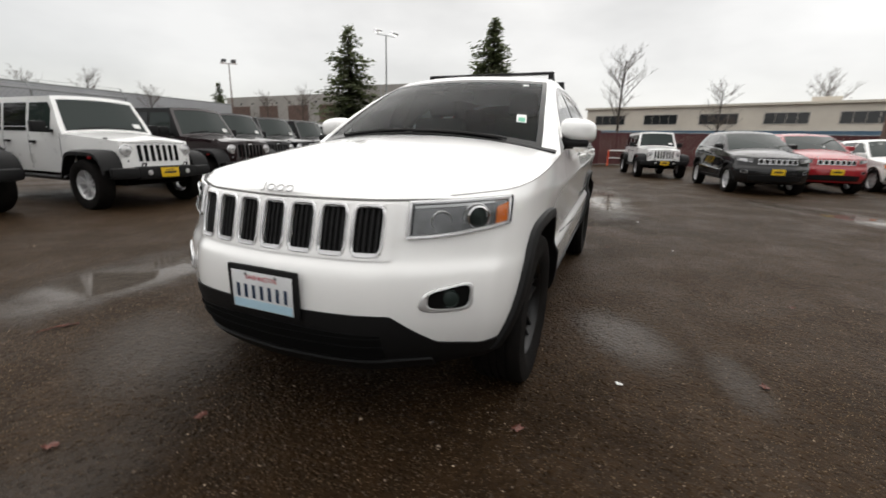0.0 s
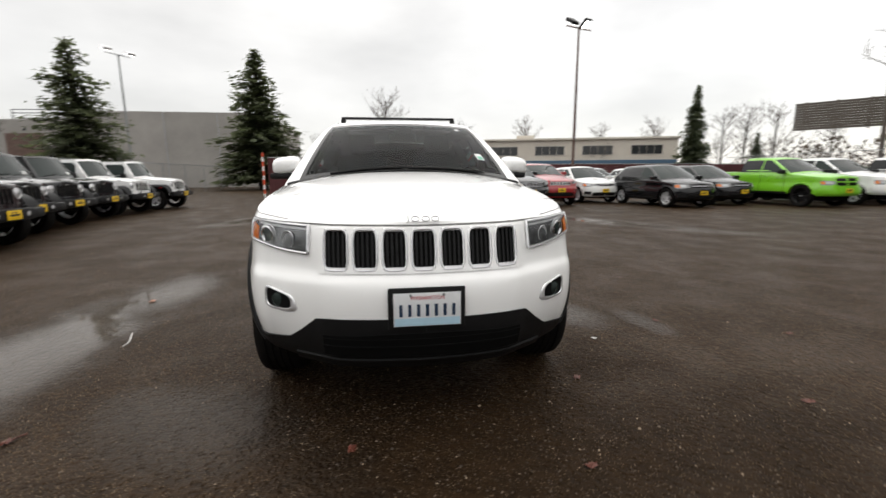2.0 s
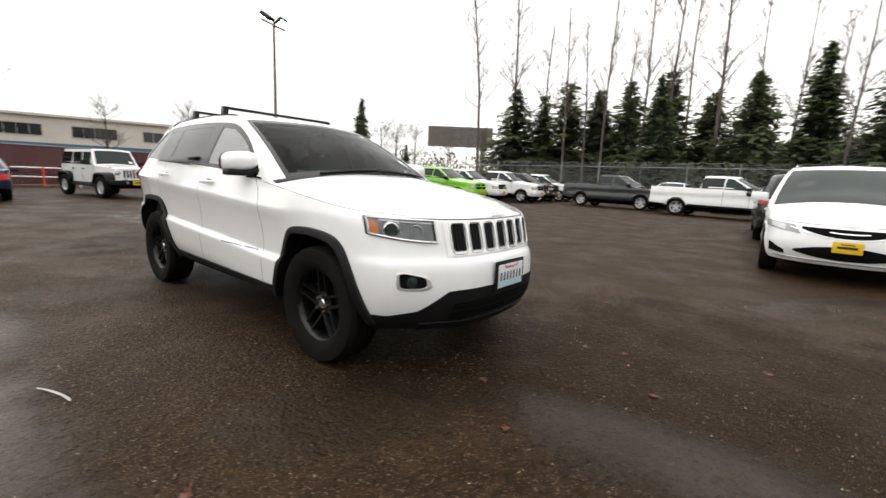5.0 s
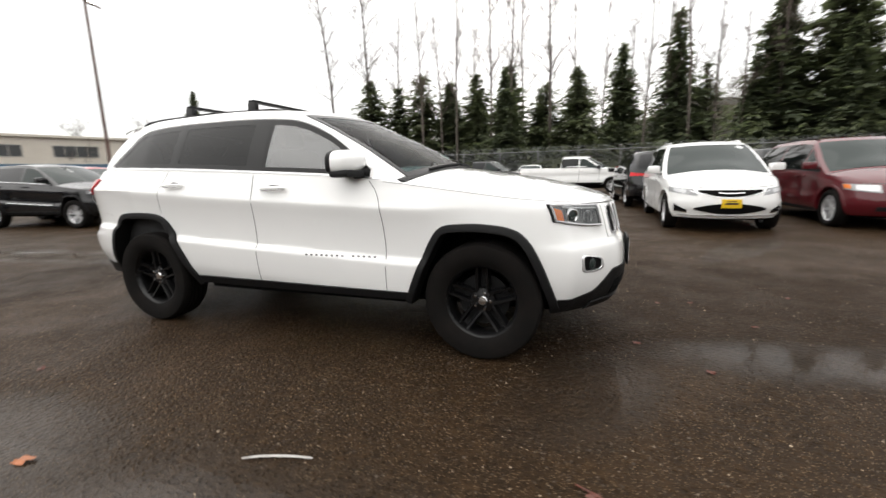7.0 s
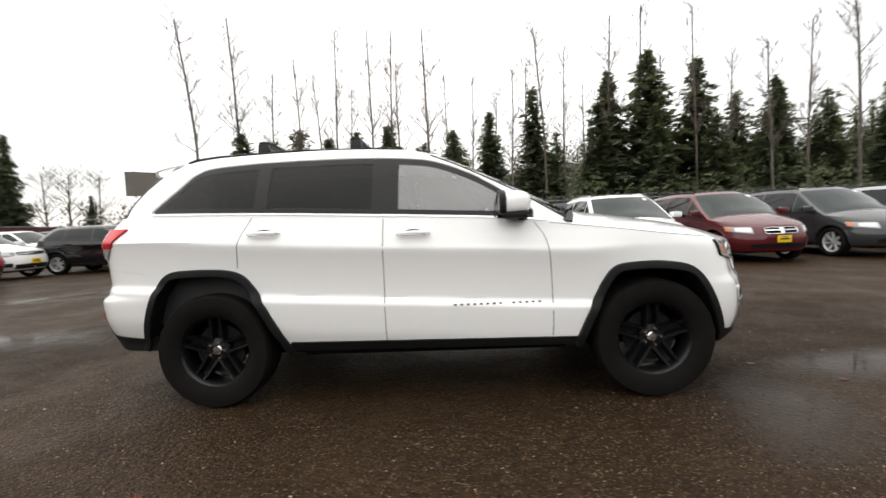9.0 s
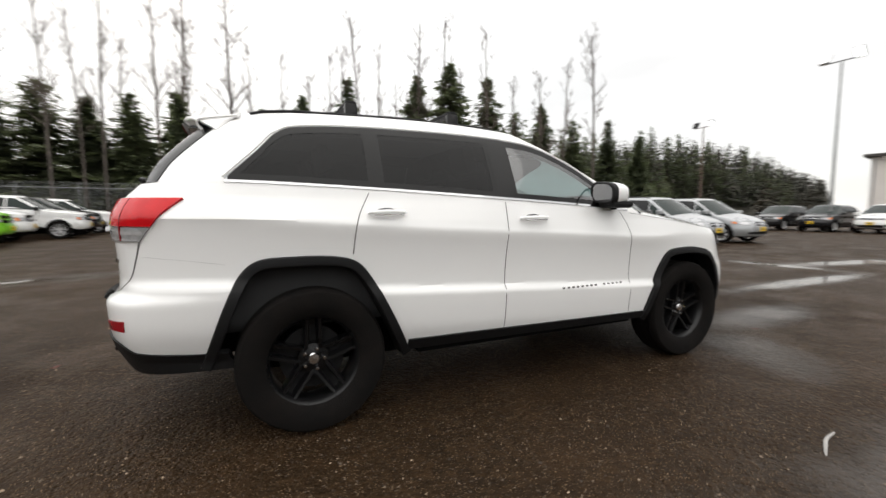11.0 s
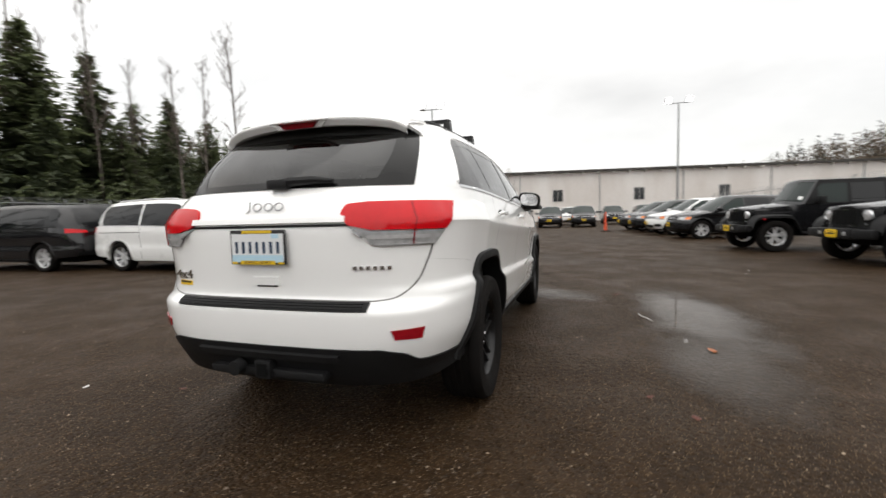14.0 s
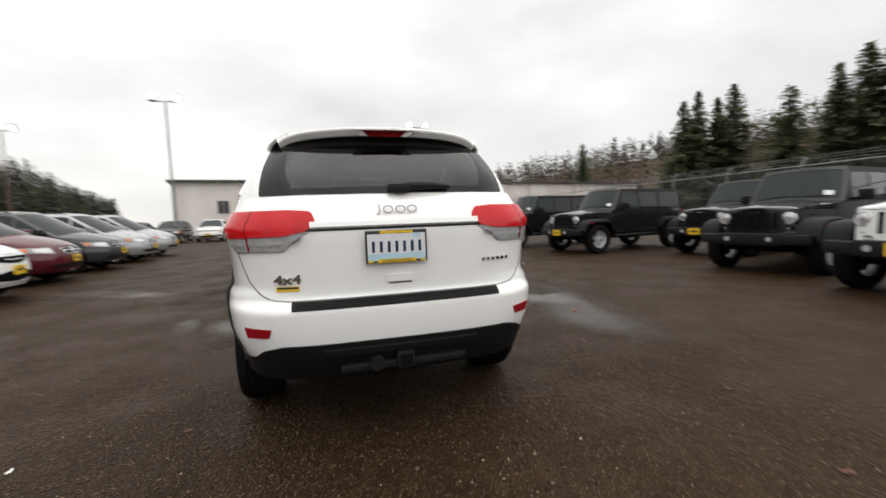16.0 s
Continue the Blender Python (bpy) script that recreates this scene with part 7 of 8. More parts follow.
for y, col in ((4.2, "dark_grey"), (-0.8, "white"), (-4.5, "dark_grey"), (-7.2, "black")):
    park("crossover", col, 37.0, y, 181, {"white": "white crossover before the hall", "black": "black crossover before the hall", "dark_grey": "dark grey crossover before the hall"}[col], "crossover", group="row before the hall")

# ---- the white car ----
hero = thing("suv", "white sport utility car with black wheels and black roof bars", "suv")
hero.matrix_world = pose(0, 0.012, 0, 0, 0, -0.3)
WB, HR = 2.915, 0.385
def hero_holes(x, y, z):
    return abs(y) > 0.6 and in_arch(x, z)


def hero_glass_holes(kind, f, u, x, y, z):
    if kind == "f":
        return f < screen_edge(u) - 0.03 and 0.06 < u < 0.90
    if kind == "r":
        return f < 0.86 and 0.10 < u < 0.78
    if -1.77 < x < 0.72:
        return dlo_bot(x) + 0.03 < z < dlo_top(x) - 0.03 and not (-0.34 < x < -0.19)
    return False


def hero_body_holes(x, y, z):
    if hero_holes(x, y, z):
        return True
    if x > 1.8:
        if abs(y) < 0.475 and 0.79 < z < 0.965:
            return True
        if abs(y) < 0.44 and 0.41 < z < 0.50:
            return True
    return False


M["hero_paint"] = material("white_car_paint_with_road_film", (0.86, 0.86, 0.85), rough=0.26, coat=1.0, var=0.03, mix_scale=1.2, colour2=(0.845, 0.843, 0.834), bump_scale=500, rough_var=0.015)
low, high = shell_meshes(HERO, 60, 130, 52, 60, 26, holes=hero_body_holes, gholes=hero_glass_holes, cowl=0.72, bonnet_rows=26)
part("body", welded("body", low, M["hero_paint"], sharp=30), hero)
part("cabin_shell", welded("cabin_shell", high, M["hero_paint"], sharp=30), hero)
lin_v = [(-0.5 + (x + 0.5) * 0.985, y * 0.975, z - 0.014) for x, y, z in high[0]]
part("cabin_lining", obj_mesh("cabin_lining", lin_v, [q[::-1] for q in high[1]], M["lining"]), hero)
part("underbody", obj_mesh("underbody", *pack(box(-1.7, 1.9, -0.60, 0.60, 0.28, 0.62), box(-2.25, 2.05, -0.60, 0.60, 0.40, 0.62), box(-0.85, 0.9, -0.84, 0.84, 0.33, 0.42)), M["hole"]), hero)
for s in (1, -1):
    L = "left" if s > 0 else "right"
    for outer, inner in ARCHES:
        part("arch_flare", obj_mesh("arch_flare", *arch_ring(HERO, inner, outer, s, lift=0.026), M["trim"]), hero, "black plastic wheel-arch flare")
        back = offset_path(inner, -0.012)
        n_, cx = len(back), (back[0][0] + back[-1][0]) / 2
        P = []
        for x, z in back:
            P += [(x, s * (HERO.side_y(x, max(z, 0.4)) - 0.01), z), (x, s * 0.5, z)]
        lin = pack((P, grid_faces(n_, 2)), ([(x, s * 0.505, z) for x, z in back] + [(cx, s * 0.505, 0.34)], [(k, k + 1, n_) for k in range(n_ - 1)]))
        part("wheel_well", obj_mesh("wheel_well", *lin, M["hole"]), hero)
    for cx in (WB / 2, -WB / 2):
        wheel(hero, (cx, s * 0.80, HR), HR, 0.236, 0.255, "rim_black", s, WHEELS, nuts="chrome", fat=True)
    # glass with a black printed rim, and the pillars between
    for x0, x1, mat in ((-0.205, 0.70, "glass_door"), (-1.085, -0.325, "glass_side"), (-1.835, -1.115, "glass_side")):
        part("side_glass", obj_mesh("side_glass", *side_patch(HERO, x0, x1, dlo_bot, dlo_top, s, 26, 8, off=0.002), M[mat]), hero, "clear front door glass" if mat == "glass_door" else "dark privacy glass")
        for lo, hi in ((dlo_bot, lambda x: min(dlo_bot(x) + 0.035, dlo_top(x))), (lambda x: max(dlo_top(x) - 0.04, dlo_bot(x)), dlo_top)):
            part("glass_rim", obj_mesh("glass_rim", *side_patch(HERO, x0, x1, lo, hi, s, 30, 3, off=0.0035, skirt=0.03), M["gloss_black"]), hero)
        for xa, xb in ((x0, x0 + 0.03), (x1 - 0.03, x1)):
            part("glass_rim", obj_mesh("glass_rim", *side_patch(HERO, xa, xb, dlo_bot, dlo_top, s, 3, 8, off=0.0035, skirt=0.03), M["gloss_black"]), hero)
    part("rear_pillar", obj_mesh("rear_pillar", *side_patch(HERO, -1.122, -1.078, dlo_bot, dlo_top, s, 4, 10, off=0.004), M["gloss_black"]), hero)
    part("door_pillar", obj_mesh("door_pillar", *side_patch(HERO, -0.33, -0.20, dlo_bot, dlo_top, s, 5, 10, off=0.005), M["gloss_black"]), hero, "gloss black door pillar")
    part("window_trim", obj_mesh("window_trim", *side_patch(HERO, -1.85, 0.78, lambda x: dlo_bot(x) - 0.010, lambda x: dlo_bot(x) + 0.002, s, 60, 2, off=0.006), M["chrome"]), hero, "thin bright window trim")
    # bright frame up the rear edge and along the top of the glass
    R_ = [(x, dlo_top(x) + 0.010) for x in np.linspace(-1.845, 0.70, 90)]
    part("window_frame", obj_mesh("window_frame", *tube([(x - (0.012 if x < -1.6 else 0), s * (HERO.side_y(x, z) + 0.004), z) for x, z in R_], 0.0065, 6), M["hero_paint"]), hero, "white frame round the side windows")
    part("window_frame", obj_mesh("window_frame", *tube([(x - (0.004 if x < -1.6 else 0), s * (HERO.side_y(x, z) + 0.006), z - 0.008) for x, z in R_], 0.004, 6), M["satin"]), hero, "thin bright window trim")
    # seams
    for pts in ([(0.80, 0.40), (0.805, 0.7), (0.79, 0.95), (0.76, 1.08), (0.70, 1.17)], [(-0.285, 0.40), (-0.285, 0.8), (-0.275, 1.23)], [(-1.150, 1.27), (-1.225, 1.12), (-1.248, 0.945)], [(-2.20, 0.958), (-2.0, 0.936), (-1.86, 0.915)]):
        C = spline(pts, 26)
        V = []
        for x, z in C:
            for dx, o in ((-0.003, 0.0008), (0.003, 0.0008)):
                V.append((x + dx, s * (HERO.side_y(x + dx, z) + o), z))
        part("door_seam", obj_mesh("door_seam", V, grid_faces(26, 2, flip=(s < 0)), M["seam"]), hero)
    part("bonnet_seam", obj_mesh("bonnet_seam", *side_patch(HERO, 0.80, 2.02, lambda x: float(HERO.belt(x)) - 0.005, lambda x: float(HERO.belt(x)) - 0.002, s, 40, 2, off=0.0010), M["seam"]), hero)
    # sill strip and its lettering, drawn as plain bars
    part("sill_strip", obj_mesh("sill_strip", *side_patch(HERO, -0.93, 0.965, const(0.372), lambda x: 0.428 - 0.006 * x, s, 20, 4, off=0.012, skirt=0.05), M["trim"]), hero, "black plastic sill strip")
    for k in range(14):
        if k == 5:
            continue
        x = 0.72 - k * 0.042
        z = 0.655
        b = part("badge_bar", obj_mesh("badge_bar", *box(-0.009, 0.009, -0.002, 0.002, -0.006, 0.006), M["seam"], smooth=False), hero)
        b.matrix_basis = pose(x, s * (HERO.side_y(x, z) + 0.002), z)
    # handles
    for x, z in ((-0.08, 1.13), (-1.06, 1.165)):
        y = HERO.side_y(x, z)
        # flat black disc puts the hollow's shade behind the handle
        part("handle_cup", obj_mesh("handle_cup", *moved(lathe([(0.0, 0.0012), (0.055, 0.001), (0.06, 0.0)], 20), Matrix.Translation((x, s * y, z)) @ Matrix.Diagonal((1.1, s, 0.42, 1))), M["trim"]), hero)
        h = part("door_handle", obj_mesh("door_handle", *tube([(x - 0.105, s * (y + 0.012), z - 0.004), (x - 0.085, s * (y + 0.032), z), (x, s * (y + 0.040), z + 0.003), (x + 0.085, s * (y + 0.032), z + 0.002), (x + 0.105, s * (y + 0.010), z)], [0.008, 0.013, 0.014, 0.013, 0.008], 10), M["hero_paint"]), hero)
        part("chrome_strip", obj_mesh("chrome_strip", *tube([(x - 0.08, s * (y + 0.043), z - 0.012), (x, s * (y + 0.051), z - 0.010), (x + 0.08, s * (y + 0.043), z - 0.010)], 0.004, 6), M["chrome"]), h)
    # wing mirror
    def mirror_loop(x, k, dy=0.0):
        # a rounded section of the housing, lower at its outer end
        out = []
        for q in range(28):
            c_, s_ = math.cos(2 * math.pi * q / 28), math.sin(2 * math.pi * q / 28)
            m_ = (abs(c_) ** 3.2 + abs(s_) ** 3.2) ** (-1 / 3.2)
            out.append((x, s * (0.950 + dy + 0.112 * k * c_ * m_), 1.300 + 0.076 * k * s_ * m_ - 0.012 * c_ * m_ * k))
        return out
    rows_ = ((0.488, 0.86, 0.0), (0.482, 0.96, 0.0), (0.500, 1.0, 0.0), (0.550, 1.0, 0.0), (0.600, 0.95, -0.004), (0.640, 0.82, -0.012), (0.664, 0.60, -0.022), (0.674, 0.30, -0.03), (0.676, 0.02, -0.03))
    mi = part("wing_mirror", obj_mesh("wing_mirror", [v for r_ in rows_ for v in mirror_loop(*r_)], grid_faces(len(rows_), 28, loop=True, flip=(s < 0)), M["hero_paint"]), hero, "white wing mirror with a black foot")
    part("mirror_foot", obj_mesh("mirror_foot", *pack(moved(box(-0.075, 0.085, -0.115, 0.075, -0.026, 0.022, 0.02), pose(0.575, s * 0.945, 1.222, 0, 0, s * 8)), tube([(0.61, s * 0.93, 1.215), (0.64, s * 0.87, 1.222), (0.68, s * 0.83, 1.225)], [0.032, 0.038, 0.048], 10)), M["trim"]), mi)
    part("mirror_bezel", obj_mesh("mirror_bezel", [v for x_, k_ in ((0.470, 0.80), (0.468, 0.90), (0.474, 0.985), (0.505, 1.012), (0.515, 0.99)) for v in mirror_loop(x_, k_)], grid_faces(5, 28, loop=True, flip=(s < 0)), M["trim"]), mi, "black mirror bezel")
    part("mirror_glass", obj_mesh("mirror_glass", mirror_loop(0.473, 0.84), [tuple(range(28))], M["chrome"], smooth=False), mi)
    # headlight
    HT, HB = (lambda a: 0.984 + 0.018 * a), (lambda a: 0.858 + 0.052 * a ** 1.4)
    hl = part("headlight", obj_mesh("headlight", *ring_patch(HERO, 0.337, 0.672, HB, HT, s, nu=30, nv=8, off=0.003, skirt=0.01), M["lamp_dark"]), hero, "clear headlight with an amber corner reflector")

    def lamp_at(tt, z, lift=0.0):
        d, f = np.interp(tt * 119, np.arange(120), HERO.pf[:, 0]), np.interp(tt * 119, np.arange(120), HERO.pf[:, 1])
        return Vector((float(HERO.xf(z)) - d + lift, s * (f * float(HERO.width(2.2, z)) + lift * 0.6), z))

    def rim_line(t, r=0.006):
        q = t * 4
        a, b = (q, 0) if q < 1 else ((1, q - 1) if q < 2 else ((3 - q, 1) if q < 3 else (0, 4 - q)))
        return tuple(lamp_at(0.337 + (0.672 - 0.337) * a, HB(a) * (1 - b) + HT(a) * b, 0.008))
    part("lamp_bezel", obj_mesh("lamp_bezel", *outline_bar(rim_line, 0.008, 64), M["satin"]), hl, "chrome bezel")
    part("bezel_joint", obj_mesh("bezel_joint", *outline_bar(lambda t: tuple(Vector(rim_line(t)) * 0.9992 + Vector((-0.012, s * 0.004, 0.001))), 0.009, 64), M["trim"]), hl)
    # bright round bowls: a large one for the projector, a smaller one inboard
    for tt_, zz_, rb_ in ((0.540, 0.928, 0.054), (0.425, 0.916, 0.040)):
        m_ = Matrix.Translation(lamp_at(tt_, zz_, -0.004)) @ pose(0, 0, 0, 0, 0, s * 38)
        part("bowl", obj_mesh("bowl", *moved(lathe([(rb_ * 0.55, -0.010), (rb_ * 0.8, 0.004), (rb_, 0.014), (rb_ * 1.06, 0.010)], 28, "x"), m_), M["lamp_silver"]), hl, "bright reflector bowl")
    part("rib", obj_mesh("rib", *ring_patch(HERO, 0.350, 0.605, lambda a: HT(a) - 0.024, lambda a: HT(a) - 0.014, s, nu=18, nv=2, off=0.010, skirt=0.005), M["lamp_silver"]), hl)
    part("reflector", obj_mesh("reflector", *ring_patch(HERO, 0.618, 0.669, lambda a: HB(0.84 + 0.16 * a) + 0.006, lambda a: HT(1) - 0.016 - 0.02 * (1 - a), s, nu=8, nv=5, off=0.009), M["lamp_orange"]), hl, "amber corner reflector")
    rr, c = 0.044, lamp_at(0.545, 0.930, -0.002)
    tilt = Matrix.Translation(c) @ pose(0, 0, 0, 0, 0, s * 40)
    pr = part("projector", obj_mesh("projector", *moved(lathe([(0.0, 0.018), (rr * 0.4, 0.016), (rr * 0.72, 0.012), (rr * 0.8, 0.006)], 24, "x"), tilt), M["glass_mid"]), hl, "projector lens")
    part("projector_ring", obj_mesh("projector_ring", *moved(lathe([(rr * 0.74, 0.010), (rr * 0.9, 0.018), (rr * 1.05, 0.015), (rr * 1.1, 0.0)], 28, "x"), tilt), M["chrome"]), hl)
    part("lens", obj_mesh("lens", *ring_patch(HERO, 0.338, 0.671, HB, HT, s, nu=26, nv=8, off=0.015, skirt=0.002), M["glass_lens"]), hl)
    # fog lamp: a flat near-black disc paints the dark of its scoop
    def fog_point(q, r, lift=0.0):
        cy, cz = math.cos(q), math.sin(q)
        m_ = (abs(cy) ** 4 + abs(cz) ** 4) ** (-1 / 4)
        tt = 0.482 + 0.072 * r * cy * m_
        z = 0.632 + r * cz * m_ * (0.043 + 0.008 * cy * m_) + 0.009 * cy * r
        return tuple(lamp_at(tt, z, lift))
    V = [fog_point(2 * math.pi * k / 40, r, 0.004) for r in (1.0, 0.7, 0.4, 0.02) for k in range(40)]
    fg = part("fog_lamp", obj_mesh("fog_lamp", V, grid_faces(4, 40, loop=True), M["hole"]), hero, "round fog lamp in a chrome-edged recess")
    c = Vector(fog_point(0, 0.0)) + Vector((0.0, 0, -0.002))
    part("lens", obj_mesh("lens", *moved(lathe([(0.0, 0.012), (0.022, 0.010), (0.030, 0.006), (0.034, 0.008), (0.036, 0.0)], 22, "x"), Matrix.Translation(c) @ pose(0, 0, 0, 0, 0, s * 30)), M["glass_mid"]), fg)
    V = []
    for k in range(48):
        q = 2 * math.pi * k / 48
        wd_ = 0.13 + 0.20 * max(0.0, 0.25 - 0.30 * math.cos(q) - 0.75 * math.sin(q))
        V += [fog_point(q, 0.93, 0.003), fog_point(q, 0.98, 0.008), fog_point(q, 1.0 + wd_ * 0.6, 0.007), fog_point(q, 1.0 + wd_, 0.001)]
    part("chrome_rim", obj_mesh("chrome_rim", V, [tuple((i_ * 4 + j_) % 192 for i_, j_ in ((k, b), (k + 1, b), (k + 1, b + 1), (k, b + 1))) for k in range(48) for b in range(3)], M["satin"]), fg)
    # tail light: red above, clear below, round the corner
    RT0, RT1 = 0.168, 0.745
    def inner_round(a):
        return max(0.0, 1 - a / 0.045) ** 2
    tl = part("tail_light", obj_mesh("tail_light", *ring_patch(HERO, RT0, RT1, lambda a: 1.126 - 0.024 * min(1, a * 5.0) + 0.012 * inner_round(a), lambda a: 1.216 + 0.010 * min(1, a * 6) - 0.040 * inner_round(a), s, rear=True, nu=90, nv=8, off=0.014, skirt=0.03, lean0=-0.01, lean1=0.085), M["lamp_red"]), hero, "red tail light with a clear lower band")
    cb = part("clear_band", obj_mesh("clear_band", *ring_patch(HERO, RT0 + 0.01, RT1 - 0.085, lambda a: 1.088 - 0.058 * min(1, a * 6.5), lambda a: 1.123 - 0.024 * min(1, a * 5.0), s, rear=True, nu=36, nv=5, off=0.010, skirt=0.03, lean0=-0.05, lean1=0.06), M["lamp_tail_grey"]), tl, "clear reversing band")
    part("bright_strip", obj_mesh("bright_strip", *ring_patch(HERO, RT0 + 0.09, RT1 - 0.12, const(1.062), const(1.080), s, rear=True, nu=30, nv=3, off=0.0125, skirt=0.02), M["lamp_clear"]), cb)
    part("bright_strip", obj_mesh("bright_strip", *ring_patch(HERO, RT0 + 0.13, RT1 - 0.15, const(1.036), const(1.042), s, rear=True, nu=30, nv=3, off=0.0125, skirt=0.02), M["lamp_clear"]), cb)
    part("lamp_joint", obj_mesh("lamp_joint", *ring_patch(HERO, 0.475, 0.482, const(1.035), const(1.226), s, rear=True, nu=2, nv=8, off=0.0155, skirt=0.02), M["lamp_dark_red"]), tl)
    # tailgate seam, reflector
    G = []
    for y, z in spline([(0.80, 1.03), (0.775, 0.95), (0.735, 0.86), (0.66, 0.795), (0.56, 0.777)], 30):
        for q in (-0.0025, 0.0025):
            G.append((float(HERO.rear(y + q, z - q)) - 0.0012, s * (y + q), z - q))
    part("tailgate_seam", obj_mesh("tailgate_seam", G, grid_faces(30, 2, flip=(s > 0)), M["seam"]), hero)
    part("rear_reflector", obj_mesh("rear_reflector", *ring_patch(HERO, 0.365, 0.545, lambda a: 0.606, lambda a: 0.650 + 0.008 * a, s, rear=True, nu=12, nv=4, off=0.006, lean0=-0.025, lean1=0.012), M["lamp_mid_red"]), hero, "dark red reflector")
    # roof rail
    part("roof_rail", obj_mesh("roof_rail", *tube([(-0.10, s * 0.605, 1.690), (-0.18, s * 0.602, 1.716), (-0.3, s * 0.602, 1.733), (-0.9, s * 0.602, 1.744), (-1.5, s * 0.597, 1.727), (-1.66, s * 0.59, 1.712), (-1.72, s * 0.59, 1.692)], [0.012, 0.011, 0.010, 0.010, 0.010, 0.011, 0.012], 8), M["trim"]), hero, "thin black roof rail")
    part("sun_visor", obj_mesh("sun_visor", *moved(box(-0.07, 0.07, -0.17, 0.17, -0.01, 0.01, 0.008), pose(0.02, s * 0.30, 1.645, 0, 15, 0)), M["headliner"]), hero)
    # seats
    for x0 in (-0.18,):
        st = part("front_seat", obj_mesh("front_seat", *pack(box(-0.10, 0.42, s * 0.38 - 0.25, s * 0.38 + 0.25, 0.62, 0.84, 0.06), moved(box(-0.07, 0.07, -0.25, 0.25, 0, 0.62, 0.06), pose(-0.14, s * 0.38, 0.82, 0, -14, 0))), M["seat"]), hero, "black cloth front seat")
        part("headrest", obj_mesh("headrest", *moved(box(-0.05, 0.05, -0.13, 0.13, 0, 0.2, 0.05), pose(-0.30, s * 0.38, 1.44, 0, -14, 0)), M["seat"]), st)
part("rear_bench", obj_mesh("rear_bench", *pack(box(-1.15, -0.65, -0.62, 0.62, 0.62, 0.86, 0.06), moved(box(-0.07, 0.07, -0.62, 0.62, 0, 0.6, 0.06), pose(-1.12, 0, 0.84, 0, -16, 0)), *[moved(box(-0.04, 0.04, -0.12, 0.12, 0, 0.16, 0.04), pose(-1.3, y, 1.42, 0, -14, 0)) for y in (-0.4, 0.4)]), M["seat"]), hero, "black rear bench")
part("dashboard", obj_mesh("dashboard", *pack(moved(box(-0.20, 0.25, -0.76, 0.76, -0.14, 0.12, 0.08), pose(0.70, 0, 1.06, 0, 10, 0)), box(0.55, 0.95, -0.7, 0.7, 0.55, 1.0)), M["seat"]), hero)
part("cabin_tub", obj_mesh("cabin_tub", *pack(box(-2.0, 0.8, -0.80, 0.80, 0.56, 0.60), box(-2.0, 0.75, 0.78, 0.80, 0.56, 1.17), box(-2.0, 0.75, -0.80, -0.78, 0.56, 1.17)), M["seat"]), hero)
part("headliner", obj_mesh("headliner", *pack(box(-1.75, -0.27, -0.52, 0.52, 1.660, 1.685, 0.01)), M["headliner"]), hero)
sw = part("steering_wheel", obj_mesh("steering_wheel", *moved(outline_bar(lambda t: (0, 0.185 * math.cos(6.283 * t), 0.185 * math.sin(6.283 * t)), 0.016, 36, 8), pose(0.38, 0.38, 1.06, 0, -24, 0)), M["seat"]), hero, "black steering wheel")
part("hub", obj_mesh("hub", *moved(pack(box(-0.03, 0.02, -0.17, 0.17, -0.025, 0.025, 0.01), box(-0.03, 0.03, -0.06, 0.06, -0.07, 0.06, 0.02)), pose(0.38, 0.38, 1.06, 0, -24, 0)), M["seat"]), sw)
part("rear_view_mirror", obj_mesh("rear_view_mirror", *pack(moved(box(-0.015, 0.015, -0.12, 0.12, -0.035, 0.035, 0.014), pose(0.27, 0, 1.555)), tube([(0.275, 0, 1.56), (0.262, 0, 1.60)], 0.012, 6)), M["trim"]), hero)
# windscreen with its black printed border
part("windscreen", obj_mesh("windscreen", *patch(lambda a, c: HERO.screen((2 * a - 1) * screen_edge(0.03 + 0.90 * c), 0.03 + 0.90 * c), 40, 30, off=0.003, skirt=0.006), M["glass_clear"]), hero, "clear windscreen")
for fa, fb, ua, ub in ((-1, 1, 0.02, 0.085), (-1, 1, 0.885, 0.93), (-1, -0.955, 0.02, 0.93), (0.955, 1, 0.02, 0.93)):
    part("screen_border", obj_mesh("screen_border", *patch(lambda a, c: HERO.screen((fa + (fb - fa) * a) * screen_edge(ua + (ub - ua) * c), ua + (ub - ua) * c), 40, 30, off=0.006, skirt=0.02), M["gloss_black"]), hero)
part("mirror_patch", obj_mesh("mirror_patch", *patch(lambda a, c: HERO.screen(-0.10 + 0.2 * a, 0.76 + 0.13 * c), 6, 5, off=-0.004, skirt=0.002), M["gloss_black"]), hero)
part("service_sticker", obj_mesh("service_sticker", *patch(lambda a, c: HERO.screen(0.70 + 0.075 * a, 0.33 + 0.11 * c), 3, 3, off=0.0035, skirt=0.001), M["paper"]), hero, "white and green windscreen sticker")
part("green_sticker", obj_mesh("green_sticker", *patch(lambda a, c: HERO.screen(0.715 + 0.05 * a, 0.34 + 0.055 * c), 3, 3, off=0.0045, skirt=0.001), M["sticker_green"]), hero)
part("bar_code_label", obj_mesh("bar_code_label", *patch(lambda a, c: HERO.screen(0.70 + 0.06 * a, 0.85 + 0.02 * c), 3, 3, off=0.0035, skirt=0.001), M["paper"]), hero)
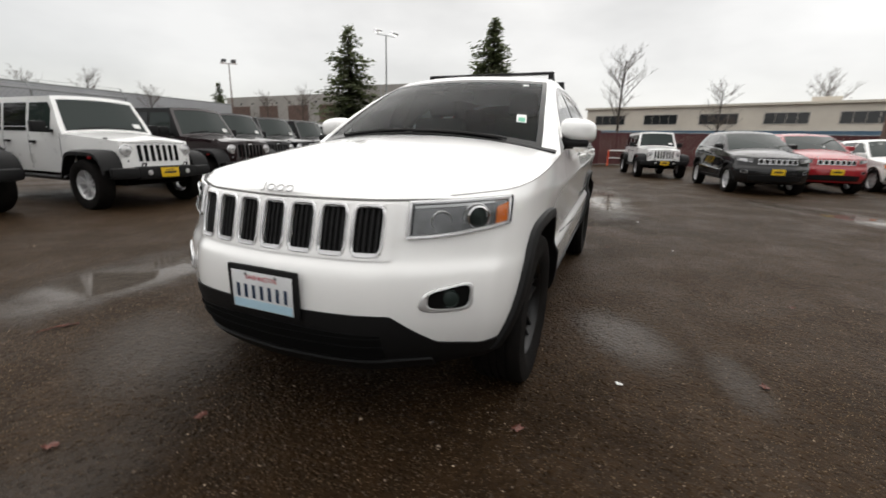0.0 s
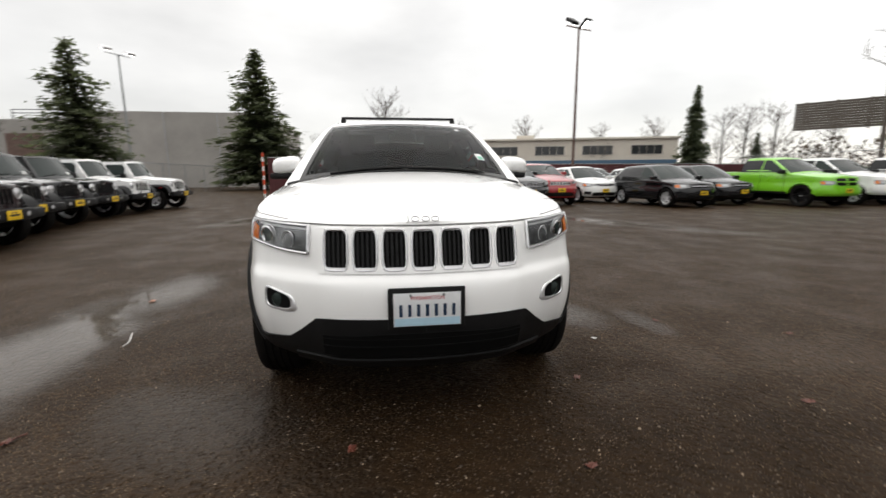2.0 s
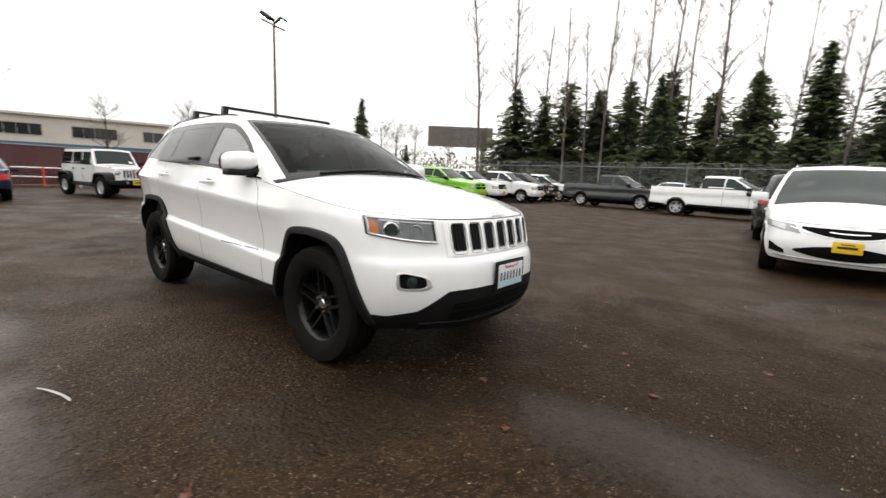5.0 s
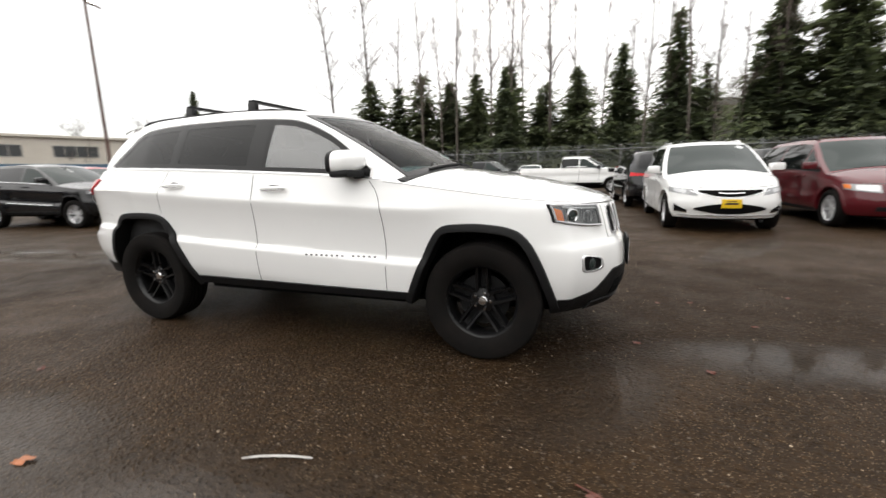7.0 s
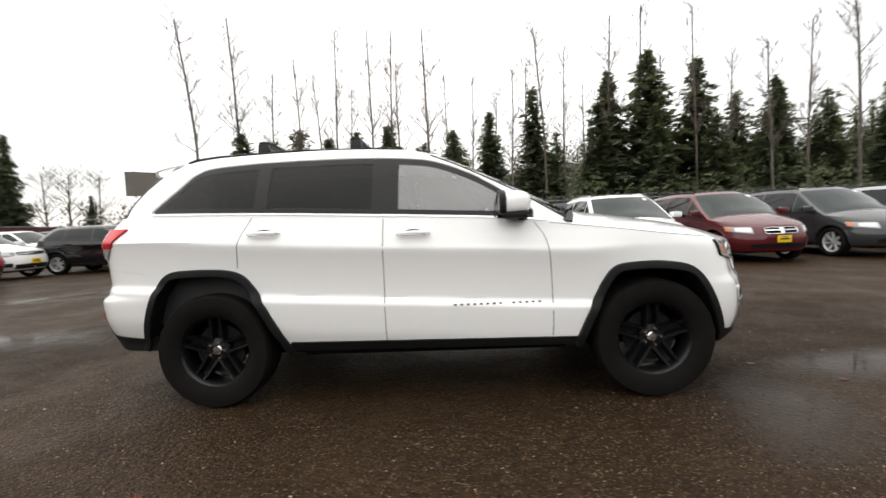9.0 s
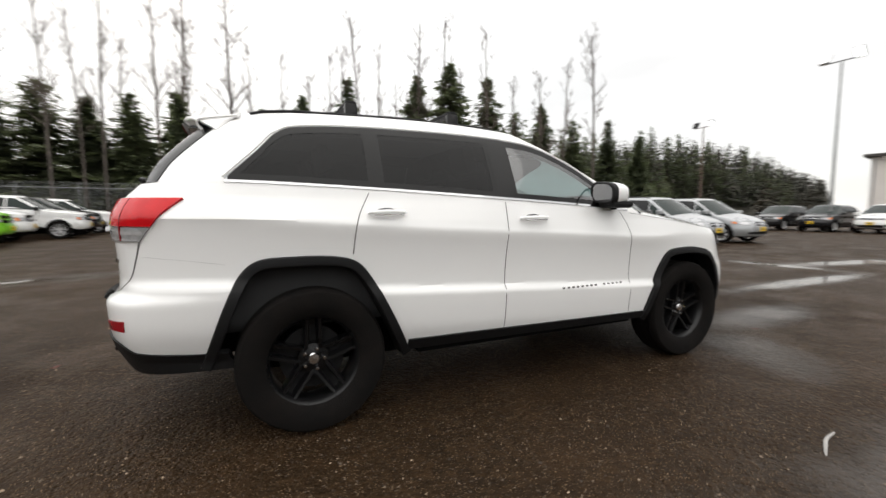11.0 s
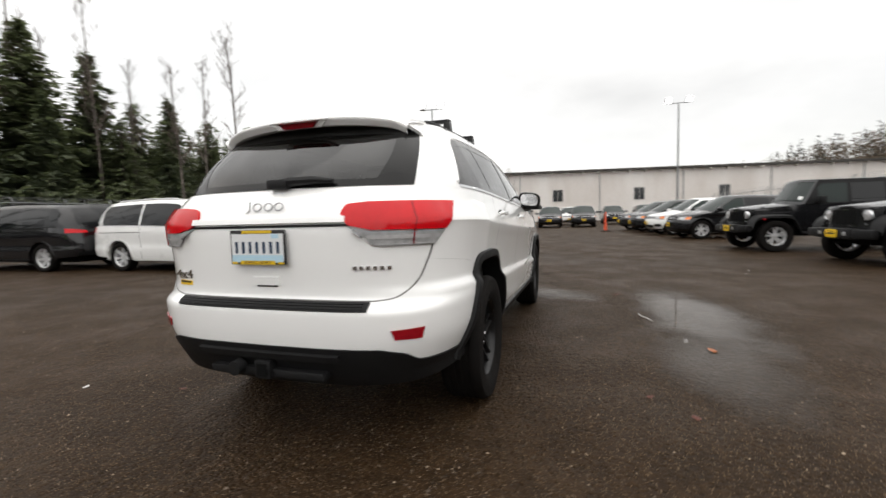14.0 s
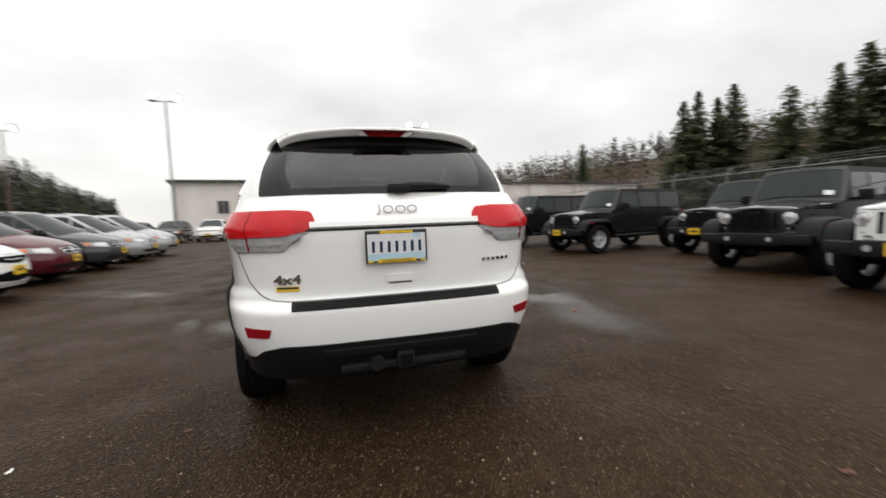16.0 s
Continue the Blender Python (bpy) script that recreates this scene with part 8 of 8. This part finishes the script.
part("scuttle", obj_mesh("scuttle", *patch(lambda a, c: (HERO.screen(-0.97 + 1.94 * a, 0.0)[0] + 0.03 - 0.07 * c, HERO.screen(-0.97 + 1.94 * a, 0.0)[1], HERO.screen(-0.97 + 1.94 * a, 0.0)[2] + 0.002 + 0.012 * c), 24, 3, off=0.006, skirt=0.03), M["trim"]), hero, "black scuttle below the windscreen")
for f0, f1 in ((-0.62, 0.02), (0.0, 0.66)):
    P = [Vector(HERO.screen(f0 + (f1 - f0) * t, 0.030 + 0.012 * t)) + Vector((0.010, 0, 0.014)) for t in np.linspace(0, 1, 8)]
    part("wiper", obj_mesh("wiper", *tube([tuple(p) for p in P], [0.011] * 7 + [0.006], 6), M["trim"]), hero, "black wiper arm")
for s in (1, -1):
    part("washer_jet", obj_mesh("washer_jet", *box(1.02, 1.06, s * 0.26 - 0.02, s * 0.26 + 0.02, float(HERO.bonnet(1.04)) - 0.004, float(HERO.bonnet(1.04)) + 0.010, 0.004), M["trim"]), hero)
# grille: white panel, seven recessed slots in bright frames
GZ0, GZ1, PITCH, SW_ = 0.792, 0.970, 0.1345, 0.0525
ys = [-0.490]
for k in range(7):
    ys += [(k - 3) * PITCH - SW_, (k - 3) * PITCH + SW_]
ys.append(0.490)
gv, gf_ = [], []
for i in range(len(ys) - 1):
    a, b = ys[i], ys[i + 1]
    if i % 2 == 0:
        seg = patch(lambda p, q: (float(HERO.front(a + (b - a) * p, 0.772 + 0.206 * q)), a + (b - a) * p, 0.772 + 0.206 * q), 5, 9, off=0.006, skirt=0.045)
        gv.append(seg)
    else:
        for z0, z1 in ((0.772, GZ0), (GZ1, 0.978)):
            gv.append(patch(lambda p, q: (float(HERO.front(a + (b - a) * p, z0 + (z1 - z0) * q)), a + (b - a) * p, z0 + (z1 - z0) * q), 5, 3, off=0.006, skirt=0.045))
grille = part("grille", obj_mesh("grille", *pack(*gv), M["hero_paint"]), hero, "white seven-slot grille panel")
for k in range(7):
    c = (k - 3) * PITCH
    slot = part("slot_insert", obj_mesh("slot_insert", *front_patch(HERO, c - SW_ - 0.004, c + SW_ + 0.004, const(GZ0 - 0.004), const(GZ1 + 0.004), 4, 5, off=-0.008, skirt=0.01), M["hole"]), grille, "black ribbed insert")
    part("rib", obj_mesh("rib", *pack(*[front_patch(HERO, c + dy - 0.005, c + dy + 0.005, const(GZ0), const(GZ1), 2, 5, off=-0.001, skirt=0.008) for dy in (-0.033, -0.011, 0.011, 0.033)]), M["trim"]), slot)

    def slot_line(t):
        r = 0.017
        q = 2 * math.pi * t
        cy, cz = math.cos(q), math.sin(q)
        p = 5.0
        m_ = (abs(cy) ** p + abs(cz) ** p) ** (-1 / p)
        y, z = c + cy * m_ * (SW_ + 0.003), (GZ0 + GZ1) / 2 + cz * m_ * ((GZ1 - GZ0) / 2 + 0.003)
        return (float(HERO.front(y, z)) + 0.006, y, z)
    part("slot_frame", obj_mesh("slot_frame", *outline_bar(slot_line, 0.0062, 40), M["satin"]), slot, "bright slot frame")
    part("slot_chin", obj_mesh("slot_chin", *front_patch(HERO, c - SW_ + 0.006, c + SW_ - 0.006, const(GZ0 - 0.008), const(GZ0 + 0.008), 4, 3, off=0.010, skirt=0.02), M["satin"]), slot)


def word_badge(parent, at, w, h, turn, name="badge", mat="badge_silver"):
    """A maker's mark drawn as a hook and three plain rings."""
    sh = [tube([(-0.44 * w, 0.42 * h, 0.004), (-0.43 * w, -0.25 * h, 0.004), (-0.5 * w, -0.40 * h, 0.004)], 0.065 * h, 6)]
    for cx in (-0.22, 0.09, 0.38):
        sh.append(outline_bar(lambda t: (cx * w + 0.115 * w * math.cos(6.2832 * t), 0.27 * h * math.sin(6.2832 * t), 0.004), 0.062 * h, 22))
    b = part(name, obj_mesh(name, *pack(*sh), M[mat]), parent, "bright maker's badge, plain shapes")
    b.matrix_basis = at @ turn
    return b


FACE_F = Matrix(((0, 0, 1, 0), (1, 0, 0, 0), (0, 1, 0, 0), (0, 0, 0, 1)))
FACE_R = Matrix(((0, 0, -1, 0), (-1, 0, 0, 0), (0, 1, 0, 0), (0, 0, 0, 1)))
word_badge(hero, Matrix.Translation((2.235, 0.0, 1.016)), 0.155, 0.05, pose(0, 0, 0, 0, -38, 0) @ FACE_F)
part("bonnet_gap", obj_mesh("bonnet_gap", *front_patch(HERO, -0.78, 0.78, lambda y: 0.983 + 0.012 * abs(y), lambda y: 0.990 + 0.012 * abs(y), 40, 2, off=0.0025), M["seam"]), hero)
# lower front: black valance, dropped at the corners; flat near-black patch as intake's dark


def val_top(a):
    t = a * 0.70
    y = float(np.interp(t * 119, np.arange(120), HERO.pf[:, 1])) * 0.92
    return float(np.interp(y, [0, 0.44, 0.50, 0.58, 0.66, 0.80, 0.9], [0.572, 0.572, 0.565, 0.50, 0.445, 0.418, 0.425]))


for s in (1, -1):
    part("front_valance", obj_mesh("front_valance", *ring_patch(HERO, 0.0, 0.70, lambda a: 0.30 + 0.03 * a, val_top, s, nu=44, nv=10, off=0.007, skirt=0.02), M["trim"]), hero, "black plastic front valance")
part("lower_intake", obj_mesh("lower_intake", *front_patch(HERO, -0.47, 0.47, lambda y: 0.385, lambda y: 0.505 - 0.03 * abs(y), 16, 4, off=0.011, skirt=0.03), M["hole"]), hero, "dark lower air intake")
for za, zb, o_ in ((0.432, 0.442, 0.016), (0.470, 0.478, 0.014)):
    part("intake_bar", obj_mesh("intake_bar", *front_patch(HERO, -0.47, 0.47, const(za), const(zb), 16, 2, off=o_), M["hole"]), hero)
part("chin", obj_mesh("chin", *front_patch(HERO, -0.62, 0.62, const(0.320), const(0.368), 24, 4, off=0.018, skirt=0.05), M["trim"]), hero)
# front number plate
part("plate_bracket", obj_mesh("plate_bracket", *box(2.350, 2.366, -0.172, 0.180, 0.527, 0.722, 0.008), M["trim"]), hero, "black plate bracket")
pl = part("number_plate", obj_mesh("number_plate", *box(2.3665, 2.369, -0.1525, 0.1525, 0.545, 0.699, 0.001), M["plate_white"]), hero, "white and pale blue number plate, characters as bars")
pl.location = (0, 0.005, 0)


def plate_print(parent, x, y0, z0, sgn):
    """Bars in place of the characters, over a pale blue foot."""
    def at(ya, yb, za, zb, d):
        xa, xb = sorted((x, x + sgn * d))
        y1, y2 = sorted((y0 + sgn * ya, y0 + sgn * yb))
        return box(xa, xb, y1, y2, z0 + za, z0 + zb)
    part("plate_foot", obj_mesh("plate_foot", *at(-0.149, 0.149, -0.075, -0.040, 0.0006), M["plate_blue"], smooth=False), parent)
    bars = []
    for k in range(7):
        c = -0.120 + k * 0.040
        bars.append(at(c - 0.0075, c + 0.0075, -0.032, 0.024, 0.0016))
    part("character_bar", obj_mesh("character_bar", *bars[0], M["plate_navy"], smooth=False), parent)
    for b in bars[1:]:
        part("character_bar", obj_mesh("character_bar", *b, M["plate_navy"], smooth=False), parent)


plate_print(pl, 2.369, 0.0, 0.622, 1)
tx = part("state_name", text_mesh("state_name", "WASHINGTON", 0.026, M["plate_red"], 0.0006, width=0.155), pl)
tx.matrix_basis = Matrix.Translation((2.3695, 0.0, 0.675)) @ FACE_F
for y in (-0.075, 0.075):
    part("plate_bolt", obj_mesh("plate_bolt", *moved(lathe([(0.0, 0.004), (0.006, 0.003), (0.007, 0.0)], 10, "x"), pose(2.369, y, 0.688)), M["galv"]), pl)
# rear: glass, spoiler, lips, plate, pad
part("rear_glass", obj_mesh("rear_glass", *patch(lambda a, c: HERO.back(0.955 - 1.91 * a, 0.02 + 0.90 * c), 30, 12, off=0.003, skirt=0.012), M["glass_tint"]), hero, "dark rear window")
for fa, fb, ua, ub in ((0.955, -0.955, 0.02, 0.12), (0.955, -0.955, 0.76, 0.92), (0.955, 0.84, 0.02, 0.90), (-0.84, -0.955, 0.02, 0.90)):
    part("rear_glass_border", obj_mesh("rear_glass_border", *patch(lambda a, c: HERO.back(fa + (fb - fa) * a, ua + (ub - ua) * c), 22, 8, off=0.0045, skirt=0.02), M["gloss_black"]), hero)


def spoiler_line(f, c):
    """f across, c along from the roof to the trailing edge."""
    e = -2.07 + 0.11 * abs(f) ** 3
    x = -1.78 + (e + 1.78) * c
    z = 1.730 - 0.036 * f * f - 0.030 * abs(f) ** 12 - 0.012 * c - 0.013 * c * c
    return (x, f * (0.618 - 0.028 * c), z)


def spoiler_skin(f, v):
    """Top skin, thin trailing edge, then the soffit that slopes back to the glass."""
    if v <= 0.5:
        return spoiler_line(f, v / 0.5)
    x, y, z = spoiler_line(f, 1.0)
    w = (v - 0.5) / 0.5
    dx = float(np.interp(w, (0, 0.12, 0.3, 0.6, 0.75, 1.0), (0, -0.006, -0.004, 0.020, 0.050, 0.20)))
    dz = float(np.interp(w, (0, 0.12, 0.3, 0.6, 0.75, 1.0), (0, -0.008, -0.018, -0.044, -0.046, -0.02)))
    return (x + dx, y * (1.0 - 0.02 * w), z + dz)


spo = part("spoiler", obj_mesh("spoiler", *patch(lambda a, c: spoiler_skin(1 - 2 * a, c), 48, 36, off=0.0), M["hero_paint"]), hero, "white roof spoiler with a high brake light")
for s in (1, -1):
    def cheek(a, c):
        p, q = Vector(spoiler_line(s, a)), Vector(HERO.back(s * 0.97, 0.99 - 0.24 * a))
        return tuple(p.lerp(q, c) + Vector((0, s * 0.012 * math.sin(3.1416 * c), 0)))
    part("spoiler_cheek", obj_mesh("spoiler_cheek", *patch(cheek, 16, 6, off=0.002), M["hero_paint"]), spo)
bh = part("brake_light_housing", obj_mesh("brake_light_housing", *patch(lambda a, c: (-2.072 + 0.016 * c, (1 - 2 * a) * (0.185 - 0.050 * c), 1.692 - 0.036 * c), 12, 5, off=0.004, skirt=0.012), M["hero_paint"]), spo)
part("brake_light", obj_mesh("brake_light", *patch(lambda a, c: (-2.077 + 0.012 * c, (1 - 2 * a) * (0.130 - 0.040 * c), 1.684 - 0.030 * c), 12, 4, off=0.006, skirt=0.01), M["lamp_dark_red"]), bh, "dark red high brake light")
rw = part("rear_wiper", obj_mesh("rear_wiper", *tube([tuple(Vector(HERO.back(f, u)) + Vector((-0.03, 0, 0.005))) for f, u in ((-0.10, 0.085), (-0.2, 0.10), (-0.45, 0.11), (-0.62, 0.09))], [0.020, 0.024, 0.020, 0.010], 8), M["trim"]), hero, "black rear wiper")
part("wiper_hub", obj_mesh("wiper_hub", *moved(box(-0.03, 0.02, -0.07, 0.05, -0.022, 0.028, 0.015), Matrix.Translation(Vector(HERO.back(-0.05, 0.075)) + Vector((-0.02, 0, 0)))), M["trim"]), rw)
part("tailgate_lip", obj_mesh("tailgate_lip", *front_patch(HERO, -0.44, 0.44, const(1.138), const(1.164), 20, 4, off=0.020, skirt=0.03, rear=True), M["hero_paint"]), hero, "white lip over the plate recess")
# black strip paints the shadow line beneath the overhanging lip
part("lip_shadow_gap", obj_mesh("lip_shadow_gap", *front_patch(HERO, -0.53, 0.53, const(1.122), const(1.133), 20, 2, off=0.006, rear=True), M["trim"]), hero)
word_badge(hero, Matrix.Translation((-2.368, 0.0, 1.222)), 0.21, 0.068, pose(0, 0, 0, 0, 14, 0) @ FACE_R)
rp = part("rear_number_plate", obj_mesh("rear_number_plate", *box(-2.420, -2.412, -0.160, 0.160, 0.948, 1.114, 0.004), M["ink"]), hero, "number plate in a black and yellow frame, characters as bars")
rp.location = (0, 0.018, 0)
part("plate_face", obj_mesh("plate_face", *box(-2.4225, -2.420, -0.150, 0.150, 0.966, 1.096), M["plate_white"], smooth=False), rp)
plate_print(rp, -2.4225, 0.0, 1.034, -1)
part("frame_foot", obj_mesh("frame_foot", *box(-2.424, -2.420, -0.10, 0.10, 0.949, 0.968), M["yellow_plate"], smooth=False), rp)
part("frame_head", obj_mesh("frame_head", *box(-2.424, -2.420, -0.085, 0.085, 1.098, 1.112), M["yellow_plate"], smooth=False), rp)
for y in (-0.135, 0.135):
    part("plate_tab", obj_mesh("plate_tab", *box(-2.4245, -2.420, y - 0.014, y + 0.014, 0.951, 0.962), M["yellow_plate"], smooth=False), rp)
tx = part("frame_word", text_mesh("frame_word", "KIRKLAND", 0.021, M["ink"], 0.0006, width=0.15), rp)
tx.matrix_basis = Matrix.Translation((-2.4245, 0.0, 0.9585)) @ FACE_R
part("month_sticker", obj_mesh("month_sticker", *box(-2.4240, -2.4225, -0.125, -0.085, 1.074, 1.094), M["plate_blue"], smooth=False), rp)
tg = part("tailgate_pull", obj_mesh("tailgate_pull", *front_patch(HERO, -0.075, 0.075, const(0.845), const(0.885), 6, 3, off=0.008, skirt=0.01, rear=True), M["hero_paint"]), hero, "white tailgate pull")
part("pull_slot", obj_mesh("pull_slot", *front_patch(HERO, -0.06, 0.06, const(0.836), const(0.846), 5, 2, off=0.003, rear=True), M["hole"]), tg)
b4 = part("drive_badge", text_mesh("drive_badge", "4x4", 0.062, M["chrome"], 0.004, 0.002, width=0.135), hero, "chrome badge reading 4x4")
b4.matrix_basis = Matrix.Translation((float(HERO.rear(0.56, 0.885)) - 0.003, 0.56, 0.885)) @ pose(0, 0, 0, 0, 0, -8) @ FACE_R
fx = part("fuel_badge", obj_mesh("fuel_badge", *front_patch(HERO, 0.505, 0.615, const(0.828), const(0.852), 4, 2, off=0.004, skirt=0.002, rear=True), M["yellow_plate"]), hero, "small yellow and grey badge")
part("fuel_badge_band", obj_mesh("fuel_badge_band", *front_patch(HERO, 0.51, 0.61, const(0.840), const(0.850), 4, 2, off=0.005, skirt=0.002, rear=True), M["grey"]), fx)
for k in range(6):
    y = -0.475 - k * 0.031
    o = part("trim_badge_bar", obj_mesh("trim_badge_bar", *box(-0.003, 0.003, -0.010, 0.010, -0.0085, 0.0085), M["chrome"], smooth=False), hero)
    o.matrix_basis = pose(float(HERO.rear(y, 0.93)) - 0.003, y, 0.93, 0, 0, 6 + 3 * k)
part("step_pad", obj_mesh("step_pad", *pack(front_patch(HERO, -0.545, 0.545, const(0.735), const(0.768), 24, 3, off=0.012, skirt=0.05, rear=True), *[front_patch(HERO, -0.525, 0.525, const(z), const(z + 0.004), 20, 2, off=0.016, rear=True) for z in (0.742, 0.750, 0.758)]), M["trim"]), hero, "black ribbed bumper step pad")
part("tailgate_foot_gap", obj_mesh("tailgate_foot_gap", *front_patch(HERO, -0.57, 0.57, const(0.775), const(0.780), 24, 2, off=0.002, rear=True), M["seam"]), hero)
for s in (1, -1):
    part("rear_valance", obj_mesh("rear_valance", *ring_patch(HERO, 0.0, 0.88, lambda a: 0.36 + 0.03 * a, lambda a: float(np.interp(a, [0, 0.36, 0.52, 0.62, 1], [0.560, 0.560, 0.535, 0.495, 0.475])), s, rear=True, nu=40, nv=8, off=0.008, skirt=0.03), M["trim"]), hero, "black plastic rear valance")
part("valance_ledge", obj_mesh("valance_ledge", *front_patch(HERO, -0.40, 0.40, const(0.505), const(0.535), 16, 3, off=0.030, skirt=0.04, rear=True), M["trim"]), hero)
hit = part("tow_hitch", obj_mesh("tow_hitch", *pack(box(-2.46, -2.2, -0.045, 0.045, 0.40, 0.49, 0.008), box(-2.44, -2.25, -0.33, 0.33, 0.405, 0.445, 0.01)), M["trim"]), hero, "black tow hitch receiver")
part("receiver_hole", obj_mesh("receiver_hole", *box(-2.463, -2.455, -0.03, 0.03, 0.415, 0.475), M["hole"], smooth=False), hit)
part("plug_socket", obj_mesh("plug_socket", *moved(lathe([(0.0, -0.03), (0.035, -0.03), (0.04, 0.02)], 16, "x"), pose(-2.45, 0.15, 0.445)), M["trim"]), hit)
# roof bars
for x in (-0.50, -1.17):
    bar = part("roof_bar", obj_mesh("roof_bar", *pack(moved(box(-0.032, 0.032, -0.592, 0.592, -0.011, 0.011, 0.009), pose(x, 0, 1.815))), M["trim"]), hero, "black roof bar")
    for s in (1, -1):
        part("bar_foot", obj_mesh("bar_foot", *pack(moved(box(-0.038, 0.038, -0.024, 0.024, -0.045, 0.045, 0.014), pose(x, s * 0.575, 1.765, s * 6, 0, 0))), M["gloss_black"]), bar)

# ---- small things on the ground ----
M["pebble"] = bpy.data.materials.new("loose_stone")
M["pebble"].use_nodes = True
pn, pk = M["pebble"].node_tree.nodes, M["pebble"].node_tree.links
geo = pn.new("ShaderNodeNewGeometry")
pr_ = pn.new("ShaderNodeValToRGB")
pr_.color_ramp.elements[0].color, pr_.color_ramp.elements[1].color = (0.03, 0.021, 0.014, 1), (0.40, 0.31, 0.22, 1)
pr_.color_ramp.elements.new(0.6).color = (0.075, 0.054, 0.037, 1)
pr_.color_ramp.elements.new(0.88).color = (0.17, 0.13, 0.095, 1)
pk.new(geo.outputs["Random Per Island"], pr_.inputs["Fac"])
pk.new(pr_.outputs["Color"], pn["Principled BSDF"].inputs["Base Color"])
pn["Principled BSDF"].inputs["Roughness"].default_value = 0.5
pn["Principled BSDF"].inputs["Specular IOR Level"].default_value = 0.3
M["leaf_rust"] = material("wet_rust_leaf", (0.13, 0.028, 0.012), rough=0.45, var=0.3, scale=30, colour2=(0.08, 0.018, 0.009))
M["leaf_orange"] = material("wet_orange_leaf", (0.34, 0.10, 0.02), rough=0.4, var=0.2, scale=30)
M["strip"] = material("dirty_white_plastic", (0.50, 0.48, 0.46), rough=0.5, var=0.2, scale=30)

rp_ = random.Random(21)


def in_pool(x, y):
    for cx, cy, rx, ry, turn, deep in PUDDLES[:4]:
        c, s = math.cos(radians(turn)), math.sin(radians(turn))
        u, v = ((x - cx) * c + (y - cy) * s) / rx, (-(x - cx) * s + (y - cy) * c) / ry
        if u * u + v * v < 1.0:
            return True
    return False


PV, PF = [], []
for k in range(48000):
    # thickest along the ring that the walk passes
    a, r = rp_.uniform(0, 6.283), 1.2 + 4.6 * rp_.random() ** 0.8
    x, y = r * 1.15 * math.cos(a), r * math.sin(a)
    if in_pool(x, y) and rp_.random() < 0.93:
        continue
    q = rp_.uniform(0.003, 0.0075) * (1.6 if rp_.random() < 0.04 else 1.0)
    o = len(PV)
    for dx, dy, dz in ((1, 0, 0), (0, 1, 0), (-1, 0, 0), (0, -1, 0), (0, 0, 1)):
        PV.append((x + dx * q * rp_.uniform(0.7, 1.3), y + dy * q * rp_.uniform(0.7, 1.3), -0.001 + dz * q * rp_.uniform(0.5, 0.9)))
    PF += [(o, o + 1, o + 4), (o + 1, o + 2, o + 4), (o + 2, o + 3, o + 4), (o + 3, o, o + 4)]
tagged(part("loose_stones", obj_mesh("loose_stones", PV, PF, M["pebble"], smooth=False)), "small loose stones pressed into the asphalt", "gravel", kind="stuff")


def leaf_mesh(seed, L):
    rnd = random.Random(seed)
    n = 14
    V = [(0, 0, 0.012)]
    for k in range(n):
        a = 6.283 * k / n
        r = L * (0.5 + 0.18 * math.cos(a) + 0.12 * math.cos(5 * a + seed)) * rnd.uniform(0.85, 1.1)
        V.append((r * math.cos(a), 0.62 * r * math.sin(a), 0.004 + 0.012 * abs(math.sin(2 * a + seed)) * rnd.random()))
    return V, [(0, 1 + k, 1 + (k + 1) % n) for k in range(n)]


LEAVES = [obj_mesh("leaf", *leaf_mesh(s, 0.06), M["leaf_rust"], smooth=False) for s in (1, 2, 3)]
for k, (x, y) in enumerate(((1.06, 2.07), (2.38, 2.05), (1.94, 0.95), (2.97, 0.74), (2.69, 0.67), (2.42, -0.35), (3.81, 1.08), (-1.28, -1.85), (-1.51, -2.04), (-1.90, 1.21), (-2.56, -2.04), (-3.38, -1.72), (2.81, -0.72), (3.3, 0.2), (1.5, 2.9), (2.2, 3.3), (-3.1, 0.9), (-0.4, 2.6), (2.15, -1.94))):
    o = tagged(part("leaf", LEAVES[k % 3]), "wet rust-red fallen leaf on the asphalt", "leaf", "fallen leaves")
    o.matrix_world = pose(x, y, 0.001, 0, 0, k * 71)
o = tagged(part("leaf", obj_mesh("leaf", *leaf_mesh(5, 0.09), M["leaf_orange"], smooth=False)), "bright orange fallen leaf on the asphalt", "leaf", "fallen leaves")
o.matrix_world = pose(-0.245, -2.47, 0.001, 0, 0, 20)
o = tagged(part("twig", obj_mesh("twig", *tube([(2.08, -1.90, 0.008), (2.17, -1.95, 0.012), (2.27, -1.98, 0.007)], [0.004, 0.005, 0.003], 6), M["leaf_rust"])), "short broken reddish twig lying flat", "twig")
st = [(0.70, -2.165, 0.006), (0.78, -2.13, 0.012), (0.90, -2.085, 0.006), (1.0, -2.075, 0.010)]
SV = []
for (x, y, z), w in zip([tuple(v) for v in spline(st, 10)], [0.003, 0.006, 0.008, 0.008, 0.009, 0.009, 0.008, 0.008, 0.007, 0.004]):
    SV += [(x, y - w, z), (x, y, z + 0.006), (x, y + w, z)]
tagged(part("plastic_strip", obj_mesh("plastic_strip", SV, grid_faces(10, 3), M["strip"])), "torn white plastic strip on the ground", "litter")
for k, (x, y) in enumerate(((-2.058, 1.935), (1.36, 1.36), (-4.0, 1.6), (4.4, -4.2), (4.9, -4.4))):
    tagged(part("paper_scrap", obj_mesh("paper_scrap", *moved(leaf_mesh(8 + k, 0.045), pose(x, y, 0.002, 0, 0, k * 50)), M["paper"], smooth=False)), "small white paper scrap on the ground", "litter", "litter")
